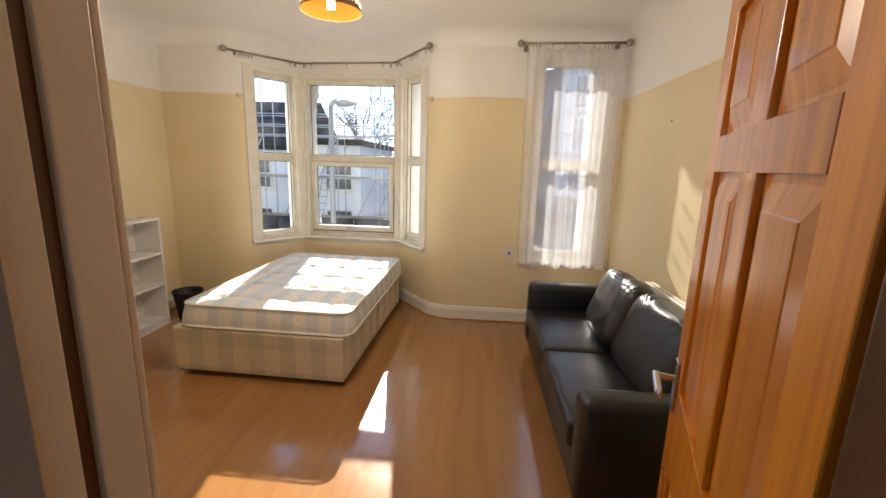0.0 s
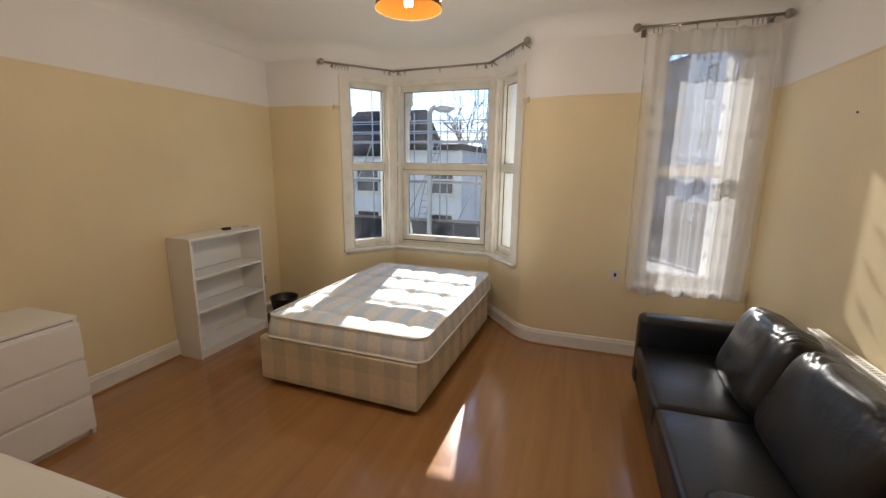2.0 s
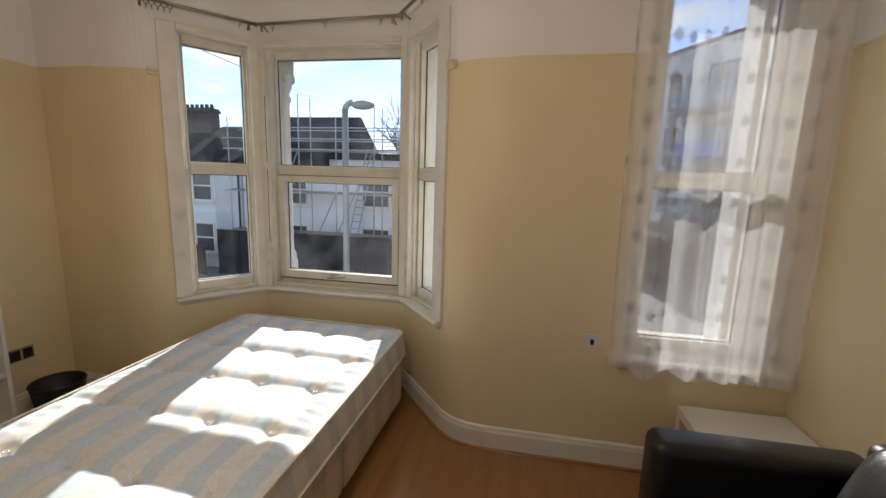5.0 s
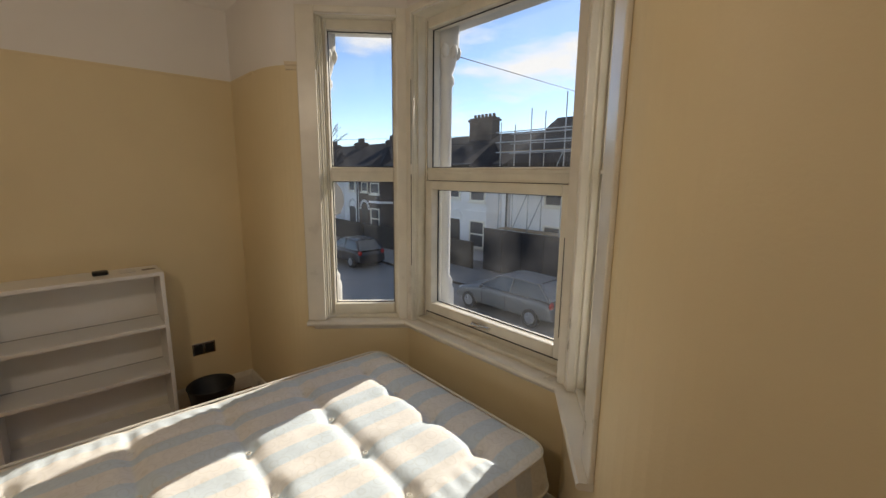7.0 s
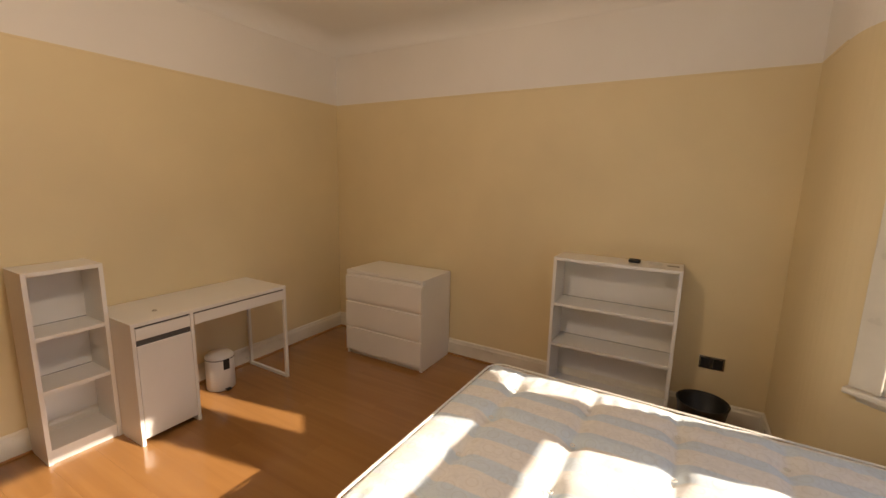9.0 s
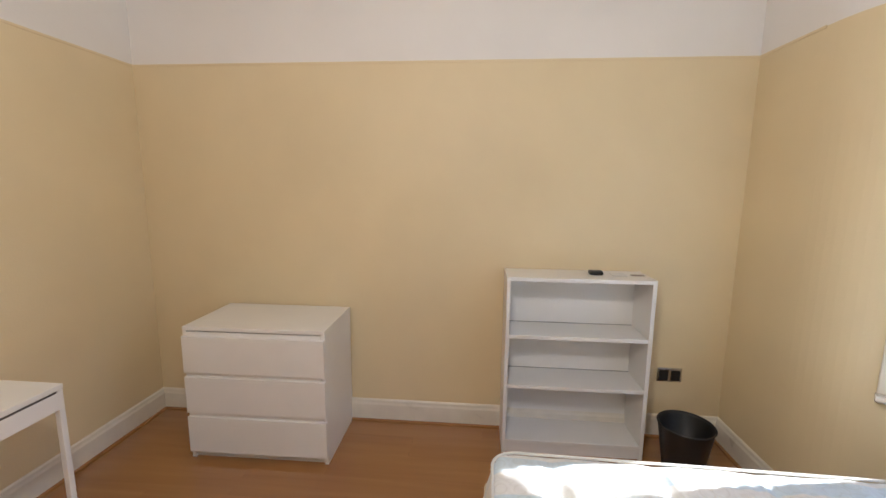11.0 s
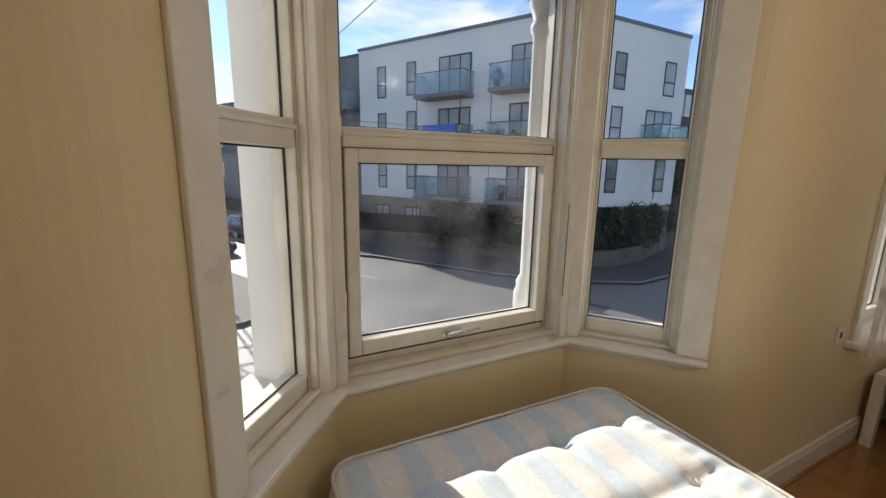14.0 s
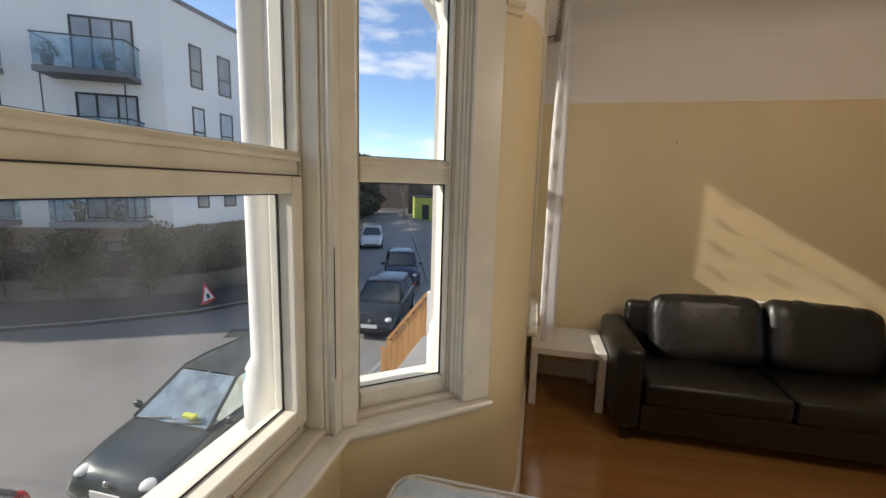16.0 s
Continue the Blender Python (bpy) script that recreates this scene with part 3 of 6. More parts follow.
# ---- picture rail and skirting ----
rp = [(-0.004, ZR - 0.010), (0.003, ZR - 0.008), (0.004, ZR), (0.004, ZR + 0.004), (-0.004, ZR + 0.006)]
for k, path in enumerate(([tuple(along(A, (XL, YW), 0.25)), (XL, YW), (XL, YB), (XS, YB)], [(XR, YD), (XR, YW), (1.68, YW)], [(0.92, YW), tuple(along(D, (WX0, YW), 0.25))])):
    structure("picture_rail_%d" % (k + 1), sweep(bmesh.new(), list(path), rp), M_CREAM, "cream painted ridge where the picture rail was", "picture rail")
sp_ = [(-0.004, ZR - 0.030), (0.012, ZR - 0.028), (0.016, ZR - 0.012), (0.026, ZR - 0.002), (0.027, ZR + 0.012), (-0.004, ZR + 0.014)]
for k, path in enumerate(([tuple(along(A, B, 0.168)), tuple(along(A, B, 0.10))], [tuple(along(D, C, 0.10)), tuple(along(D, C, 0.183))])):
    structure("picture_rail_stub_%d" % (k + 1), sweep(bmesh.new(), list(path), sp_), M_RAIL, "short cream painted stub of old picture rail", "picture rail")
bp = [(-0.004, 0.0), (0.018, 0.0), (0.018, 0.115), (0.013, 0.128), (0.011, 0.142), (0.004, 0.150), (-0.004, 0.150)]
for k, path in enumerate(([(0.86, YD), (XR, YD), (XR, YW)] + TURN_D + [C, B] + TURN_A[::-1] + [(XL, YW), (XL, YB), (XS - 0.02, YB)],)):
    structure("baseboard", sweep(bmesh.new(), path, bp), M_TRIM, "white gloss painted skirting board with moulded top", "skirting board")
qp = [(0.018, 0.0), (0.032, 0.0), (0.030, 0.010), (0.018, 0.016)]
structure("floor_bead", sweep(bmesh.new(), [(0.86, YD), (XR, YD), (XR, YW)] + TURN_D + [C, B] + TURN_A[::-1] + [(XL, YW), (XL, YB), (XS - 0.02, YB)], qp), M_LAMINATE, "brown wooden edge bead along the skirting", "trim")


# ---- windows ----
def frame_ring(bm, x0, x1, z0, z1, w, y0, y1, bev=0.004, wb=None):
    """Four mitreless bars round an opening."""
    wb = w if wb is None else wb
    box(bm, x0, x0 + w, y0, y1, z0, z1, bev)
    box(bm, x1 - w, x1, y0, y1, z0, z1, bev)
    box(bm, x0 + w, x1 - w, y0 + 0.002, y1 - 0.002, z0, z0 + wb, bev)
    box(bm, x0 + w, x1 - w, y0 + 0.002, y1 - 0.002, z1 - w, z1, bev)
    return bm


def pane(parent, x0, x1, z0, z1, y):
    p = part("pane", boxed(x0, x1, y, y + 0.006, z0, z1), M_GLASS, parent, "clear window glass with faint dirt")
    p.visible_shadow = False
    s = bmesh.new()
    frame_ring(s, x0 - 0.003, x1 + 0.003, z0 - 0.003, z1 + 0.003, 0.0085, y - 0.007, y - 0.001, 0)
    part("seal", s, M_SEAL, parent, "black rubber glazing seal")


def handle(parent, x, y, z):
    h = bmesh.new()
    box(h, x - 0.05, x + 0.05, y - 0.008, y, z - 0.010, z + 0.010, 0.003)
    tube(h, (x - 0.035, y - 0.006, z), (x - 0.035, y - 0.03, z), 0.008)
    wire(h, [(x - 0.045, y - 0.030, z - 0.003), (x + 0.02, y - 0.034, z + 0.004), (x + 0.115, y - 0.040, z + 0.020)], 0.0075, 8)
    part("handle", h, M_CHROME, parent, "chrome casement handle")


def window(name, m, x0, x1, z0, z1, label, opening=False, gx0=None, gx1=None, yg=0.11):
    """A two-light window in local axes: x along the wall, y outwards, z up."""
    w = thing(name, m, label, "window", "", "structure")
    fr = bmesh.new()
    gx0, gx1 = x0 + 0.05 if gx0 is None else gx0, x1 - 0.05 if gx1 is None else gx1
    box(fr, x0, gx0 - 0.008, yg - 0.045, yg + 0.05, z0, z1, 0.006)
    box(fr, gx1 + 0.008, x1, yg - 0.045, yg + 0.05, z0, z1, 0.006)
    box(fr, gx0 - 0.008, gx1 + 0.008, yg - 0.043, yg + 0.048, z0, z0 + 0.085, 0.006)
    box(fr, gx0 - 0.008, gx1 + 0.008, yg - 0.043, yg + 0.048, z1 - 0.06, z1, 0.006)
    box(fr, gx0 - 0.008, gx1 + 0.008, yg - 0.043, yg + 0.048, 1.612, 1.70, 0.006)
    box(fr, gx0 - 0.008, gx1 + 0.008, yg - 0.052, yg - 0.043, 1.668, 1.684, 0.003)
    part("window_frame", fr, M_FRAME, w)
    pane(w, gx0 - 0.008, gx1 + 0.008, 1.70, z1 - 0.06, yg)
    if opening:
        s = frame_ring(bmesh.new(), gx0 - 0.006, gx1 + 0.006, z0 + 0.062, 1.622, 0.052, yg - 0.060, yg + 0.03, 0.007, 0.062)
        sash = part("sash", s, M_FRAME, w, "white opening lower sash")
        g = frame_ring(bmesh.new(), gx0 - 0.0095, gx1 + 0.0095, z0 + 0.052, 1.626, 0.0038, yg - 0.049, yg - 0.0455, 0, 0.010)
        part("sash_gap", g, M_SEAL, w, "black gap round the sash")
        pane(w, gx0 + 0.046, gx1 - 0.046, z0 + 0.124, 1.570, yg)
        handle(w, (gx0 + gx1) / 2 - 0.03, yg - 0.062, z0 + 0.092)
    else:
        pane(w, gx0 - 0.008, gx1 + 0.008, z0 + 0.085, 1.612, yg)
    # inner linings and stepped mouldings up to the wall face
    li = bmesh.new()
    for xa, xb in ((x0 - 0.012, x0 + 0.012), (x1 - 0.012, x1 + 0.012)):
        box(li, xa, xb, 0.005, yg - 0.03, z0, z1 + 0.02, 0.004)
    box(li, x0, x1, 0.005, yg - 0.03, z1 - 0.004, z1 + 0.03, 0.004)
    part("lining", li, M_FRAME, w)
    for e, sg in ((x0 + 0.012, 1), (x1 - 0.012, -1)):
        st = bmesh.new()
        box(st, min(e, e + sg * 0.020), max(e, e + sg * 0.020), 0.034, yg - 0.046, z0 + 0.024, z1, 0.003)
        tube(st, (e + sg * 0.004, 0.026, z0 + 0.024), (e + sg * 0.004, 0.026, z1), 0.008, 8)
        part("staff_bead", st, M_FRAME, w, "stepped painted staff bead")
        # thin brown strip puts the groove's shade into colour
        g = bmesh.new()
        box(g, min(e + sg * 0.033, e + sg * 0.0355), max(e + sg * 0.033, e + sg * 0.0355), yg - 0.0475, yg - 0.0445, z0 + 0.03, z1 - 0.02)
        part("groove_shade", g, M_GROOVE, w, "thin brown strip painted as the shaded groove beside the bead")
    sub = bmesh.new()
    box(sub, x0 + 0.012, x1 - 0.012, 0.030, yg - 0.046, z0, z0 + 0.022, 0.006, 3)
    part("sub_sill", sub, M_FRAME, w, "painted inner sub sill")
    return w


def casing(parent, xa, xb, z0, z1, y0=-0.018, y1=0.0):
    b = bmesh.new()
    box(b, xa, xb, y0, y1, z0, z1, 0.005)
    part("casing", b, M_TRIM, parent, "white painted casing board")


def wall_frame(p, q):
    """Axes along p to q with y to the left of travel (outwards for the bay, walked from A to D)."""
    p, q = Vector(p), Vector(q)
    u = (q - p).normalized()
    m = Matrix(((u.x, -u.y, 0, p.x), (u.y, u.x, 0, p.y), (0, 0, 1, 0), (0, 0, 0, 1)))
    return m


LBC = C[0] - B[0]
w1 = window("window_1", wall_frame(A, B), 0.268, 0.755, ZSILL, ZHEAD, "white painted narrow bay side window with two lights", False, 0.330, 0.698)
casing(w1, 0.165, 0.273, ZSILL, ZHEAD + 0.04)
casing(w1, 0.735, LAB - 0.004, ZSILL, ZHEAD + 0.04, -0.008, 0.07)
casing(w1, 0.273, 0.735, ZHEAD + 0.002, ZHEAD + 0.04)
w2 = window("window_2", wall_frame(B, C), 0.028, LBC - 0.028, ZSILL, ZHEAD, "white painted centre bay window with an opening lower sash", True, 0.083, LBC - 0.083, 0.14)
casing(w2, 0.002, 0.045, ZSILL, ZHEAD + 0.04, -0.010, 0.08)
casing(w2, LBC - 0.045, LBC - 0.002, ZSILL, ZHEAD + 0.04, -0.010, 0.08)
casing(w2, 0.045, LBC - 0.045, ZHEAD + 0.002, ZHEAD + 0.04)
w3 = window("window_3", wall_frame(C, D), LAB - 0.755, LAB - 0.30, ZSILL, ZHEAD, "white painted narrow bay side window with two lights", False, LAB - 0.698, LAB - 0.362)
casing(w3, LAB - 0.305, LAB - 0.180, ZSILL, ZHEAD + 0.04)
casing(w3, 0.004, LAB - 0.735, ZSILL, ZHEAD + 0.04, -0.008, 0.07)
casing(w3, LAB - 0.735, LAB - 0.305, ZHEAD + 0.002, ZHEAD + 0.04)
w4 = window("window_4", pose(0, YW, 0), WX0, WX1, WZ0, WZ1, "white painted tall window behind a sheer curtain", False, 1.05, 1.535, 0.12)
casing(w4, WX0 - 0.07, WX0 + 0.005, WZ0, WZ1 + 0.06)
casing(w4, WX1 - 0.005, WX1 + 0.07, WZ0, WZ1 + 0.06)
casing(w4, WX0 + 0.005, WX1 - 0.005, WZ1 + 0.002, WZ1 + 0.06)
# rounded corner posts between the bay lights, inside
for k, (p, sgn) in enumerate(((B, 1), (C, -1))):
    bm = bmesh.new()
    for dx, dy, r in ((0, 0.010, 0.020), (-0.035 * sgn, -0.004, 0.010), (0.040 * sgn, 0.008, 0.010)):
        tube(bm, (p[0] + dx, p[1] + dy, ZSILL), (p[0] + dx, p[1] + dy, ZHEAD + 0.03), r, 12)
    tagged(part("corner_post", bm, M_FRAME, None, "", True), "white moulded corner post of the bay window", "window post", "", "structure")

# old paint cracks beside the centre light
for x, za, zb in ((0.0465, 1.10, 1.66), (0.0465, 1.72, 2.20), (LBC - 0.0465, 0.95, 1.40)):
    part("paint_crack", boxed(x - 0.0012, x + 0.0012, -0.0112, -0.008, za, zb), M_SEAL, w2, "dark crack in old paint")

# window boards
sp = [(-0.045, ZSILL - 0.026), (-0.052, ZSILL - 0.018), (-0.052, ZSILL - 0.008), (-0.045, ZSILL), (0.10, ZSILL), (0.10, ZSILL - 0.030)]
sa, sd = tuple(along(A, B, 0.162)), tuple(along(D, C, 0.182))
structure("bay_window_board", sweep(bmesh.new(), [sa, B, C, sd], sp), M_TRIM, "white gloss painted window board with rounded nose", "window sill")
scot = [(0.0, ZSILL - 0.060), (-0.010, ZSILL - 0.056), (-0.022, ZSILL - 0.030), (0.0, ZSILL - 0.030)]
structure("bay_board_moulding", sweep(bmesh.new(), [tuple(along(A, B, 0.20)), B, C, tuple(along(D, C, 0.22))], scot), M_TRIM, "white moulding under the window board", "trim")
structure("window_board", boxed(WX0 - 0.12, WX1 + 0.14, YW - 0.07, YW + 0.10, WZ0 - 0.028, WZ0 + 0.004, 0.008, 3), M_TRIM, "white gloss painted window board of the tall window", "window sill")

# ---- outside of the bay: painted stone posts, sills and wall ----
structure("bay_outer_sill", bay_strip(ZSILL - 0.16, ZSILL + 0.01, 0.16, 0.36), M_BRICKW, "white painted stone outer sill of the bay", "outer sill")
structure("bay_outer_lower", bay_strip(-3.3, ZSILL - 0.16, 0.22, 0.30), M_BRICKW, "white painted outer wall of the bay", "outer wall")
structure("bay_outer_head", bay_strip(ZHEAD, 3.2, 0.222, 0.40), M_BRICKW, "white painted stone bay cornice", "outer wall")


def stone_pier(name, pts, col):
    """A painted stone pier with base and carved capital blocks and a half round shaft."""
    pr = thing(name, pose(0, 0, 0), "white painted stone bay pier with carved capital", "stone pier", "piers of the bay", "structure")
    part("shaft", prism(bmesh.new(), pts, ZSILL, ZHEAD + 0.05), M_BRICKW, pr)
    bm = lathe(bmesh.new(), [(0.075, 0.0), (0.075, 0.16), (0.062, 0.19), (0.066, 0.22), (0.045, 0.26), (0.045, 1.46), (0.058, 1.48), (0.058, 1.51), (0.045, 1.53), (0.062, 1.58), (0.080, 1.66), (0.085, 1.74), (0.085, 1.82)], 20)
    for k in range(8):
        a = k * math.pi / 4
        ball(bm, (0.070 * math.cos(a), 0.070 * math.sin(a), 1.66), 0.028, 8, 6, (1, 1, 1.5))
    bmesh.ops.translate(bm, vec=(col[0], col[1], ZSILL), verts=bm.verts)
    part("column", bm, M_BRICKW, pr, "white half column with leaf capital", True)


def ccw(pts):
    area = sum(a[0] * b[1] - b[0] * a[1] for a, b in zip(pts, pts[1:] + pts[:1]))
    return pts if area > 0 else list(reversed(pts))


o33 = offset_path([A, B, C, D], 0.33, False)
for nm, p, q, e, sg, xs in (("bay_pier_1", A, B, o33[1], 1, 1), ("bay_pier_2", D, C, o33[2], -1, -1)):
    cor = q
    pts = [tuple(along(p, q, LAB - 0.045, 0.175 * sg)), tuple(along(p, q, LAB - 0.02, 0.33 * sg)), tuple(e), (cor[0] + 0.02 * xs, cor[1] + 0.33), (cor[0] + 0.05 * xs, cor[1] + 0.20), (cor[0], cor[1] + 0.18)]
    stone_pier(nm, ccw(pts), (cor[0] + 0.035 * xs, cor[1] + 0.27))
    pts = [tuple(along(p, q, s, t * sg)) for s, t in ((0.17, 0.17), (0.275, 0.17), (0.255, 0.36), (0.17, 0.36))]
    v = along(p, q, 0.25, 0.29 * sg)
    stone_pier(nm.replace("pier", "end_pier"), ccw(pts), (v.x, v.y))
structure("outer_wall_left", boxed(-9, A[0] - 0.12, YW + 0.25, YW + 0.45, -3.3, 6.2), M_BRICKW, "white painted front wall of the house", "outer wall")
structure("outer_wall_right", boxed(D[0] + 0.10, WX0, YW + 0.25, YW + 0.45, -3.3, 6.2), M_BRICKW, "white painted front wall of the house", "outer wall")
structure("outer_wall_far_right", boxed(1.545, 8, YW + 0.25, YW + 0.45, -3.3, 6.2), M_BRICKW, "white painted front wall of the house", "outer wall")
structure("outer_wall_under", boxed(WX0, 1.545, YW + 0.25, YW + 0.45, -3.3, WZ0), M_BRICKW, "white painted front wall under the tall window", "outer wall")
structure("outer_wall_over", boxed(WX0, 1.545, YW + 0.25, YW + 0.45, WZ1 + 0.22, 6.2), M_BRICKW, "white painted front wall over the tall window", "outer wall")
structure("outer_wall_over_bay", boxed(A[0] - 0.12, D[0] + 0.10, YW + 0.25, YW + 0.45, ZC + 0.14, 6.2), M_BRICKW, "white painted front wall over the bay", "outer wall")

# ---- hall behind the door ----
structure("hall_floor", boxed(-1.3, 1.9, -1.5, 0.42, -0.012, 0.0), M_CARPET, "dark hall carpet", "floor")
structure("hall_wall_left", boxed(-1.4, -1.25, -1.5, 0.42, 0, ZC), M_WHITEWALL, "plain hall wall", "wall")
structure("hall_wall_right", boxed(1.8, 1.95, -1.5, 0.42, 0, ZC), M_WHITEWALL, "plain hall wall", "wall")
# back wall is out of view; its opening is added to let daylight in
structure("hall_wall_back", boxed(-1.4, 1.95, -1.65, -1.5, 0, 0.9), M_WHITEWALL, "unseen hall wall under an opening added for daylight", "wall")
structure("hall_wall_back_side", boxed(-1.4, -0.6, -1.65, -1.5, 0.9, ZC), M_WHITEWALL, "unseen hall wall beside an opening added for daylight", "wall")
structure("hall_wall_back_far_side", boxed(1.1, 1.95, -1.65, -1.5, 0.9, ZC), M_WHITEWALL, "unseen hall wall beside an opening added for daylight", "wall")
structure("hall_wall_back_over", boxed(-0.6, 1.1, -1.65, -1.5, 2.4, ZC), M_WHITEWALL, "unseen hall wall over an opening added for daylight", "wall")
structure("hall_ceiling", boxed(-1.4, 1.95, -1.65, 0.42, ZC, ZC + 0.1), M_CEIL, "plain hall ceiling", "ceiling")

# ---- door and frame ----
jf = thing("door_frame_1", pose(0, 0, 0), "painted door frame with stops and architraves", "door frame", "", "structure")
part("jamb", boxed(XS, XS + 0.040, 0.40, 0.595, 0, 2.09, 0.004), M_HALLGREY, jf, "grey hall side of the jamb")
part("stop", boxed(XS, XS + 0.030, 0.595, 0.652, 0, 2.09, 0.005), M_RAIL, jf, "cream painted door stop")
part("rebate", boxed(XS, XS + 0.006, 0.652, 0.690, 0, 2.09, 0.001), M_DARKWOOD, jf, "dark strip along the rebate")
part("reveal", boxed(XS, XS + 0.016, 0.690, YB + 0.002, 0, 2.10, 0.004), M_RAIL, jf, "cream painted lining")
part("architrave", boxed(XS - 0.07, XS + 0.012, YB + 0.002, YB + 0.026, 0, 2.14, 0.009, 4), M_RAIL, jf, "cream painted architrave with rounded edge")
part("hall_architrave", boxed(XS - 0.06, XS + 0.025, 0.375, 0.40, 0, 2.12, 0.006), M_DARKWOOD, jf, "dark wooden architrave")
# the shade on the hinge side is put into this jamb's dark colour
part("hinge_jamb", boxed(0.700, 0.80, 0.40, 0.514, 0, 2.078, 0.004), M_DARKWOOD, jf, "jamb coloured dark brown for its shade")
part("head", boxed(XS, 0.80, 0.40, YD, 2.078, 2.115, 0.004), M_TRIM, jf)


def six_panel_door(m):
    """A pine door in local axes: hinge at x 0, free edge at x w, faces at y."""
    w, h, t = 0.79, 2.05, 0.036
    d = thing("door_1", m, "varnished orange pine six panel door standing open", "door", "", "structure")
    st = 0.105
    px = [(st, w / 2 - 0.047), (w / 2 + 0.047, w - st)]
    pz = [(0.22, 0.88), (1.085, 1.622), (1.697, 1.945)]
    s = bmesh.new()
    box(s, 0, st, -t / 2, t / 2, 0, h, 0.003)
    box(s, w - st, w, -t / 2, t / 2, 0, h, 0.003)
    part("stile", s, M_PINE, d)
    s = box(bmesh.new(), px[0][1], px[1][0], -t / 2 + 0.0005, t / 2 - 0.0005, 0, h, 0.003)
    part("muntin", s, M_PINE, d)
    zs = [0] + [v for p in pz for v in p] + [h]
    for z0, z1 in zip(zs[::2], zs[1::2]):
        part("rail", boxed(st, w - st, -t / 2 - 0.0005, t / 2 + 0.0005, z0, z1, 0.002), M_PINE, d)
    for x0, x1 in px:
        for z0, z1 in pz:
            bm = bmesh.new()
            box(bm, x0, x1, -0.006, 0.006, z0, z1)
            for sg in (-1, 1):
                a = [(x0 + 0.012, z0 + 0.012), (x1 - 0.012, z0 + 0.012), (x1 - 0.012, z1 - 0.012), (x0 + 0.012, z1 - 0.012)]
                b = [(x0 + 0.05, z0 + 0.05), (x1 - 0.05, z0 + 0.05), (x1 - 0.05, z1 - 0.05), (x0 + 0.05, z1 - 0.05)]
                va = [bm.verts.new((x, sg * 0.0062, z)) for x, z in a]
                vb = [bm.verts.new((x, sg * 0.0145, z)) for x, z in b]
                vc = [bm.verts.new((x + (0.003 if x < (x0 + x1) / 2 else -0.003), sg * 0.0165, z + (0.003 if z < (z0 + z1) / 2 else -0.003))) for x, z in b]
                for lo, hi in ((va, vb), (vb, vc)):
                    for i in range(4):
                        bm.faces.new((lo[i], lo[(i + 1) % 4], hi[(i + 1) % 4], hi[i]))
                bm.faces.new(vc)
            bmesh.ops.recalc_face_normals(bm, faces=bm.faces)
            part("panel", bm, M_PINE, d)
    for sg in (-1, 1):
        hb = bmesh.new()
        y = sg * t / 2
        box(hb, w - 0.075, w - 0.035, min(y, y + sg * 0.008), max(y, y + sg * 0.008), 1.015, 1.150, 0.003)
        hd = part("handle_plate", hb, M_CHROME, d, "chrome handle backplate")
        hb = bmesh.new()
        tube(hb, (w - 0.055, y, 1.10), (w - 0.055, y + sg * 0.05, 1.10), 0.009)
        box(hb, w - 0.165, w - 0.045, min(y + sg * 0.042, y + sg * 0.06), max(y + sg * 0.042, y + sg * 0.06), 1.091, 1.110, 0.006)
        part("lever", hb, M_CHROME, hd, "chrome door lever")
    return d


six_panel_door(pose(0.724, 0.527, 0.008, 0, 0, 70.6))


# ---- furniture ----
def bookcase(m, width, label, shelf=(0.425, 0.725), h=1.06, dep=0.26):
    """Open bookcase: width along x, back at y 0, front at y -dep."""
    b = thing("bookcase", m, label, "bookcase", "white bookcases")
    t = 0.022
    for x in (-width / 2, width / 2 - t):
        part("side_panel", boxed(x, x + t, -dep, 0, 0, h, 0.0015), M_MELAMINE, b)
    part("top_panel", boxed(-width / 2 + t, width / 2 - t, -dep + 0.001, 0, h - t - 0.001, h - 0.001, 0.0015), M_MELAMINE, b)
    part("base_shelf", boxed(-width / 2 + t, width / 2 - t, -dep + 0.002, -0.006, 0.062, 0.062 + t, 0.0015), M_MELAMINE, b)
    part("plinth", boxed(-width / 2 + t, width / 2 - t, -dep + 0.012, -dep + 0.028, 0, 0.062), M_MELAMINE, b)
    part("back_panel", boxed(-width / 2 + t, width / 2 - t, -0.006, -0.002, 0, h - t), M_MELAMINE, b)
    for z in shelf:
        part("shelf", boxed(-width / 2 + t, width / 2 - t, -dep + 0.004, -0.008, z - t, z, 0.0015), M_MELAMINE, b)
        part("shelf_gap", boxed(-width / 2 + t, width / 2 - t, -0.008, -0.006, z - 0.006, z + 0.002), M_GAP, b, "dark joint at the back of the shelf")
    return b


bookcase(pose(XL + 0.005, 3.492, 0, 0, 0, 90), 0.805, "low white open bookcase with two shelves, nearly empty", dep=0.262)
bookcase(pose(-0.50, YB + 0.004, 0, 0, 0, 180), 0.345, "narrow white open bookcase with two shelves, empty", h=1.075, dep=0.25)


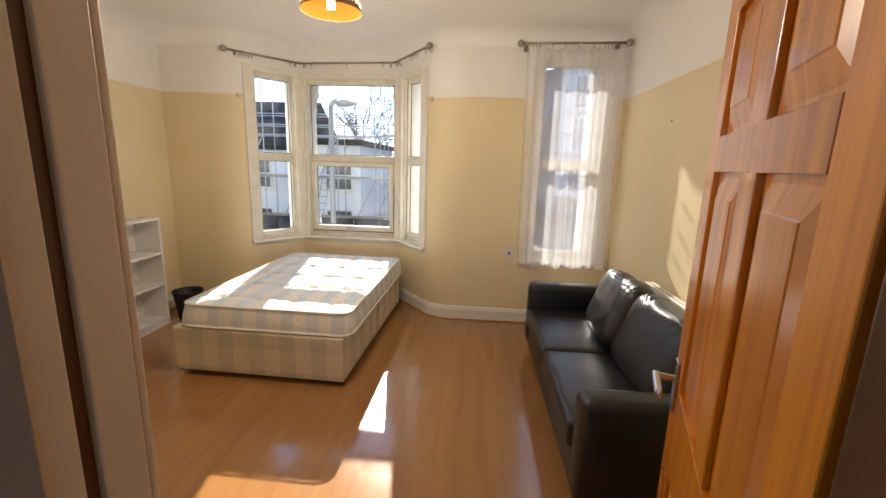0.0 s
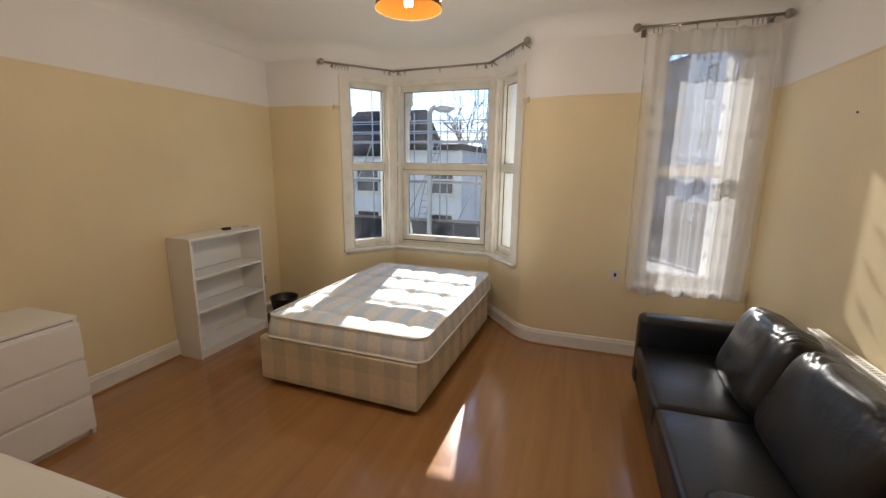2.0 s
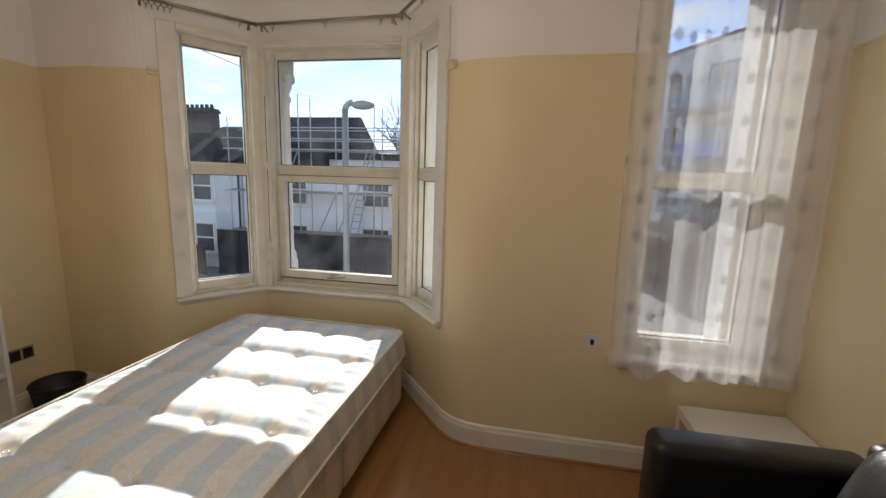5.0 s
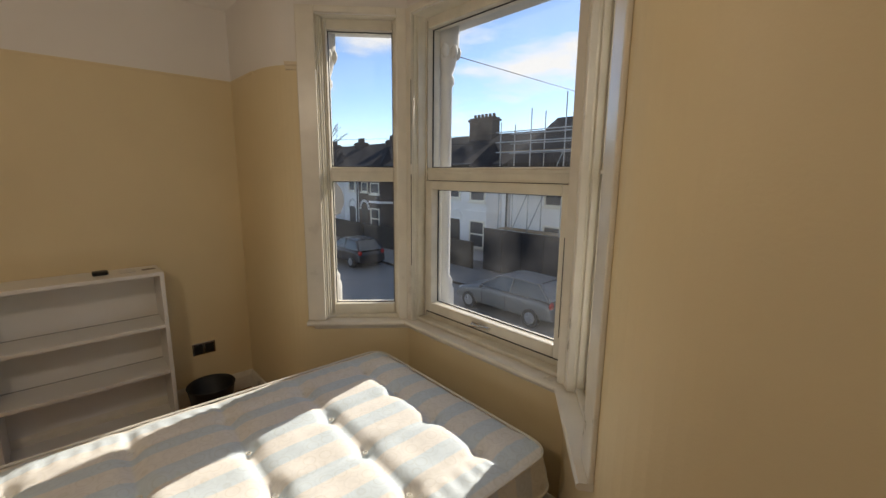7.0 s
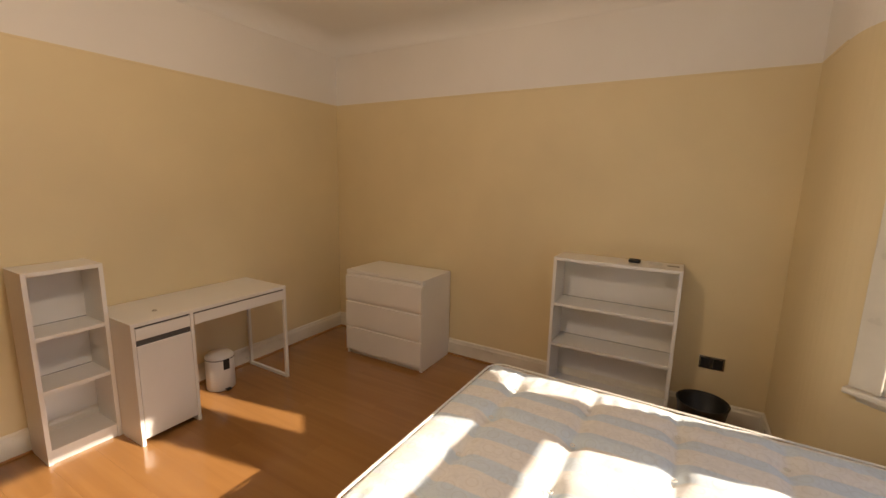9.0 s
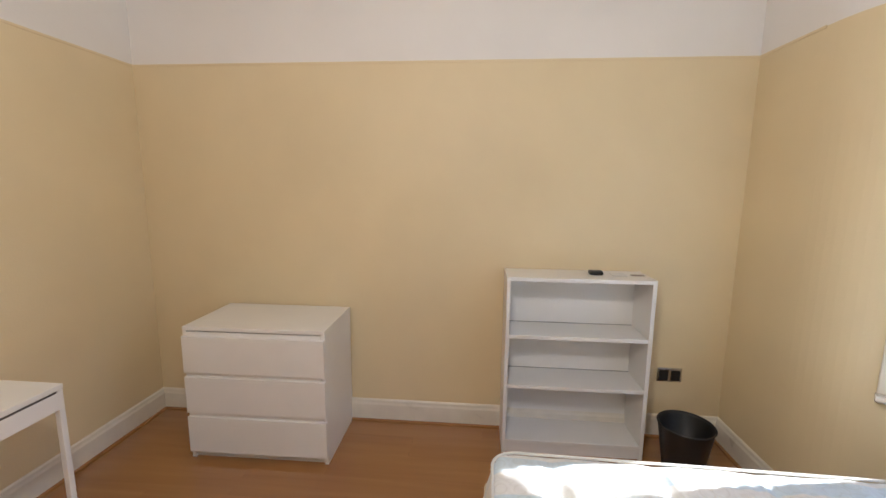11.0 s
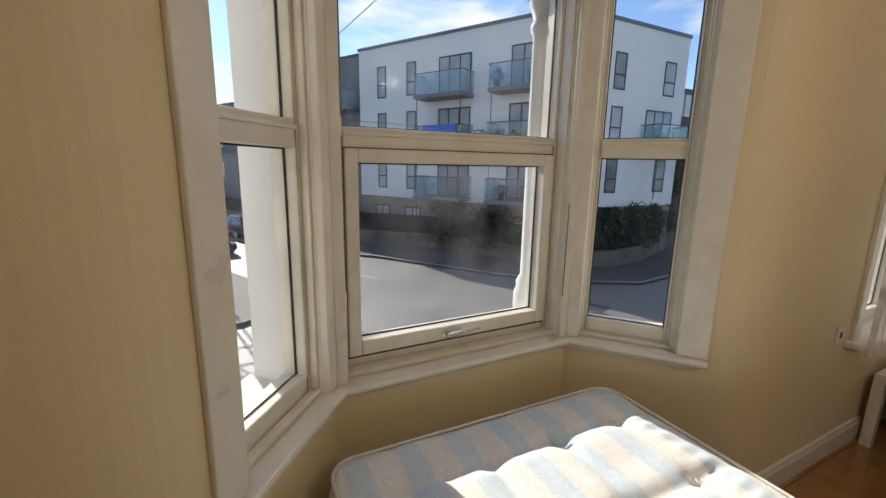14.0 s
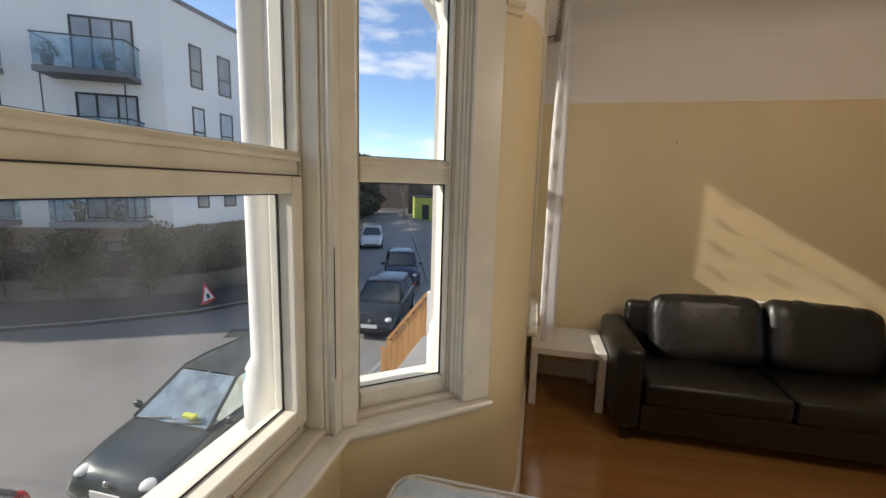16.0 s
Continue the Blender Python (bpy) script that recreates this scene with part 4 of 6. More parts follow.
def drawer_chest(m):
    c = thing("chest_of_drawers", m, "white three drawer chest with slotted drawer fronts", "chest of drawers")
    w, d, h = 0.80, 0.465, 0.78
    part("top", boxed(-w / 2, w / 2, -d, 0, h - 0.022, h, 0.002), M_MELAMINE, c)
    for x in (-w / 2, w / 2 - 0.022):
        part("side_panel", boxed(x, x + 0.022, -d + 0.002, 0, 0, h - 0.022, 0.0015), M_MELAMINE, c)
    part("back_panel", boxed(-w / 2 + 0.022, w / 2 - 0.022, -0.01, 0, 0.03, h - 0.022), M_MELAMINE, c)
    part("carcass", boxed(-w / 2 + 0.022, w / 2 - 0.022, -d + 0.03, -0.01, 0.05, h - 0.03), M_GAP, c, "dark drawer gaps")
    part("plinth", boxed(-w / 2 + 0.022, w / 2 - 0.022, -d + 0.02, -d + 0.035, 0, 0.06), M_MELAMINE, c)
    for k in range(3):
        z0 = 0.045 + k * 0.2365
        part("drawer_front", boxed(-w / 2 + 0.001, w / 2 - 0.001, -d - 0.016, -d + 0.002, z0, z0 + 0.212, 0.002), M_MELAMINE, c)
        part("drawer_lip", boxed(-w / 2 + 0.024, w / 2 - 0.024, -d - 0.002, -d + 0.03, z0 + 0.208, z0 + 0.2335, 0.004), M_MELAMINE, c)
    return c


drawer_chest(pose(XL + 0.018, 1.713, 0, 0, 0, 90.6))


def desk(m):
    """Desk: width along x with its cabinet at negative x, front at y negative."""
    k = thing("desk", m, "white desk with drawer, cupboard and open steel leg", "desk")
    w, d, h = 1.05, 0.49, 0.75
    x0, xc = -w / 2, -w / 2 + 0.345
    part("desktop", boxed(x0, w / 2, -d, 0, h - 0.022, h, 0.002), M_MELAMINE, k)
    for x in (x0, xc - 0.020):
        part("side_panel", boxed(x, x + 0.020, -d, 0, 0.0, h - 0.022, 0.0015), M_MELAMINE, k)
    part("back_panel", boxed(x0 + 0.02, xc - 0.02, -0.012, -0.002, 0.03, h - 0.022), M_MELAMINE, k)
    part("cabinet_floor", boxed(x0 + 0.02, xc - 0.02, -d + 0.02, -0.012, 0.03, 0.05), M_MELAMINE, k)
    part("slot", boxed(x0 + 0.02, xc - 0.02, -d + 0.012, -d + 0.02, 0.05, h - 0.022), M_GAP, k, "dark gaps round cupboard and drawer")
    dr = part("small_drawer", boxed(x0 + 0.022, xc - 0.022, -d - 0.001, -d + 0.012, 0.648, 0.716, 0.0015), M_MELAMINE, k)
    dc = part("cupboard_door", boxed(x0 + 0.022, xc - 0.022, -d - 0.001, -d + 0.012, 0.045, 0.612, 0.0015), M_MELAMINE, k)
    part("wide_drawer", boxed(xc + 0.004, w / 2 - 0.004, -d - 0.001, -d + 0.02, 0.648, 0.718, 0.0015), M_MELAMINE, k)
    part("wide_slot", boxed(xc, w / 2 - 0.002, -d + 0.004, -d + 0.012, 0.718, h - 0.022), M_GAP, k, "dark gap above the drawer")
    part("drawer_box", boxed(xc, w / 2 - 0.03, -d + 0.02, -0.02, 0.65, h - 0.024), M_MELAMINE, k)
    lg = bmesh.new()
    x = w / 2 - 0.014
    for y in (-d + 0.012, -0.03):
        box(lg, x - 0.012, x + 0.012, y - 0.012, y + 0.012, 0, h - 0.022, 0.003)
    box(lg, x - 0.0118, x + 0.0118, -d + 0.024, -0.042, 0, 0.024, 0.003)
    part("leg_frame", lg, M_METALW, k, "white steel tube leg loop")
    cl = bmesh.new()
    torus(cl, (-w / 2 + 0.20, -d + 0.16, h + 0.003), 0.012, 0.002, "Z")
    return k, cl


dk, clip = desk(pose(-1.20, YB + 0.006, 0, 0, 0, 180))
bmesh.ops.transform(clip, matrix=pose(-1.20, YB + 0.006, 0, 0, 0, 180), verts=clip.verts)
tagged(part("paper_clip", clip, M_STEEL), "small metal ring lying on the desk", "clip")


def side_table(m):
    s = thing("side_table", m, "low white square side table beside the sofa", "side table")
    w = 0.53
    part("tabletop", boxed(-w / 2, w / 2, -w / 2, w / 2, 0.40, 0.45, 0.002), M_MELAMINE, s)
    for x in (-1, 1):
        for y in (-1, 1):
            part("leg", boxed(x * w / 2 - (0.05 if x > 0 else 0), x * w / 2 + (0.05 if x < 0 else 0), y * w / 2 - (0.05 if y > 0 else 0), y * w / 2 + (0.05 if y < 0 else 0), 0, 0.40, 0.0015), M_MELAMINE, s)


side_table(pose(1.523, 4.135, 0))


# ---- bed ----
BED = pose(-1.114, 3.892, 0, 0, 0, -2)


def rounded_slab(w, l, z0, z1, rc, puff, nx, ny, tufts=None, seed=0):
    """A soft slab with rounded corners; tufts pull the top down in a grid."""
    bm = bmesh.new()
    rows = []
    rng = random.Random(seed)
    for j in range(ny + 1):
        row = []
        for i in range(nx + 1):
            u, v = -1 + 2 * i / nx, -1 + 2 * j / ny
            x, y = u * w / 2, v * l / 2
            ax, ay = max(abs(x) - (w / 2 - rc), 0), max(abs(y) - (l / 2 - rc), 0)
            if ax > 0 and ay > 0:
                f = rc / max(math.hypot(ax, ay), rc * 0.999) if math.hypot(ax, ay) > rc else 1
                x = math.copysign(w / 2 - rc + ax * f, x)
                y = math.copysign(l / 2 - rc + ay * f, y)
            e = min(w / 2 - abs(u * w / 2), l / 2 - abs(v * l / 2))
            z = z1 + puff * (1 - math.exp(-e / 0.05))
            if tufts:
                for tx, ty in tufts:
                    d2 = ((x - tx) ** 2 + (y - ty) ** 2)
                    z -= 0.017 * math.exp(-d2 / 0.0018) + 0.015 * math.exp(-((y - ty) ** 2) / 0.0014) * math.exp(-((x - tx) ** 2) / 0.03)
                    z -= 0.008 * math.exp(-((x - tx) ** 2) / 0.0010) * math.exp(-((y - ty) ** 2) / 0.02)
                for c in sorted({q[0] for q in tufts}):
                    z -= 0.006 * math.exp(-abs(x - c) / 0.014) * min(1, e / 0.08)
                for c in sorted({q[1] for q in tufts}):
                    z -= 0.008 * math.exp(-abs(y - c) / 0.014) * min(1, e / 0.08)
                z += 0.004 * noise.noise((x * 9, y * 9, seed)) + 0.003 * noise.noise((x * 22, y * 5, seed + 3))
                if abs(x) > w / 2 - 0.16:
                    z += 0.0035 * math.sin(y * 95 + 3 * noise.noise((x * 4, y * 4, 1))) * math.exp(-((abs(x) - (w / 2 - 0.10)) / 0.045) ** 2)
            row.append(bm.verts.new((x, y, z)))
        rows.append(row)
    for j in range(ny):
        for i in range(nx):
            bm.faces.new((rows[j][i], rows[j][i + 1], rows[j + 1][i + 1], rows[j + 1][i]))
    rim = [rows[0][i] for i in range(nx + 1)] + [rows[j][nx] for j in range(1, ny + 1)] + [rows[ny][i] for i in range(nx - 1, -1, -1)] + [rows[j][0] for j in range(ny - 1, 0, -1)]
    prev = rim
    levels = [(z1 - 0.02, 1.006), ((z0 + z1) / 2, 1.022), (z0 + 0.03, 1.030), (z0, 1.028)]
    for z, s in levels:
        ring = [bm.verts.new((v.co.x * s, v.co.y * s, z + 0.002 * math.sin(k * 0.9))) for k, v in enumerate(rim)]
        for k in range(len(rim)):
            f = bm.faces.new((prev[(k + 1) % len(rim)], prev[k], ring[k], ring[(k + 1) % len(rim)]))
            n = rim[k].co
            f.material_index = 1 if abs(n.y) / l > abs(n.x) / w * 0.999 else 2
        prev = ring
    bm.faces.new(prev)
    return bm, [v.co.copy() for v in rim]


bed = thing("divan_base", BED, "beige plaid cloth divan bed base in two halves", "bed base")
for y0, y1 in ((-0.945, -0.004), (0.004, 0.945)):
    bm = bmesh.new()
    box(bm, -0.665, 0.665, y0, y1, 0.035, 0.385, 0.022, 3)
    bm.normal_update()
    for f in bm.faces:
        f.material_index = 1 if abs(f.normal.x) > 0.7 else 0
    half = part("half", bm, [M_DIVAN, M_DIVANY], bed)
    for x in (-0.58, 0.58):
        for y in (y0 + 0.09, y1 - 0.09):
            g = bmesh.new()
            tube(g, (x, y, 0), (x, y, 0.04), 0.024, 10)
            part("castor", g, M_BLACK, half, "black castor foot")
TUFTS = [(-0.44 + 0.30 * i, -0.72 + 0.36 * j) for i in range(4) for j in range(5)]
mt = thing("mattress", pose(-1.078, 3.922, 0, 0, 0, -1.3), "bare tufted mattress in pale cream with blue stripes", "mattress")
bm, rim = rounded_slab(1.295, 1.88, 0.388, 0.545, 0.09, 0.024, 100, 140, TUFTS, 2)
part("cover", bm, [M_TICK, M_TICKSIDE, M_TICKSIDEY], mt, "", True)
for z, s in ((0.552, 1.003), (0.394, 1.031)):
    bm = bmesh.new()
    pts = [(v.x * s, v.y * s, z) for v in rim]
    wire(bm, pts[::2] + pts[:1], 0.006, 6)
    part("piping", bm, M_PIPING, mt, "white piped edge")
for k, (x, y) in enumerate(TUFTS):
    b = torus(bmesh.new(), (x, y, 0.545), 0.009, 0.0025, "Z", 10, 5)
    part("tuft_ring", b, M_PIPING, mt, "small white tuft loop")


# ---- sofa ----
def cushion(w, d, h, seed, wrinkle=0.006, nu=40, nv=20, power=0.45):
    """A stuffed cushion about its centre, w along x, d along y, h along z."""
    bm = bmesh.new()
    sg = lambda v, p: math.copysign(abs(v) ** p, v)
    rows = []
    for j in range(nv + 1):
        ph = -math.pi / 2 + math.pi * j / nv
        row = []
        for i in range(nu):
            th = 2 * math.pi * i / nu
            x = w / 2 * sg(math.cos(ph), power) * sg(math.cos(th), power)
            z = h / 2 * sg(math.cos(ph), power) * sg(math.sin(th), power)
            y = d / 2 * sg(math.sin(ph), 0.75)
            q = Vector((x * 5, y * 6, z * 5 + seed))
            r = wrinkle * (noise.noise(q) + 0.8 * noise.noise(Vector((x * 16, y * 9, z * 6 + seed))))
            edge = max(0.0, z / (h / 2)) ** 3
            r += 0.012 * edge * noise.noise(Vector((x * 11 + seed, y * 2, z * 4))) + 0.003 * noise.noise(Vector((x * 26 + seed, y * 4, z * 5))) * max(0.0, 0.3 + z / h)
            r -= 0.013 * (0.06 + edge) * (1 - abs(noise.noise(Vector((x * 9 + 3 * noise.noise(Vector((x * 4, z * 4, seed))), y * 3, z * 3.5 + seed))))) ** 8
            r -= 0.010 * edge * (1 - abs(noise.noise(Vector((x * 21 + seed, y * 5, z * 5))))) ** 6
            nrm = Vector((x / w, y / d, z / h)).normalized()
            row.append(bm.verts.new(Vector((x, y, z)) + nrm * r))
        rows.append(row)
    for j in range(nv):
        for i in range(nu):
            bm.faces.new((rows[j][i], rows[j][(i + 1) % nu], rows[j + 1][(i + 1) % nu], rows[j + 1][i]))
    bmesh.ops.remove_doubles(bm, verts=bm.verts, dist=0.0005)
    bmesh.ops.recalc_face_normals(bm, faces=bm.faces)
    return bm


sofa = thing("sofa", pose(1.325, 2.87, 0, 0, 0, -90), "black leather two seater sofa with loose back cushions", "sofa")
# local axes: x along the sofa (world -y), y towards the back (world +x)
LW, DF, DB = 1.99, -0.40, 0.39
for sx in (-1, 1):
    bm = bmesh.new()
    xa, xb = sx * LW / 2, sx * (LW / 2 - 0.17)
    box(bm, min(xa, xb), max(xa, xb), DF, DB, 0.09, 0.635, 0.05, 4)
    part("arm", bm, M_LEATHER, sofa, "", True)
part("base", boxed(-LW / 2 + 0.165, LW / 2 - 0.165, DF + 0.015, DB - 0.02, 0.09, 0.27, 0.012, 2), M_LEATHER, sofa)
part("back", boxed(-LW / 2 + 0.165, LW / 2 - 0.165, DB - 0.12, DB, 0.09, 0.77, 0.045, 4), M_LEATHER, sofa, "", True)
for k, sx in enumerate((-1, 1)):
    bm = bmesh.new()
    xa, xb = sx * 0.004, sx * (LW / 2 - 0.172)
    box(bm, min(xa, xb), max(xa, xb), DF - 0.012, DB - 0.16, 0.272, 0.425, 0.035, 4)
    bmesh.ops.subdivide_edges(bm, edges=bm.edges, cuts=2, use_grid_fill=True)
    for v in bm.verts:
        if v.co.z > 0.40:
            cx = (xa + xb) / 2
            f = max(0, 1 - ((v.co.x - cx) / 0.42) ** 2) * max(0, 1 - ((v.co.y + 0.08) / 0.36) ** 2)
            v.co.z += 0.022 * f + 0.003 * noise.noise(v.co * 6)
    part("seat_cushion", bm, M_LEATHER, sofa, "", True)
    bm = cushion(0.73, 0.25, 0.50, 3.7 + 5 * k, 0.004, 130, 60, 0.34)
    bmesh.ops.transform(bm, matrix=pose(sx * 0.36 + 0.035, 0.175, 0.635, -20, 3 * sx, 3 * sx), verts=bm.verts)
    part("back_cushion", bm, M_LEATHER, sofa, "creased black leather back cushion", True)
for sx in (-1, 1):
    for y in (DF + 0.07, DB - 0.07):
        part("foot", boxed(sx * (LW / 2 - 0.09) - 0.025, sx * (LW / 2 - 0.09) + 0.025, y - 0.025, y + 0.025, 0, 0.09, 0.004), M_BLACK, sofa, "black block foot")


# ---- radiator ----
rad = thing("radiator", pose(XR, 2.72, 0), "white panel radiator with top grille on the wall", "radiator")
bm = bmesh.new()
box(bm, -0.075, -0.055, -0.61, 0.61, 0.22, 0.795, 0.006)
part("front_panel", bm, M_RADI, rad)
for k in range(30):
    y = -0.585 + k * 0.0403
    part("rib", boxed(-0.081, -0.0745, y, y + 0.022, 0.27, 0.75, 0.003, 1), M_RADI, rad)
part("back_panel", boxed(-0.04, -0.022, -0.61, 0.61, 0.22, 0.795, 0.004), M_RADI, rad)
for y in (-0.612, 0.602):
    part("end_cap", boxed(-0.078, -0.02, y, y + 0.010, 0.22, 0.805, 0.002), M_RADI, rad)
bm = bmesh.new()
box(bm, -0.080, -0.066, -0.61, 0.61, 0.797, 0.810, 0.003)
box(bm, -0.032, -0.018, -0.61, 0.61, 0.797, 0.810, 0.003)
for k in range(45):
    y = -0.60 + k * 0.0268
    box(bm, -0.066, -0.032, y, y + 0.012, 0.800, 0.807)
part("top_grille", bm, M_RADI, rad, "slotted white top grille")
for y in (-0.4, 0.4):
    part("bracket", boxed(-0.022, 0.0, y - 0.02, y + 0.02, 0.3, 0.7, 0.002), M_RADI, rad)
bm = bmesh.new()
tube(bm, (-0.05, 0.62, 0.0), (-0.05, 0.62, 0.25), 0.008)
tube(bm, (-0.05, 0.60, 0.25), (-0.05, 0.65, 0.25), 0.014)
part("pipe", bm, M_CHROME, rad, "copper and chrome valve pipe")

# ---- curtain rods and sheer curtain ----
ZROD = 2.70
rb = thing("bay_curtain_rod", pose(0, 0, 0), "steel curtain rod bent round the bay", "curtain rod")
RP = [(-2.10, 4.385, ZROD - 0.02), (-1.585, 4.985, ZROD - 0.02), (-0.525, 4.985, ZROD), (-0.075, 4.43, ZROD + 0.03)]
part("rod", wire(bmesh.new(), RP, 0.011, 12), M_STEEL, rb, "", True)
for p in RP[1:3]:
    part("joint", ball(bmesh.new(), p, 0.015), M_STEEL, rb)
for p in (RP[0], RP[3]):
    bm = ball(bmesh.new(), p, 0.032, 14, 10)
    part("finial", bm, M_STEEL, rb, "round ball finial", True)


def ring_at(p, axis, parent):
    bm = torus(bmesh.new(), (p[0], p[1], p[2] - 0.011), 0.021, 0.0028, axis, 14, 6)
    tube(bm, (p[0], p[1], p[2] - 0.032), (p[0], p[1], p[2] - 0.055), 0.003, 6)
    part("ring", bm, M_STEEL, parent, "small metal curtain ring")


def lerp(a, b, f):
    return tuple(x + (y - x) * f for x, y in zip(a, b))


for a, b, fs in ((RP[0], RP[1], (0.18, 0.22, 0.26, 0.30, 0.34, 0.86)), (RP[1], RP[2], (0.12, 0.5, 0.88)), (RP[2], RP[3], (0.10, 0.16, 0.5, 0.56, 0.62, 0.68))):
    for f in fs:
        ring_at(lerp(a, b, f), "X", rb)
for p, n in ((lerp(RP[0], RP[1], 0.14), (-0.10, 0.10)), (lerp(RP[0], RP[1], 0.94), (-0.06, 0.06)), (lerp(RP[1], RP[2], 0.04), (0, 0.10)), (lerp(RP[1], RP[2], 0.96), (0, 0.10)), (lerp(RP[2], RP[3], 0.08), (0.06, 0.06)), (lerp(RP[2], RP[3], 0.90), (0.08, 0.08))):
    bm = bmesh.new()
    tube(bm, p, (p[0] + n[0] * 0.8, p[1] + n[1] * 0.8, p[2] - 0.03), 0.006, 8)
    box(bm, p[0] - 0.006, p[0] + 0.006, p[1] - 0.006, p[1] + 0.006, p[2] - 0.05, p[2] - 0.005, 0.002)
    part("bracket", bm, M_STEEL, rb, "steel rod bracket")

rr = thing("window_curtain_rod", pose(0, 0, 0), "straight steel curtain rod over the tall window", "curtain rod")
QP = [(0.775, 4.345, 2.735), (1.745, 4.345, 2.75)]
part("rod", wire(bmesh.new(), QP, 0.011, 12), M_STEEL, rr, "", True)
for p in QP:
    part("finial", ball(bmesh.new(), p, 0.033, 14, 10), M_STEEL, rr, "round ball finial", True)
for f in (0.12, 0.15, 0.18, 0.30, 0.42, 0.55, 0.68, 0.78, 0.81, 0.84, 0.87):
    ring_at(lerp(*QP, f), "X", rr)
for f in (0.06, 0.92):
    p = lerp(*QP, f)
    bm = bmesh.new()
    tube(bm, p, (p[0], YW, p[2] - 0.02), 0.006, 8)
    box(bm, p[0] - 0.02, p[0] + 0.02, YW - 0.006, YW, p[2] - 0.05, p[2] + 0.01, 0.002)
    part("bracket", bm, M_STEEL, rr, "steel rod bracket")


def voile(x0t, x1t, x0b, x1b, zt, zb, y):
    """One hanging sheer panel with soft folds, wider pleats towards the hem."""
    bm = bmesh.new()
    uv = bm.loops.layers.uv.new("UVMap")
    nx, nz = 130, 40
    g = []
    for j in range(nz + 1):
        f = j / nz
        row = []
        for i in range(nx + 1):
            u0 = i / nx
            u = u0 + 0.055 * math.sin(2 * math.pi * u0)
            side = abs(2 * u - 1) ** 3
            x = (x0t + (x1t - x0t) * u) * (1 - f) + (x0b + (x1b - x0b) * u) * f
            am = (0.004 + 0.006 * f) * (1 + 2.2 * side)
            broad = 0.014 + 0.022 * min(1, 3 * f)
            yy = y + broad * math.sin(u0 * 25 + 0.8 * math.sin(u0 * 5)) + am * math.sin(u0 * 61 + 1.2 * math.sin(u0 * 9) + 0.5 * f) + 0.008 * f * noise.noise((u * 7, f * 2, 0.3))
            z = zt + (zb - zt) * f + (0.012 * math.sin(u * 21) * f) - (0.018 * abs(math.sin(u * 17)) * (1 - f) ** 6)
            row.append((bm.verts.new((x, yy, z)), (u0 * 1.6, f * 2.0)))
        g.append(row)
    for j in range(nz):
        for i in range(nx):
            q = (g[j][i], g[j][i + 1], g[j + 1][i + 1], g[j + 1][i])
            fc = bm.faces.new([v for v, _ in q])
            for lp, (_, t) in zip(fc.loops, q):
                lp[uv].uv = t
    return bm


cu = thing("sheer_curtain", pose(0, 0, 0), "white embroidered sheer curtain hanging over the tall window", "curtain")
part("cloth", voile(0.835, 1.70, 0.86, 1.715, 2.69, 0.645, 4.308), M_SHEER, cu, "", True)

# ---- ceiling lamp ----
lp = thing("pendant_lamp", pose(-0.437, 2.70, 0), "terracotta perforated pendant lampshade with amber lining and glowing bulb", "pendant lamp")
bm = bmesh.new()
lathe(bm, [(0.168, 2.452), (0.164, 2.475), (0.135, 2.56), (0.105, 2.63), (0.075, 2.65), (0.030, 2.655)], 40, False)
part("shade", bm, M_SHADE, lp, "terracotta conical shade", True)
bm = bmesh.new()
lathe(bm, [(0.1675, 2.4525), (0.160, 2.475), (0.131, 2.557), (0.101, 2.626), (0.073, 2.646), (0.028, 2.651)], 40, False)
part("lining", bm, M_LINING, lp, "amber glossy lining", True)
# glowing beads stand in for lamp light through punched holes
bm = bmesh.new()
for ring_r, zz in ((0.160, 2.49), (0.146, 2.53), (0.131, 2.57)):
    for k in range(26):
        a = 2 * math.pi * (k + (0.5 if zz == 2.53 else 0)) / 26
        ball(bm, (ring_r * math.cos(a), ring_r * math.sin(a), zz), 0.005, 6, 5)
tagged(part("glow_dots", bm, M_BULB, lp), "rows of glowing beads drawn as lit punched holes", "", "", "stuff")
bm = bmesh.new()
for dx in (-0.012, 0.012):
    tube(bm, (dx, 0, 2.47), (dx, 0, 2.57), 0.009, 10)
    ball(bm, (dx, 0, 2.47), 0.009, 10, 6)
part("bulb", bm, M_BULB, lp, "glowing tube bulb", True)
bm = bmesh.new()
tube(bm, (0, 0, 2.57), (0, 0, 2.66), 0.022, 14)
tube(bm, (0, 0, 2.66), (0, 0, ZC - 0.02), 0.004, 8)
lathe(bm, [(0.05, ZC - 0.03), (0.045, ZC), (0.01, ZC)], 20)
part("cord_and_rose", bm, M_PLASTICW, lp, "white cord, holder and ceiling rose")

bulb = new("lamp_bulb_light", bpy.data.lights.new("lamp_bulb_light", "POINT"))
bulb.data.energy, bulb.data.color, bulb.data.shadow_soft_size = 12.8, (1.0, 0.86, 0.70), 0.085
bulb.location = (-0.437, 2.70, 2.37)

# ---- small things ----
bk = thing("waste_basket", pose(-2.475, 4.075, 0), "black round waste basket on the floor in the corner", "waste basket")
bm = lathe(bmesh.new(), [(0.095, 0.0), (0.098, 0.01), (0.138, 0.275), (0.143, 0.285), (0.138, 0.288), (0.132, 0.275), (0.092, 0.015)], 36, False)
bm.faces.new([v for v in bm.verts if abs(v.co.z - 0.015) < 1e-5 and abs(math.hypot(v.co.x, v.co.y) - 0.092) < 1e-4])
part("body", bm, M_BLACK, bk, "", True)
part("rim", torus(bmesh.new(), (0, 0, 0.287), 0.1405, 0.004, "Z", 36, 6), M_BLACK, bk, "", True)

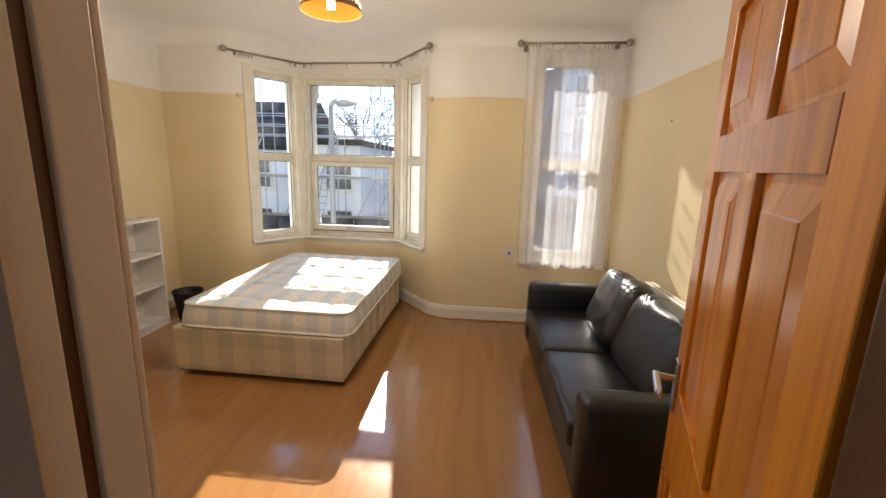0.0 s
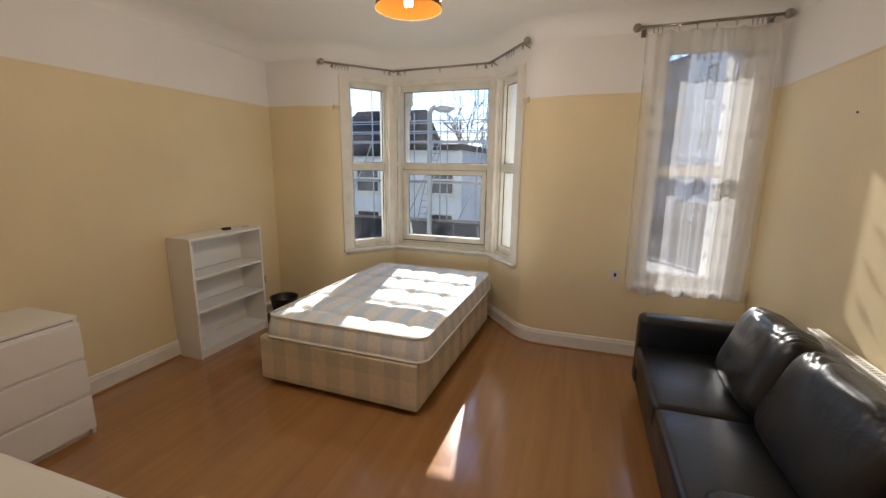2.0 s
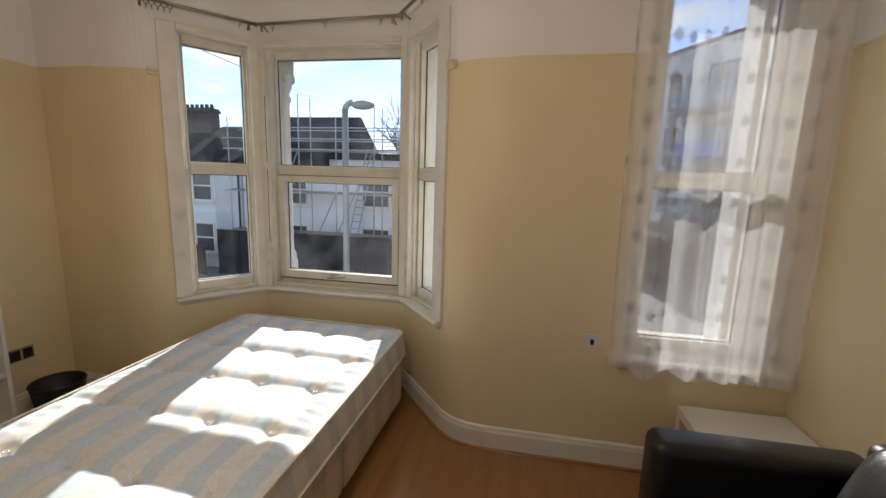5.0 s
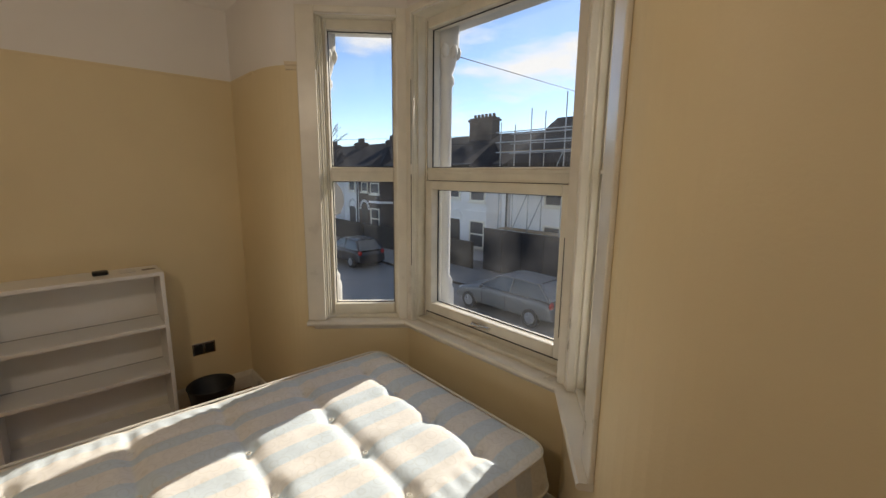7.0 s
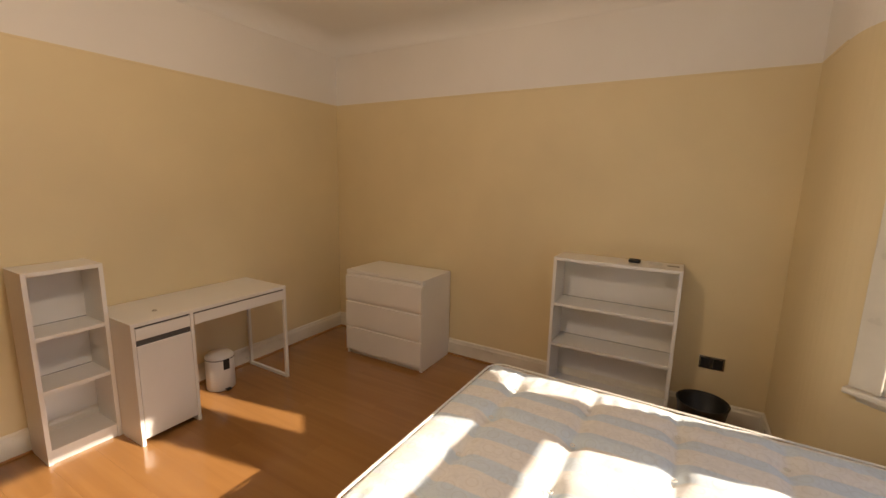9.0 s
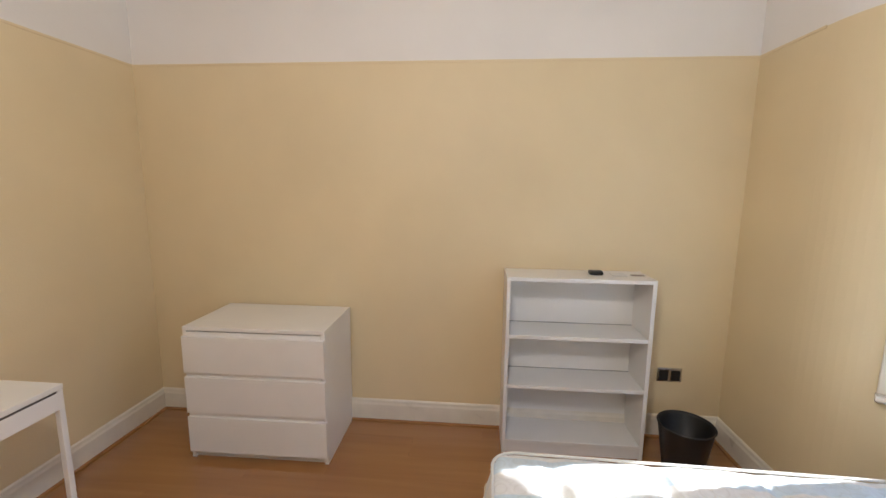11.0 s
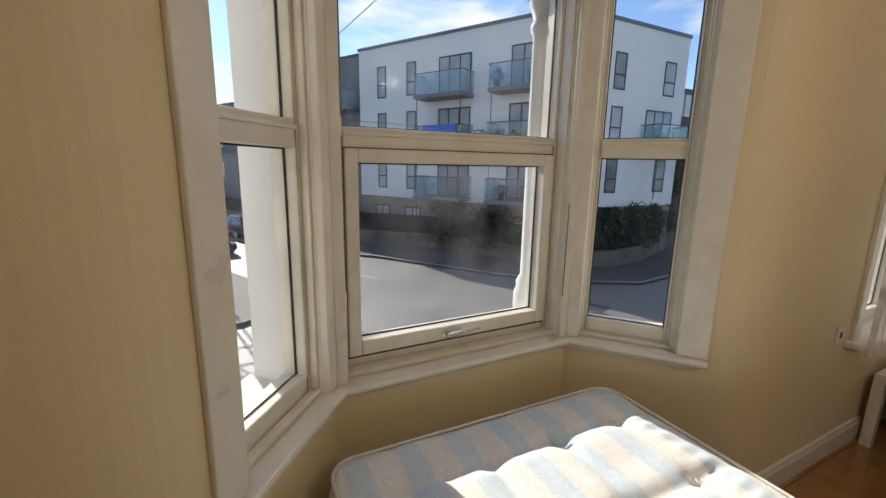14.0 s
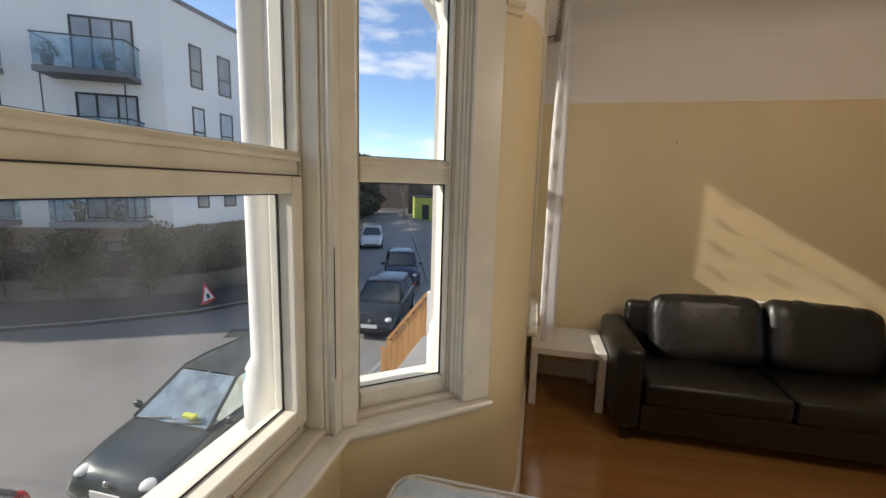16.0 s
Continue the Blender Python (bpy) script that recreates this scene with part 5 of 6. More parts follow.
pb = thing("pedal_bin", pose(-1.345, 0.955, 0, 0, 0, 175), "small white pedal bin with black latch under the desk", "pedal bin")
part("body", lathe(bmesh.new(), [(0.094, 0.0), (0.098, 0.006), (0.098, 0.235), (0.094, 0.24)], 32), M_PLASTICW, pb, "", True)
part("lid", lathe(bmesh.new(), [(0.099, 0.241), (0.099, 0.25), (0.08, 0.272), (0.04, 0.284), (0.002, 0.287)], 32), M_PLASTICW, pb, "", True)
part("latch", boxed(-0.022, 0.022, -0.104, -0.094, 0.165, 0.245, 0.004), M_BLACK, pb, "black latch tab")
part("band", lathe(bmesh.new(), [(0.0995, 0.236), (0.0995, 0.241)], 32, False), M_BLACK, pb, "thin black band")
part("pedal", boxed(-0.02, 0.02, -0.125, -0.09, 0.010, 0.018, 0.003), M_BLACK, pb, "black pedal")

so = thing("double_socket", pose(XL, 4.122, 0.414), "dark chrome double wall socket", "wall socket")
part("plate", boxed(0, 0.010, -0.074, 0.074, -0.044, 0.044, 0.003), M_CHROME, so)
for y in (-0.036, 0.036):
    bm = bmesh.new()
    box(bm, 0.010, 0.012, y - 0.027, y + 0.027, -0.036, 0.03, 0.001)
    part("insert", bm, M_BLACK, so, "black socket insert")
s2 = thing("single_socket", pose(0.79, YW, 0.752), "small metal wall outlet plate", "wall socket")
part("plate", boxed(-0.04, 0.04, -0.008, 0, -0.043, 0.043, 0.002), M_PLASTICW, s2)
part("insert", boxed(-0.008, 0.012, -0.011, -0.008, -0.018, 0.014, 0.001), M_BLACK, s2, "black socket hole")

tagged(part("black_gadget", boxed(-2.715, -2.66, 3.565, 3.64, 1.06, 1.083, 0.008, 3), M_BLACK), "small black plastic gadget on the bookcase", "gadget")
tagged(part("paper_scrap", boxed(-2.74, -2.65, 3.69, 3.77, 1.06, 1.0635, 0.001), M_PAPER), "crumpled white paper scrap on the bookcase", "paper")
tagged(part("key_card", boxed(-2.70, -2.67, 3.80, 3.87, 1.06, 1.064, 0.001), M_STEEL), "thin grey metal strip on the bookcase", "card")
bm = wire(bmesh.new(), [(-1.92, 4.72, 0.02), (-1.90, 4.80, 0.12), (-1.91, 4.83, 0.22), (-1.88, 4.83, 0.27), (-1.85, 4.80, 0.16), (-1.82, 4.76, 0.012), (-1.86, 4.60, 0.010), (-1.95, 4.45, 0.010)], 0.003, 6)
tagged(part("loose_cable", bm, M_PLASTICW), "thin white cable looped beside the bed", "cable")
tagged(part("wall_nail", ball(bmesh.new(), (XR - 0.003, 3.42, 1.98), 0.006, 8, 6), M_BLACK), "small dark nail in the cream wall", "nail")


# ---- outdoors ----
ZG = -3.3
tagged(part("ground", boxed(-600, 600, -200, 900, ZG - 0.1, ZG), M_ASPHALT), "grey asphalt ground and roads", "ground", "", "structure")


def pavement(name, kerb, back, label, mat=None):
    """A raised pavement between a kerb line and a back line, with a kerb course."""
    bm = prism(bmesh.new(), [(p[0], p[1]) for p in kerb] + [(p[0], p[1]) for p in reversed(back)], ZG, ZG + 0.11)
    bmesh.ops.recalc_face_normals(bm, faces=bm.faces)
    structure(name, bm, mat or M_PAVE, label, "pavement")
    bm = sweep(bmesh.new(), kerb, [(0.0, ZG), (0.0, ZG + 0.125), (0.14, ZG + 0.125), (0.14, ZG)])
    structure(name + "_kerb", bm, M_KERB, "grey granite kerb", "kerb")


KA = [(90, 41.5), (24, 17.8), (17, 15.3), (13.5, 14.9), (10.6, 16.5), (8.6, 18.7), (4.8, 24.4), (0.2, 28.9), (-13, 52)]
KL = [(-16.5, 52), (-5.0, 30.0), (-0.25, 19.6), (-0.5, 17.9), (-1.8, 16.9), (-3.8, 16.5), (-90, 16.5)]
KN = [(90, 35.0), (22, 11.0), (18, 9.6), (14, 8.6), (10, 8.3), (6, 8.5), (3, 8.7), (-90, 8.7)]
pavement("pavement_1", list(reversed(KA)), [(-8, 56), (3.0, 31), (8.4, 25.5), (11.6, 20.0), (12.9, 18.3), (14.8, 17.5), (17.0, 17.7), (22.8, 20.0), (88, 44.0)], "dark pavement round the corner by the apartments", M_FOOTWAY)
pavement("pavement_2", list(reversed(KL)), [(-90, 19.0), (-5.2, 19.0), (-3.6, 20.5), (-8.5, 31.5), (-20, 53)], "pavement in front of the white terrace")
pavement("pavement_3", KN, [(92, 33.0), (22, 8.8), (18, 7.4), (14, 6.6), (-90, 6.6)], "pavement in front of the house")
for k in range(7):
    x = -30 + k * 9
    if not -3 < x < 9:
        structure("road_line_%d" % (k + 1), boxed(x, x + 3.0, 12.4, 12.5, ZG, ZG + 0.004), M_LINE, "worn white dashed road line", "road marking")
for k, (px, py, r) in enumerate(((3.0, 21.5, 118), (0.4, 26.5, 118))):
    bm = boxed(-1.2, 1.2, -0.06, 0.06, 0, 0.004)
    ob = structure("road_dash_%d" % (k + 1), bm, M_LINE, "worn white dashed road line", "road marking")
    ob.matrix_world = pose(px, py, ZG, 0, 0, r)
g = bmesh.new()
for k in range(8):
    box(g, -0.4, 0.4, -0.38 + k * 0.1, -0.33 + k * 0.1, 0, 0.012)
ob = tagged(part("drain_grate", g, M_FRAMEDK), "dark iron drain cover in the road", "drain cover")
ob.matrix_world = pose(9.4, 13.6, ZG, 0, 0, 20)


# ---- cars ----
def car(m, paint, label, length=4.2, width=1.75, height=1.46, glass=None):
    """A hatchback: x forwards, ground at z 0."""
    c = thing("car", m, label, "car", "parked cars")
    L, W, H = length, width / 2, height
    prof = [(-L / 2, 0.42, 0.90), (-L / 2 + 0.05, 0.86, 0.94), (-L / 2 + 0.35, 0.98, 0.97), (-0.30, 0.98, 1.0), (0.60, 0.97, 1.0), (0.95, 0.93, 1.0), (L / 2 - 0.5, 0.82, 0.96), (L / 2 - 0.12, 0.68, 0.90), (L / 2, 0.48, 0.84)]
    bm = bmesh.new()
    rows = []
    for x, zt, wf in prof:
        w = W * wf
        zb = 0.20 if abs(x) < L / 2 - 0.1 else 0.26
        rows.append([bm.verts.new((x, y, z)) for y, z in ((-w * 0.94, zb), (-w, zb + 0.14), (-w, zt - 0.12), (-w * 0.93, zt - 0.02), (-w * 0.5, zt + 0.012), (w * 0.5, zt + 0.012), (w * 0.93, zt - 0.02), (w, zt - 0.12), (w, zb + 0.14), (w * 0.94, zb))])
    for a, b in zip(rows, rows[1:]):
        for i in range(10):
            bm.faces.new((a[i], a[(i + 1) % 10], b[(i + 1) % 10], b[i]))
    ends = [bm.faces.new(rows[0]), bm.faces.new(list(reversed(rows[-1])))]
    crease = bm.edges.layers.float.new("crease_edge")
    for f in ends:
        for ed in f.edges:
            ed[crease] = 0.75
    bmesh.ops.recalc_face_normals(bm, faces=bm.faces)
    body = part("body", bm, paint, c, "", True)
    soft = body.modifiers.new("rounding", "SUBSURF")
    soft.levels = soft.render_levels = 2
    # cabin: roof in paint, glass round it
    bs = [(-L / 2 + 0.12, 0.95), (0.98, 0.93)]
    tp = [(-L / 2 + 0.62, H - 0.03), (-0.55, H), (0.12, H - 0.04)]
    bm = bmesh.new()
    lo = [(bs[0][0], bs[0][1], 0.86), (-0.5, 0.965, 0.90), (0.3, 0.965, 0.90), (bs[1][0], bs[1][1], 0.84)]
    hi = [(tp[0][0], tp[0][1], 0.68), (tp[1][0], tp[1][1], 0.72), (0.0, H - 0.015, 0.71), (tp[2][0], tp[2][1], 0.68)]
    for sg in (-1, 1):
        a = [bm.verts.new((x, sg * W * w, z)) for x, z, w in lo]
        b = [bm.verts.new((x, sg * W * w, z)) for x, z, w in hi]
        for i in range(3):
            bm.faces.new((a[i], a[i + 1], b[i + 1], b[i]))
    f = [bm.verts.new((lo[k][0], s * W * lo[k][2], lo[k][1])) for k in (0, 3) for s in (-1, 1)]
    h = [bm.verts.new((hi[k][0], s * W * hi[k][2], hi[k][1])) for k in (0, 3) for s in (-1, 1)]
    bm.faces.new((f[0], f[1], h[1], h[0]))
    bm.faces.new((f[2], f[3], h[3], h[2]))
    bmesh.ops.recalc_face_normals(bm, faces=bm.faces)
    part("glass", bm, glass or M_CARGLASSDARK, c, "car windows, with sky reflections painted into the pale ones")
    bm = bmesh.new()
    r1 = [[bm.verts.new((x, s * W * w, z + d)) for s, d in ((-1.01, 0.0), (-0.7, 0.03), (0.7, 0.03), (1.01, 0.0))] for x, z, w in hi]
    for a, b in zip(r1, r1[1:]):
        for i in range(3):
            bm.faces.new((a[i], a[i + 1], b[i + 1], b[i]))
    part("roof", bm, paint, c, "", True)
    for sg in (-1, 1):
        bm = bmesh.new()
        for (x0, z0, w0), (x1, z1, w1), r in ((lo[0], hi[0], 0.045), (lo[3], hi[3], 0.03), (lo[1], hi[1], 0.03), (hi[0], hi[1], 0.025), (hi[1], hi[2], 0.025), (hi[2], hi[3], 0.025)):
            tube(bm, (x0, sg * W * w0, z0), (x1, sg * W * w1, z1), r, 6)
        part("pillars", bm, paint, c)
    for x in (-L / 2 + 0.78, L / 2 - 0.82):
        for sg in (-1, 1):
            t = bmesh.new()
            tube(t, (x, sg * (W - 0.20), 0.31), (x, sg * (W + 0.012), 0.31), 0.31, 22)
            wh = part("tyre", t, M_TYRE, c)
            t = bmesh.new()
            tube(t, (x, sg * (W - 0.05), 0.31), (x, sg * (W + 0.018), 0.31), 0.20, 16)
            for k in range(5):
                a = k * math.pi * 0.4
                tube(t, (x, sg * (W + 0.02), 0.31), (x + 0.19 * math.cos(a), sg * (W + 0.02), 0.31 + 0.19 * math.sin(a)), 0.02, 5)
            part("rim", t, M_ALLOY, wh, "alloy rim")
    for sg in (-1, 1):
        part("headlight", ball(bmesh.new(), (L / 2 - 0.25, sg * W * 0.66, 0.63), 0.15, 12, 8, (1.35, 0.9, 0.5)), M_LENS, c, "clear headlight", True)
        part("tail_light", ball(bmesh.new(), (-L / 2 + 0.08, sg * W * 0.80, 0.84), 0.12, 10, 8, (0.6, 1.0, 1.1)), M_TAIL, c, "red tail light", True)
        part("mirror", ball(bmesh.new(), (0.72, sg * (W + 0.07), 0.98), 0.09, 10, 8, (0.6, 1.1, 0.8)), paint, c, "", True)
    part("number_plate", boxed(L / 2 - 0.012, L / 2 + 0.012, -0.26, 0.26, 0.40, 0.51, 0.003), M_PLATE, c, "pale number plate")
    bm = bmesh.new()
    for y0, y1 in ((-W * 0.62, -W * 0.02), (W * 0.06, W * 0.66)):
        wire(bm, [(1.0, y0, 0.955), (0.965, (y0 + y1) / 2, 0.978), (0.93, y1, 1.0)], 0.012, 5)
    part("wiper", bm, M_BLACK, c, "black windscreen wipers")
    for sg in (-1, 1):
        bm = bmesh.new()
        for x in (-0.35, 0.72):
            box(bm, x - 0.006, x + 0.006, sg * W - 0.004, sg * W + 0.004, 0.34, 0.84)
        part("door_seam", bm, M_BLACK, c, "dark door gaps")
        part("door_handle", boxed(-0.20, -0.02, sg * W - 0.02, sg * W + 0.022, 0.76, 0.79, 0.008), paint, c)
    part("badge", ball(bmesh.new(), (L / 2 - 0.03, 0, 0.63), 0.05, 10, 6, (0.5, 1, 1)), M_ALLOY, c, "round chrome badge", True)
    part("bumper_grille", boxed(L / 2 - 0.06, L / 2 + 0.006, -0.5, 0.5, 0.28, 0.38, 0.01), M_BLACK, c, "black lower grille")
    return c


car(pose(4.42, 10.1, ZG, 0, 0, 180), M_CARGREEN, "dark grey hatchback parked at the kerb outside", glass=M_CARGLASSREFL)
tagged(part("parking_ticket", boxed(3.46, 3.56, 9.66, 9.90, ZG + 1.035, ZG + 1.09, 0.01), M_YELLOW), "yellow parking ticket under the windscreen wiper", "ticket")
car(pose(-0.35, 9.85, ZG, 0, 0, 180), M_CARSILV, "silver grey car parked in front of another car")
car(pose(-8.7, 15.35, ZG, 0, 0, 180), M_CARSILV, "silver car parked across the street", 4.4)
car(pose(-20.2, 15.4, ZG, 0, 0, 180), M_CARRED, "black car parked across the street")
car(pose(-26.5, 9.7, ZG, 0, 0, 180), M_CARDARK, "dark car parked further along the street")
car(pose(-33.0, 15.4, ZG, 0, 0, 180), M_CARBLUE, "navy car parked further along the street")
car(pose(29.6, 17.4, ZG, 0, 0, 200), M_CARWHITE, "white saloon car standing on the street", 4.6)
car(pose(18.6, 11.2, ZG, 0, 0, 200), M_CARBLUE, "navy car parked along the street")
car(pose(12.2, 9.7, ZG, 0, 0, 188), M_CARDARK, "dark car parked along the street", 4.4)
car(pose(-3.3, 29.5, ZG, 0, 0, 296), M_CARBLUE, "navy car parked in the side street")
car(pose(-6.4, 35.5, ZG, 0, 0, 296), M_CARDARK, "dark car parked in the side street")
car(pose(-1.5, 34.5, ZG, 0, 0, 116), M_CARDARK, "dark car parked on the far side of the side street")


# ---- apartment block ----
def flat_window(parent, x, z, w, h, y=0.0, bars=1):
    """A dark framed window set in a wall whose outer face is y (outwards is negative y)."""
    fr = frame_ring(bmesh.new(), x, x + w, z, z + h, 0.085, y - 0.03, y + 0.08, 0)
    for k in range(bars):
        xx = x + (k + 1) * w / (bars + 1)
        box(fr, xx - 0.045, xx + 0.045, y - 0.025, y + 0.06, z + 0.085, z + h - 0.085)
    if bars == 0:
        box(fr, x + 0.085, x + w - 0.085, y - 0.025, y + 0.06, z + h * 0.38, z + h * 0.38 + 0.085)
    win = part("window", fr, M_FRAMEDK, parent, "anthracite framed window")
    part("pane", boxed(x + 0.05, x + w - 0.05, y - 0.018, y + 0.02, z + 0.05, z + h - 0.05), M_APTGLASS, win, "grey reflecting glass")
    return win


def balcony(parent, x0, x1, z, y=0.0):
    b = part("balcony", boxed(x0, x1, y - 1.25, y, z - 0.22, z, 0.01), M_GREYCLAD, parent, "grey balcony slab with glass front")
    for xa, xb, ya, yb in ((x0 + 0.03, x1 - 0.03, y - 1.22, y - 1.20), (x0 + 0.02, x0 + 0.04, y - 1.2, y), (x1 - 0.04, x1 - 0.02, y - 1.2, y)):
        part("balustrade", boxed(xa, xb, ya, yb, z + 0.05, z + 1.08), M_BALGLASS, b, "greenish glass balustrade")
    r = bmesh.new()
    for a, c in (((x0, y - 1.21, z + 1.1), (x1, y - 1.21, z + 1.1)), ((x0, y, z + 1.1), (x0, y - 1.21, z + 1.1)), ((x1, y, z + 1.1), (x1, y - 1.21, z + 1.1)), ((x0 + 0.15, y - 1.1, z - 2.8), (x0 + 0.15, y - 1.1, z - 0.2)), ((x1 - 0.15, y - 1.1, z - 2.8), (x1 - 0.15, y - 1.1, z - 0.2))):
        tube(r, a, c, 0.025, 6)
    part("handrail", r, M_FRAMEDK, b, "dark steel handrail and posts")


def leaves(bm, c, r, n, rng, size=0.11):
    for _ in range(n):
        d = Vector((rng.gauss(0, 1), rng.gauss(0, 1), rng.gauss(0, 1))).normalized() * (r * rng.random() ** 0.4)
        p = Vector(c) + Vector((d.x, d.y, d.z * 0.8))
        a, b = Vector((rng.uniform(-1, 1), rng.uniform(-1, 1), rng.uniform(-1, 1))).normalized(), Vector((rng.uniform(-1, 1), rng.uniform(-1, 1), rng.uniform(-1, 1))).normalized()
        s = size * rng.uniform(0.6, 1.4)
        vs = [bm.verts.new(p + q) for q in (-a * s, b * s * 0.5, a * s, -b * s * 0.5)]
        bm.faces.new(vs)


PL, PC = Vector((6.3, 31.9)), Vector((12.8, 19.4))
u = (PC - PL).normalized()
MA = Matrix(((u.x, -u.y, 0, PL.x), (u.y, u.x, 0, PL.y), (0, 0, 1, 0), (0, 0, 0, 1)))
apt = thing("apartment_building", MA, "white rendered four storey apartment block with glass balconies", "apartment building")
LA = (PC - PL).length
inv = MA.inverted()
c2, c3 = inv @ Vector((21.6, 19.5, 0)), inv @ Vector((27.0, 33.0, 0))
foot = [(0, 0), (LA, 0), (c2.x, c2.y), (c3.x, c3.y), (3, 16), (0, 14)]
for nm, z0, z1, mtl, grow in (("wall", -0.45, 8.75, M_APT, 0.0), ("ground_storey", ZG, -0.45, M_TANBRICK, -0.04), ("roof_edge", 8.75, 8.92, M_GREYCLAD, 0.06)):
    bm = prism(bmesh.new(), [tuple(p) for p in offset_path(foot, -grow, True)], z0, z1)
    bmesh.ops.recalc_face_normals(bm, faces=bm.faces)
    part(nm, bm, mtl, apt)
for zt in (7.62, 4.82, 2.02):
    for x, w in ((1.64, 0.74), (4.06, 0.74)):
        flat_window(apt, x, zt - 1.9, w, 1.9, 0, 0)
    for x0, x1, w0, w1 in ((5.6, 8.85, 6.48, 8.66), (10.4, 13.3, 11.03, 13.14)):
        flat_window(apt, w0, zt - 2.12, w1 - w0, 2.12, 0, 2)
        balcony(apt, x0, x1, zt - 2.15)
sheet = bmesh.new()
cells = [[sheet.verts.new((6.15 + 0.3 * i, -1.27 - 0.02 * math.sin(2.1 * i) - 0.015 * (j % 2), 3.78 - 0.3 * j + 0.03 * math.sin(1.3 * i))) for i in range(9)] for j in range(4)]
for j in range(3):
    for i in range(8):
        sheet.faces.new((cells[j][i], cells[j + 1][i], cells[j + 1][i + 1], cells[j][i + 1]))
cloth = part("blue_sheet", sheet, M_BLUESHEET, apt, "blue sheet hung over the balcony rail", True)
cloth.modifiers.new("thickness", "SOLIDIFY").thickness = 0.012
for bx, bz in ((10.7, 5.47), (12.6, 5.47), (10.9, 2.67), (11.9, 2.67), (12.5, -0.13), (11.2, -0.13)):
    pot = lathe(bmesh.new(), [(0.13, 0), (0.19, 0.34), (0.20, 0.38), (0.17, 0.38)], 12)
    leaves(pot, (0, 0, 0.62), 0.34, 70, random.Random(int(bx * 10)), 0.09)
    bmesh.ops.translate(pot, vec=(bx, -0.85, bz), verts=pot.verts)
    part("potted_plant", pot, M_HEDGE, apt, "green plant in a pot on the balcony")
for x in (1.3, 3.9, 6.5, 10.9):
    flat_window(apt, x, -2.4, 1.3, 1.4, 0.04, 1)
part("bicycle", wire(torus(torus(bmesh.new(), (9.75, -0.9, 3.15), 0.32, 0.02, "Y"), (10.35, -0.9, 3.05), 0.30, 0.02, "Y"), [(9.75, -0.9, 3.15), (10.0, -0.9, 3.5), (10.35, -0.9, 3.05)], 0.02), M_BLACK, apt, "black bicycle hung on the balcony")
wing = new("side_facade")
wing.parent = apt
wing.matrix_local = inv @ pose(12.8, 19.405, 0, 0, 0, 0.65)
for zt in (7.35, 4.75, 2.1):
    for x, w in ((1.35, 0.7), (3.0, 0.85)):
        flat_window(wing, x, zt - 1.8, w, 1.8, 0.0, 0)
    if zt == 4.75:
        flat_window(wing, 5.7, zt - 1.9, 2.2, 1.9, 0.0, 2)
        balcony(wing, 5.4, 8.1, zt - 1.95)
    else:
        flat_window(wing, 6.9, zt - 1.8, 0.95, 1.8, 0.0, 0)

# dark wing along the side street, stepping down
for k, (ua, ub, zt, set_) in enumerate(((-8.8, -0.05, 8.75, 0.7), (-13.5, -8.85, 7.2, 0.9), (-36.0, -13.55, 6.9, 1.2))):
    h = thing("grey_block", MA, "dark grey clad block of flats stepping down the side street", "apartment building")
    part("wall", boxed(ua, ub, set_, 12, ZG, zt), M_GREYCLAD, h)
    part("roof_edge", boxed(ua - 0.05, ub + 0.02, set_ - 0.06, 12.1, zt, zt + 0.15), M_FRAMEDK, h)
    n = int((ub - ua) / 3.4)
    for i in range(n):
        for z in (-2.5, 0.1, 2.9, 5.6):
            if z + 1.8 < zt:
                flat_window(h, ua + 1.0 + i * 3.4, z, 1.1, 1.6, set_, 1)
    if k == 0:
        balcony(h, -2.8, -0.6, 5.4, set_)
# dark wing on the right
h = thing("brick_block", pose(21.8, 22.5, 0), "dark brick block with roof terrace beside the apartments", "apartment building")
part("wall", boxed(0, 9, 0, 10, ZG, 7.0), M_DARKBRICK, h)
part("penthouse", boxed(-0.3, 5.5, 1.0, 9, 7.0, 9.0), M_GREYCLAD, h)
for x in (0.6, 3.6, 6.4):
    for z in (-0.2, 2.6, 5.1):
        flat_window(h, x, z, 1.6, 1.6, 0.0, 1)
flat_window(h, 0.4, 7.2, 3.6, 1.5, 1.0, 3)
r = bmesh.new()
for z in (7.5, 7.9, 8.3):
    tube(r, (5.4, 0.2, z), (9.0, 0.2, z), 0.03, 6)
for x in (5.5, 7.2, 8.9):
    tube(r, (x, 0.2, 7.0), (x, 0.2, 8.4), 0.03, 6)
part("terrace_rail", r, M_ALLOY, h, "pale metal terrace railing")

# boundary wall, fence and hedge round the apartments
BWALL = [(88, 44.3), (22.6, 20.3), (17.0, 18.0), (14.9, 17.8), (13.1, 18.6), (11.9, 20.1), (8.7, 25.6), (3.3, 31.2), (-7.5, 56)]
structure("boundary_wall", sweep(bmesh.new(), BWALL, [(-0.15, ZG), (-0.15, ZG + 0.85), (0.15, ZG + 0.85), (0.15, ZG)]), M_STONEWALL, "low weathered stone boundary wall", "wall")
FENCE = offset_path(BWALL, -0.35, False)
structure("railing_backing", sweep(bmesh.new(), [tuple(v) for v in FENCE], [(-0.04, ZG), (-0.04, ZG + 1.9), (0.04, ZG + 1.9), (0.04, ZG)]), M_HOARD, "dark close boarded fence behind the wall", "fence")


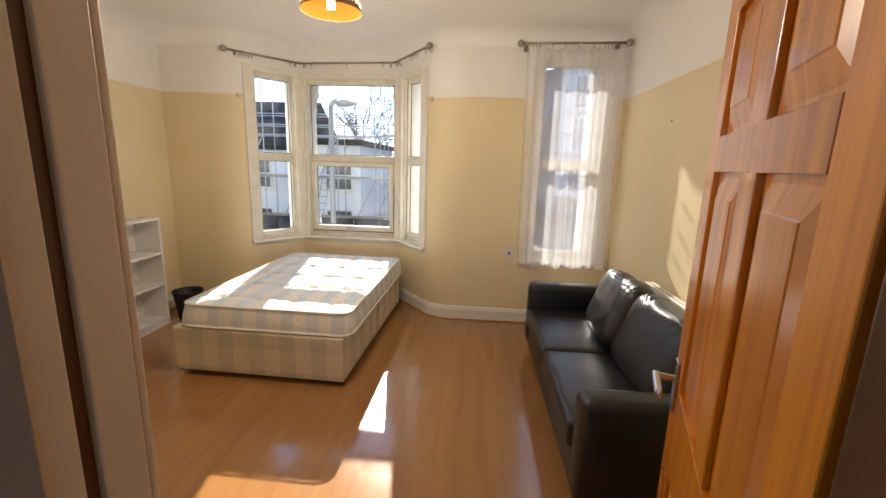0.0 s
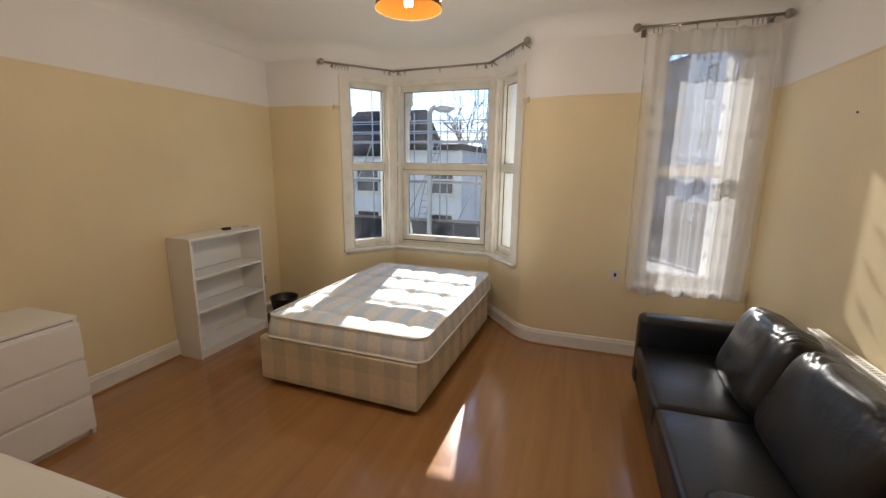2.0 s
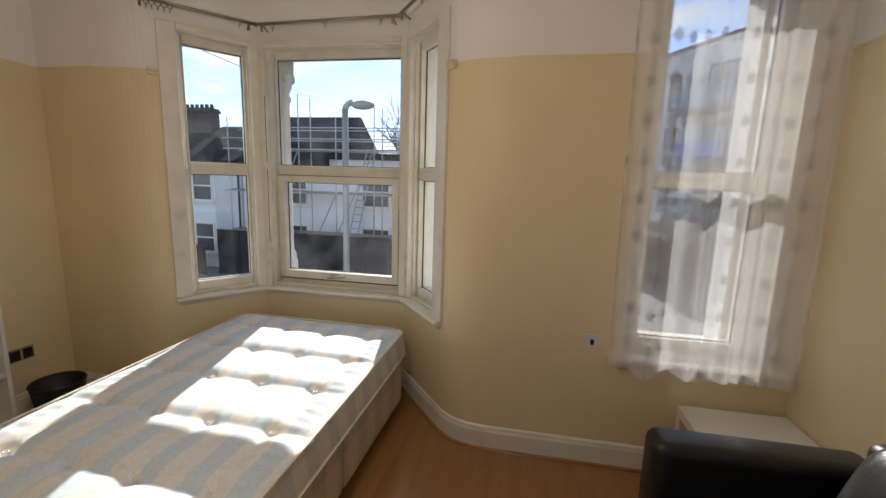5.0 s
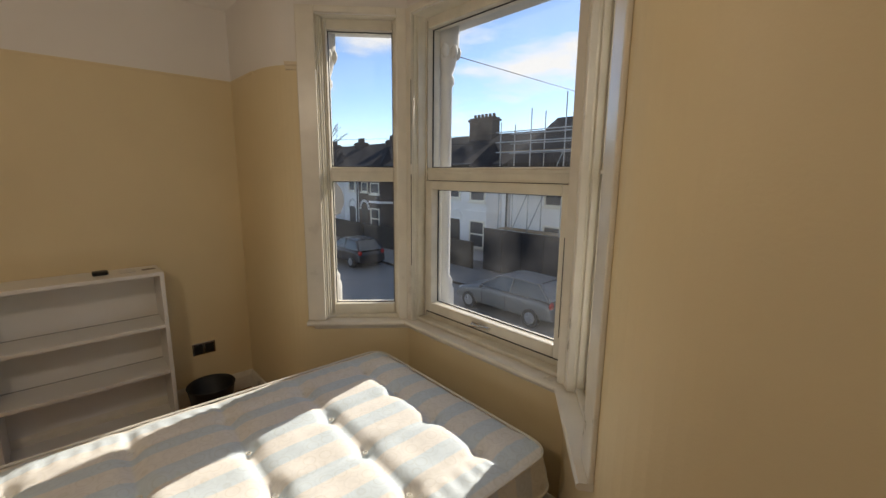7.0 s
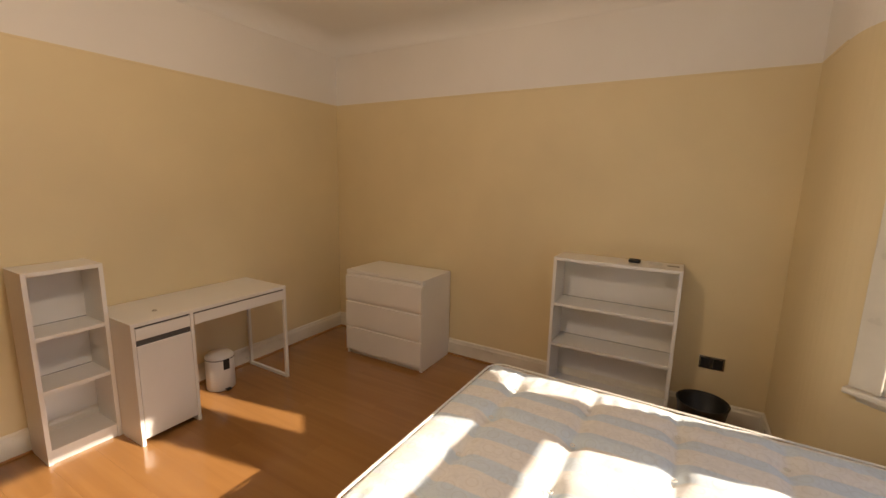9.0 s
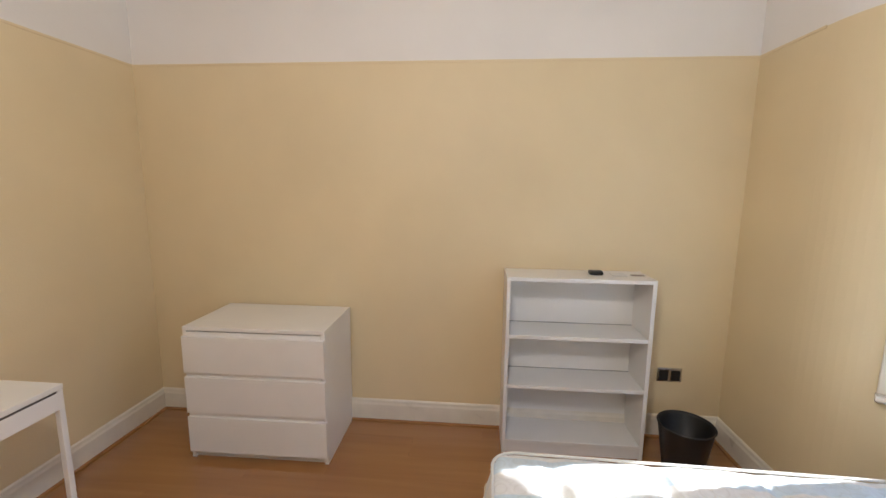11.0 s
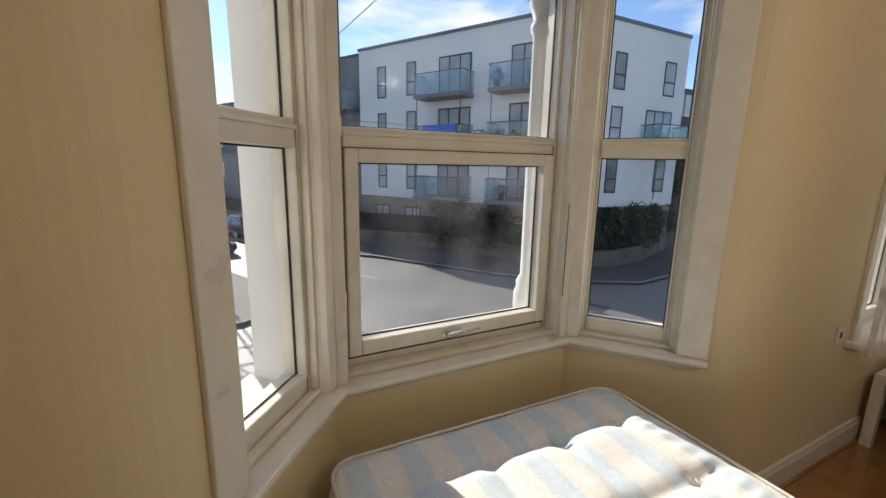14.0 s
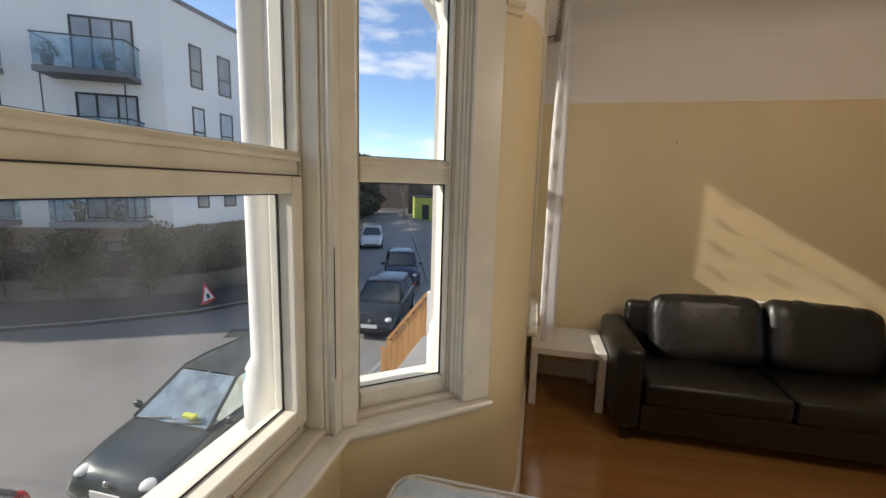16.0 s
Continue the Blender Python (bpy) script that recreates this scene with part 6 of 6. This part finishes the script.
rng = random.Random(11)
for k, (x, y, n) in enumerate(((9.6, 24.6, 12), (11.2, 21.9, 14), (12.6, 19.6, 16), (14.4, 18.5, 16), (16.4, 18.5, 18), (18.4, 19.2, 16), (20.4, 20.0, 14), (22.6, 21.0, 14))):
    bm = bmesh.new()
    for i in range(n):
        leaves(bm, (x + rng.uniform(-1.5, 1.8), y + rng.uniform(-0.2, 0.5), ZG + rng.uniform(0.9, 2.6)), rng.uniform(0.55, 0.95), 330, rng)
    for i in range(4):
        tube(bm, (x - 1 + 0.7 * i, y, ZG), (x - 1 + 0.7 * i, y, ZG + 1.8), 0.03, 5)
    tagged(part("hedge", bm, M_HEDGE), "dark green uneven hedge behind the boundary wall", "hedge", "hedges", "stuff")
for x, y, top in ((27.5, 22.6, 6.6), (31.5, 24.0, 7.4), (35.5, 24.2, 7.8), (39.5, 25.2, 8.2), (43.5, 26.0, 8.0), (48.0, 27.0, 8.6), (54.0, 29.4, 8.8), (62.0, 31.0, 9.2), (74.0, 36.5, 9.6), (66.0, 33.0, 9.4)):
    ev = thing("evergreen_tree", pose(x, y, ZG), "dark evergreen tree beside the street", "tree", "evergreen trees")
    crown = bmesh.new()
    for i in range(18):
        leaves(crown, (rng.uniform(-2.4, 2.4), rng.uniform(-1.2, 1.2), 1.0 + rng.uniform(0, top - 1.4)), rng.uniform(1.0, 1.6), 260, rng, 0.2)
    part("crown", crown, M_HEDGE, ev)
    part("trunk", tube(bmesh.new(), (0, 0, 0), (0, 0, top * 0.7), 0.16, 8, 0.08), M_BARK, ev)

# road works barrier and warning sign, one-way sign
bar = thing("road_barrier", pose(21.9, 17.75, ZG + 0.11, 0, 0, 20), "white and red road works barrier on the pavement", "barrier")
for z in (0.35, 0.85):
    part("rail", boxed(-2.6, 2.6, -0.03, 0.03, z, z + 0.16), M_SIGNWHITE, bar)
for x in (-2.5, 0.0, 2.5):
    part("leg", boxed(x - 0.04, x + 0.04, -0.25, 0.25, 0, 0.06), M_BLACK, bar)
    part("post", boxed(x - 0.03, x + 0.03, -0.035, 0.035, 0.06, 1.05), M_SIGNWHITE, bar)
for x in (-1.8, 0.2, 1.6):
    part("red_stripe", boxed(x - 0.15, x + 0.15, -0.034, -0.031, 0.35, 0.51), M_SIGNRED, bar, "red stripe")
ws = thing("warning_sign", pose(11.4, 16.55, ZG + 0.11, -12, 0, 10), "triangular road works warning sign on the pavement", "road sign")
bm = bmesh.new()
for s, y0, y1 in ((0.46, -0.012, 0.012),):
    prism(bm, [(-s, 0), (s, 0), (0, s * 1.7)], y0, y1)
bmesh.ops.rotate(bm, verts=bm.verts, cent=(0, 0, 0), matrix=Matrix.Rotation(radians(90), 3, "X"))
bmesh.ops.translate(bm, vec=(0, 0, 0.12), verts=bm.verts)
part("red_border", bm, M_SIGNRED, ws, "red triangle border")
bm = prism(bmesh.new(), [(-0.32, 0.09), (0.32, 0.09), (0, 0.62)], -0.016, 0.016)
bmesh.ops.rotate(bm, verts=bm.verts, cent=(0, 0, 0), matrix=Matrix.Rotation(radians(90), 3, "X"))
bmesh.ops.translate(bm, vec=(0, 0, 0.12), verts=bm.verts)
part("face", bm, M_SIGNWHITE, ws, "white triangle face")
part("base", boxed(-0.3, 0.3, -0.2, 0.3, 0, 0.12), M_BLACK, ws)
part("symbol", boxed(-0.07, 0.10, -0.022, -0.017, 0.26, 0.46), M_BLACK, ws, "black symbol")

ow = thing("street_sign", pose(-0.45, 18.8, ZG + 0.11), "blue one way arrow sign on a grey post", "road sign")
part("post", tube(bmesh.new(), (0, 0, 0), (0, 0, 2.9), 0.04, 8), M_LAMPPOST, ow)
part("plate", boxed(-0.26, 0.26, -0.07, -0.05, 2.15, 2.78, 0.004), M_BLUESIGN, ow, "blue rectangular plate")
bm = box(bmesh.new(), -0.04, 0.04, -0.078, -0.071, 2.24, 2.55)
prism_b = [(-0.14, 2.52), (0.14, 2.52), (0.0, 2.70)]
vs = [bm.verts.new((x, -0.078, z)) for x, z in prism_b] + [bm.verts.new((x, -0.071, z)) for x, z in prism_b]
bm.faces.new((vs[0], vs[1], vs[2]))
for i in range(3):
    bm.faces.new((vs[i], vs[i + 3], vs[(i + 1) % 3 + 3], vs[(i + 1) % 3]))
part("arrow", bm, M_SIGNWHITE, ow, "white up arrow")

# street lamp in front of the house
sl = thing("street_lamp", pose(-2.49, 8.58, ZG + 0.11), "grey street lamp post with curved arm", "street lamp")
part("post", tube(tube(bmesh.new(), (0, 0, 0), (0, 0, 1.4), 0.085, 12), (0, 0, 1.4), (0, 0, 5.86), 0.055, 12, 0.050), M_LAMPPOST, sl, "", True)
arc = [(0, 0, 5.84)] + [(0.11 - 0.11 * math.cos(a), 0.02 * math.sin(a), 5.86 + 0.12 * math.sin(a)) for a in [radians(d) for d in range(0, 91, 15)]]
part("arm", wire(bmesh.new(), arc, 0.05, 10), M_LAMPPOST, sl)
part("lantern", ball(bmesh.new(), (0.28, 0.05, 5.945), 0.20, 16, 10, (1.0, 0.55, 0.36)), M_LAMPPOST, sl, "grey lantern head", True)


# ---- white terrace across the street ----
def sash(parent, x, z, w, h, y):
    """A white sash window proud of a wall face at y, outwards negative."""
    fr = frame_ring(bmesh.new(), x, x + w, z, z + h, 0.09, y - 0.06, y + 0.05, 0)
    box(fr, x + 0.09, x + w - 0.09, y - 0.04, y + 0.03, z + h * 0.5 - 0.04, z + h * 0.5 + 0.04)
    box(fr, x - 0.08, x + w + 0.08, y - 0.14, y, z - 0.12, z)
    win = part("window", fr, M_FRAME, parent, "white framed sash window")
    part("pane", boxed(x + 0.08, x + w - 0.08, y - 0.01, y + 0.02, z + 0.08, z + h - 0.08), M_DARKGLASS, win, "dark glass")


def chimney(parent, x, y, z, w=1.7, d=0.7, h=1.5, pots=5, tall=0.35):
    c = part("chimney", box(box(bmesh.new(), x - w / 2, x + w / 2, y - d / 2, y + d / 2, z, z + h, 0), x - w / 2 - 0.08, x + w / 2 + 0.08, y - d / 2 - 0.08, y + d / 2 + 0.08, z + h - 0.25, z + h - 0.1), M_BRICK, parent, "brown brick chimney stack")
    for k in range(pots):
        px = x - w / 2 + 0.2 + k * (w - 0.4) / max(pots - 1, 1)
        part("pot", tube(bmesh.new(), (px, y, z + h), (px, y, z + h + tall), 0.12, 10, 0.10), M_BRICK, c, "clay chimney pot")


def terrace_house(m, w, wallmat, label, bays=True, door_side=1, stack=(1.2, 0.9, 4, 0.35)):
    """Two storeys, front at y 0 facing negative y, from x 0 to w, ground at z 0."""
    h = thing("terraced_house", m, label, "house", "houses across the street")
    ev, rg, dp = 5.75, 7.75, 8.5
    part("wall", boxed(0, w, 0, dp, 0, ev), wallmat, h)
    bm = bmesh.new()
    pr = [(-0.35, ev - 0.12), (dp / 2, rg), (dp + 0.35, ev - 0.12), (dp + 0.35, ev - 0.32), (-0.35, ev - 0.32)]
    lo = [bm.verts.new((0, y, z)) for y, z in pr]
    hi = [bm.verts.new((w, y, z)) for y, z in pr]
    n = len(pr)
    bm.faces.new(lo)
    bm.faces.new(list(reversed(hi)))
    for i in range(n):
        bm.faces.new((lo[i], hi[i], hi[(i + 1) % n], lo[(i + 1) % n]))
    bmesh.ops.recalc_face_normals(bm, faces=bm.faces)
    part("roof", bm, M_SLATE, h, "dark slate roof")
    part("gutter", tube(bmesh.new(), (0, -0.38, ev - 0.2), (w, -0.38, ev - 0.2), 0.07, 8), M_FRAMEDK, h)
    part("downpipe", tube(bmesh.new(), (w - 0.12, -0.08, 0), (w - 0.12, -0.08, ev - 0.2), 0.05, 8), M_FRAMEDK, h)
    chimney(h, 0.0, dp / 2 - 0.6, rg - 0.7, stack[0], 0.75, stack[1], stack[2], stack[3])
    bx0, bx1 = (0.5, 2.9) if door_side > 0 else (w - 2.9, w - 0.5)
    if bays:
        b = part("bay", prism(bmesh.new(), [(bx0, 0.0), (bx0 + 0.5, -0.75), (bx1 - 0.5, -0.75), (bx1, 0.0)], 0, 5.3), wallmat, h)
        for z in (0.75, 3.45):
            sash(h, bx0 + 0.6, z, bx1 - bx0 - 1.2, 1.6, -0.75)
        bmh = bmesh.new()
        g0 = [(bx0 - 0.1, 0.1, 5.3), (bx0 + 0.4, -0.95, 5.3), (bx1 - 0.4, -0.95, 5.3), (bx1 + 0.1, 0.1, 5.3)]
        ap = ((bx0 + bx1) / 2, 0.6, 6.9)
        vv = [bmh.verts.new(p) for p in g0]
        t = bmh.verts.new(ap)
        bmh.faces.new(vv)
        for i in range(4):
            bmh.faces.new((vv[i], vv[(i + 1) % 4], t))
        bmesh.ops.recalc_face_normals(bmh, faces=bmh.faces)
        part("bay_roof", bmh, M_SLATE, h, "pointed slate roof over the bay")
        for z in (2.75, 5.2):
            part("cornice", prism(bmesh.new(), [(bx0 - 0.08, 0.0), (bx0 + 0.46, -0.85), (bx1 - 0.46, -0.85), (bx1 + 0.08, 0.0)], z, z + 0.16), M_RENDER, h)
    else:
        for z in (0.8, 3.5):
            sash(h, bx0 + 0.3, z, 1.5, 1.65, 0.0)
    dx = w - 1.5 if door_side > 0 else 0.5
    part("front_door", boxed(dx, dx + 0.95, -0.03, 0.05, 0.15, 2.2), M_FRAMEDK, h, "dark front door")
    bma = bmesh.new()
    for k in range(9):
        a0 = math.pi * k / 8
        box(bma, dx + 0.475 + 0.62 * math.cos(a0) - 0.09, dx + 0.475 + 0.62 * math.cos(a0) + 0.09, -0.10, 0.02, 2.15 + 0.62 * math.sin(a0) - 0.08, 2.15 + 0.62 * math.sin(a0) + 0.10)
    part("porch_arch", bma, M_RENDER, h, "white porch arch")
    sash(h, dx, 3.5, 0.95, 1.55, 0.0)
    return h


wx = -14.2
for k in range(10):
    w = 5.3
    x0 = wx - (k + 1) * w
    mat = M_BRICK if k in (2, 5, 8) else M_RENDER
    terrace_house(pose(x0, 21.9, ZG), w, mat, ("brown brick" if mat is M_BRICK else "white rendered") + " terraced house with bay windows", True, 1 if k % 2 else -1, {0: (2.1, 1.75, 6, 0.25), 1: (1.3, 1.2, 3, 0.75)}.get(k, (1.2, 0.85, 4, 0.4)))
    fw = structure("front_wall_%d" % (k + 1), boxed(x0 + 0.1, x0 + w - 0.1, 19.0, 19.2, ZG, ZG + 1.5), M_WALLDARK, "low dark garden wall of a terraced house", "wall")

# house under scaffolding
sh = thing("scaffolded_house", pose(-14.1, 21.9, ZG), "white end house under scaffolding", "house")
part("wall", boxed(0, 8.5, 0, 8.5, 0, 5.75), M_RENDER, sh)
bm = bmesh.new()
pr = [(-0.35, 5.62), (4.25, 8.4), (8.85, 5.62), (8.85, 5.42), (-0.35, 5.42)]
lo, hi = [bm.verts.new((-0.02, y, z)) for y, z in pr], [bm.verts.new((4.9, y, z)) for y, z in pr]
bm.faces.new(lo)
bm.faces.new(list(reversed(hi)))
for i in range(5):
    bm.faces.new((lo[i], hi[i], hi[(i + 1) % 5], lo[(i + 1) % 5]))
bmesh.ops.recalc_face_normals(bm, faces=bm.faces)
part("roof", bm, M_SLATE, sh, "dark slate roof")
part("flat_roof", boxed(4.9, 8.7, -0.3, 8.8, 5.75, 6.05, 0.02), M_SLATE, sh, "dark flat roof edge")
for x in (2.2, 6.6):
    sash(sh, x, 3.4, 1.5, 1.6, 0.0)
    sash(sh, x, 0.8, 1.5, 1.6, 0.0)
sc = thing("scaffolding", pose(-13.7, 20.4, ZG), "steel tube scaffolding with boards against the white house", "scaffolding")
bars = []
for i in range(6):
    for y in (0.0, 1.15):
        bars.append(((i * 1.85, y, 0), (i * 1.85, y, 7.6 + 0.5 * (i % 3))))
for z in (2.1, 4.1, 6.1, 6.6, 7.1):
    for y in (0.0, 1.15):
        bars.append(((-0.3, y, z), (9.7, y, z)))
for i in range(3):
    bars.append(((i * 3.7, -0.05, 0.2), (i * 3.7 + 1.85, -0.05, 4.1)))
    bars.append(((i * 3.7 + 1.85, -0.05, 2.1), (i * 3.7 + 3.7, -0.05, 6.1)))
for a, b in bars:
    part("pole", tube(bmesh.new(), a, b, 0.028, 6), M_SCAFF, sc)
for z in (2.13, 4.13, 6.13):
    for y in (0.15, 0.42, 0.69):
        part("board", boxed(-0.2, 9.6, y, y + 0.23, z, z + 0.04), M_BOARDS, sc)
sc2 = thing("scaffolding", pose(-4.7, 23.6, ZG), "tall steel tube scaffold tower at the end of the white house", "scaffolding")
for x, top in ((0.0, 9.1), (0.55, 8.6), (1.3, 7.9)):
    for y in (0.0, 1.1):
        part("pole", tube(bmesh.new(), (x, y, 0), (x, y, top), 0.03, 6), M_SCAFF, sc2)
for z, x1 in ((2.0, 1.6), (3.6, 1.6), (5.4, 1.6), (6.4, 1.6), (7.4, 1.5), (8.2, 0.7)):
    for y in (0.0, 1.1):
        part("pole", tube(bmesh.new(), (-0.3, y, z), (x1, y, z), 0.03, 6), M_SCAFF, sc2)
part("brace", tube(bmesh.new(), (0.0, -0.05, 3.6), (1.3, -0.05, 6.4), 0.028, 6), M_SCAFF, sc2)
part("brace", tube(bmesh.new(), (0.0, -0.05, 6.4), (1.3, -0.05, 7.0), 0.028, 6), M_SCAFF, sc2)
lad = bmesh.new()
for x in (6.2, 6.6):
    tube(lad, (x, -0.1, 2.1), (x + 0.9, -0.05, 6.2), 0.025, 6)
for k in range(12):
    f = k / 12
    tube(lad, (6.2 + 0.9 * f, -0.1, 2.2 + 4.0 * f), (6.6 + 0.9 * f, -0.1, 2.2 + 4.0 * f), 0.018, 5)
part("ladder", lad, M_SCAFF, sc, "metal ladder")
hd = thing("site_hoarding", pose(-13.8, 19.4, ZG + 0.11), "tall dark painted site hoarding", "hoarding")
for k in range(9):
    part("board", boxed(k * 1.22, k * 1.22 + 1.20, 0, 0.04, 0, 2.1, 0.004), M_HOARD, hd)
part("top_rail", boxed(0, 10.96, -0.02, 0.06, 2.1, 2.17), M_HOARD, hd)


# ---- bare trees ----
def bare_tree(x, y, h, seed, label="bare leafless street tree"):
    t = thing("bare_tree", pose(x, y, ZG), label, "tree")
    rg = random.Random(seed)
    trunk, twigs = bmesh.new(), bmesh.new()

    def grow(p, d, l, r, depth):
        q = p + d * l
        tube(trunk if depth < 2 else twigs, p, q, r, 6 if depth < 2 else 4, r * 0.68)
        if depth >= 5:
            return
        for _ in range(3 if depth < 4 else 2):
            nd = (d + Vector((rg.gauss(0, 0.42), rg.gauss(0, 0.42), rg.gauss(0.12, 0.25)))).normalized()
            grow(q - d * l * rg.uniform(0, 0.25), nd, l * rg.uniform(0.62, 0.82), r * 0.62, depth + 1)

    grow(Vector((0, 0, 0)), Vector((0.02, 0.01, 1)).normalized(), h * 0.30, h * 0.014, 0)
    part("trunk", trunk, M_BARK, t)
    part("twigs", twigs, M_BARK, t, "fine bare twigs")


bare_tree(-9.0, 36.0, 12.5, 3)
bare_tree(-10.5, 44.0, 12.5, 8)
bare_tree(-31.5, 18.2, 11.0, 5)
bare_tree(-58.0, 18.2, 9.0, 6)

# ---- far along the right ----
yb = thing("site_cabin", pose(56, 19.0, ZG, 0, 0, 20), "lime yellow site cabin beside the street", "cabin")
part("wall", boxed(0, 6, 0, 2.6, 0, 3.2, 0.03), M_YELLOW, yb)
part("door", boxed(-0.02, 0.02, 0.6, 1.6, 0.1, 2.2), M_FRAMEDK, yb)
part("roof", boxed(-0.1, 6.1, -0.1, 2.7, 3.2, 3.35), M_FRAMEDK, yb)
for k, (x, y, w, d, z, mtl) in enumerate(((46, 33, 14, 9, 2.2, M_APT), (66, 17, 20, 9, 2.8, M_DARKBRICK), (84, -4, 26, 20, 1.6, M_DARKBRICK), (80, 29, 24, 9, 2.9, M_DARKBRICK), (110, 14, 30, 14, 3.4, M_GREYCLAD), (40, -8, 30, 9, 2.4, M_BRICK))):
    fb = thing("far_building", pose(x, y, ZG), "distant low street building", "building", "distant buildings")
    part("wall", boxed(0, w, 0, d, 0, z - ZG), mtl, fb)
    part("roof", boxed(-0.2, w + 0.2, -0.2, d + 0.2, z - ZG, z - ZG + 0.25), M_SLATE, fb)
    for i in range(int(w / 3.5)):
        for zz in (0.9, 3.4):
            flat_window(fb, 1 + i * 3.5, zz, 1.4, 1.5, 0.0, 1)
bare_tree(58, 24, 9, 14, "bare tree far along the street")
bm = bmesh.new()
for a, b, s in (((-40, 17.6, 4.6), (60, 24.0, 4.2), 1.2), ((-40, 17.9, 4.3), (60, 24.3, 3.9), 1.3), ((-8, 5.3, 4.85), (-6, 30, 3.85), 0.05), ((2.2, 5.0, 5.65), (-0.4, 30, 4.4), 0.05)):
    pts = [tuple(x + (y - x) * k / 24 - (s * 4 * (k / 24) * (1 - k / 24) if i == 2 else 0) for i, (x, y) in enumerate(zip(a, b))) for k in range(25)]
    wire(bm, pts, 0.010, 5)
tagged(part("overhead_cables", bm, M_CABLE), "thin dark overhead telephone cables across the street", "cables")

# ---- by the house front ----
ds = thing("satellite_dish", pose(-3.66, 5.47, 1.40, 0, 0, 217), "grey satellite dish on a bracket on the house front", "satellite dish")
bm = lathe(bmesh.new(), [(0.001, 0.0), (0.08, 0.007), (0.17, 0.030), (0.235, 0.062), (0.242, 0.066), (0.235, 0.072), (0.001, 0.012)], 28, False)
bmesh.ops.rotate(bm, verts=bm.verts, cent=(0, 0, 0), matrix=Matrix.Rotation(radians(72), 3, "X"))
part("reflector", bm, M_KERB, ds, "", True)
part("arm", wire(bmesh.new(), [(0, 0.02, -0.22), (0, -0.38, -0.16)], 0.012), M_KERB, ds)
part("receiver", boxed(-0.03, 0.03, -0.46, -0.38, -0.2, -0.13, 0.01), M_KERB, ds)
part("bracket", wire(bmesh.new(), [(0, 0.05, 0), (0.06, 0.46, -0.05), (0.06, 0.95, -0.10)], 0.02), M_KERB, ds)
fe = thing("garden_fence", pose(5.0, 6.2, ZG), "orange brown close boarded garden fence with a sloping top", "fence")
for k in range(8):
    top = 2.95 - 0.135 * k
    part("fence_board", boxed(-0.012, 0.012, k * 0.105, k * 0.105 + 0.101, 0, top, 0.002), M_FENCE, fe)
bm = boxed(-0.03, 0.03, -0.02, 1.12, -0.02, 0.03)
bmesh.ops.rotate(bm, verts=bm.verts, cent=(0, 0, 0), matrix=Matrix.Rotation(math.atan2(-0.135, 0.105), 3, "X"))
bmesh.ops.translate(bm, vec=(0, 0, 3.05), verts=bm.verts)
part("top_rail", bm, M_FENCE, fe)
part("post", boxed(-0.05, 0.05, -0.12, -0.02, 0, 3.1, 0.006), M_BRICKW, fe, "white painted end post")
po = thing("porch_roof", pose(1.7, 4.9, ZG), "white painted flat porch roof on pillars", "porch")
part("slab", boxed(0, 2.0, 0, 1.0, 2.55, 2.8, 0.02), M_KERB, po, "pale grey felted slab")
for x in (0.1, 1.75):
    part("pillar", boxed(x, x + 0.16, 0.8, 0.96, 0, 2.55, 0.01), M_BRICKW, po)


# ---- floor boards ----
fl = bpy.data.objects["floor"]
board_meshes = {}


def board_mesh(w, l):
    key = (round(w, 3), round(l, 3))
    if key not in board_meshes:
        board_meshes[key] = mesh_of("floor_board", box(bmesh.new(), -w / 2, w / 2, -l / 2, l / 2, -0.011, 0, 0), M_LAMINATE)
    return board_meshes[key]


rng = random.Random(5)
x, k = XL - 0.02, 0
while x < XR + 0.02:
    y = 0.40 - (0.43 * k % 1.29)
    x1 = min(x + 0.193, XR + 0.03)
    end = 5.12 if (x > A[0] - 0.05 and x1 < D[0] + 0.15) else YW + 0.08
    while y < end:
        y0, y1 = max(y, 0.42), min(y + 1.29, end)
        if y1 - y0 > 0.05:
            ob = new("floor_board", board_mesh(x1 - x - 0.0003, y1 - y0 - 0.0003))
            ob.location = ((x + x1) / 2, (y0 + y1) / 2, 0.0)
            ob.parent = fl
        y += 1.29
    x, k = x + 0.193, k + 1
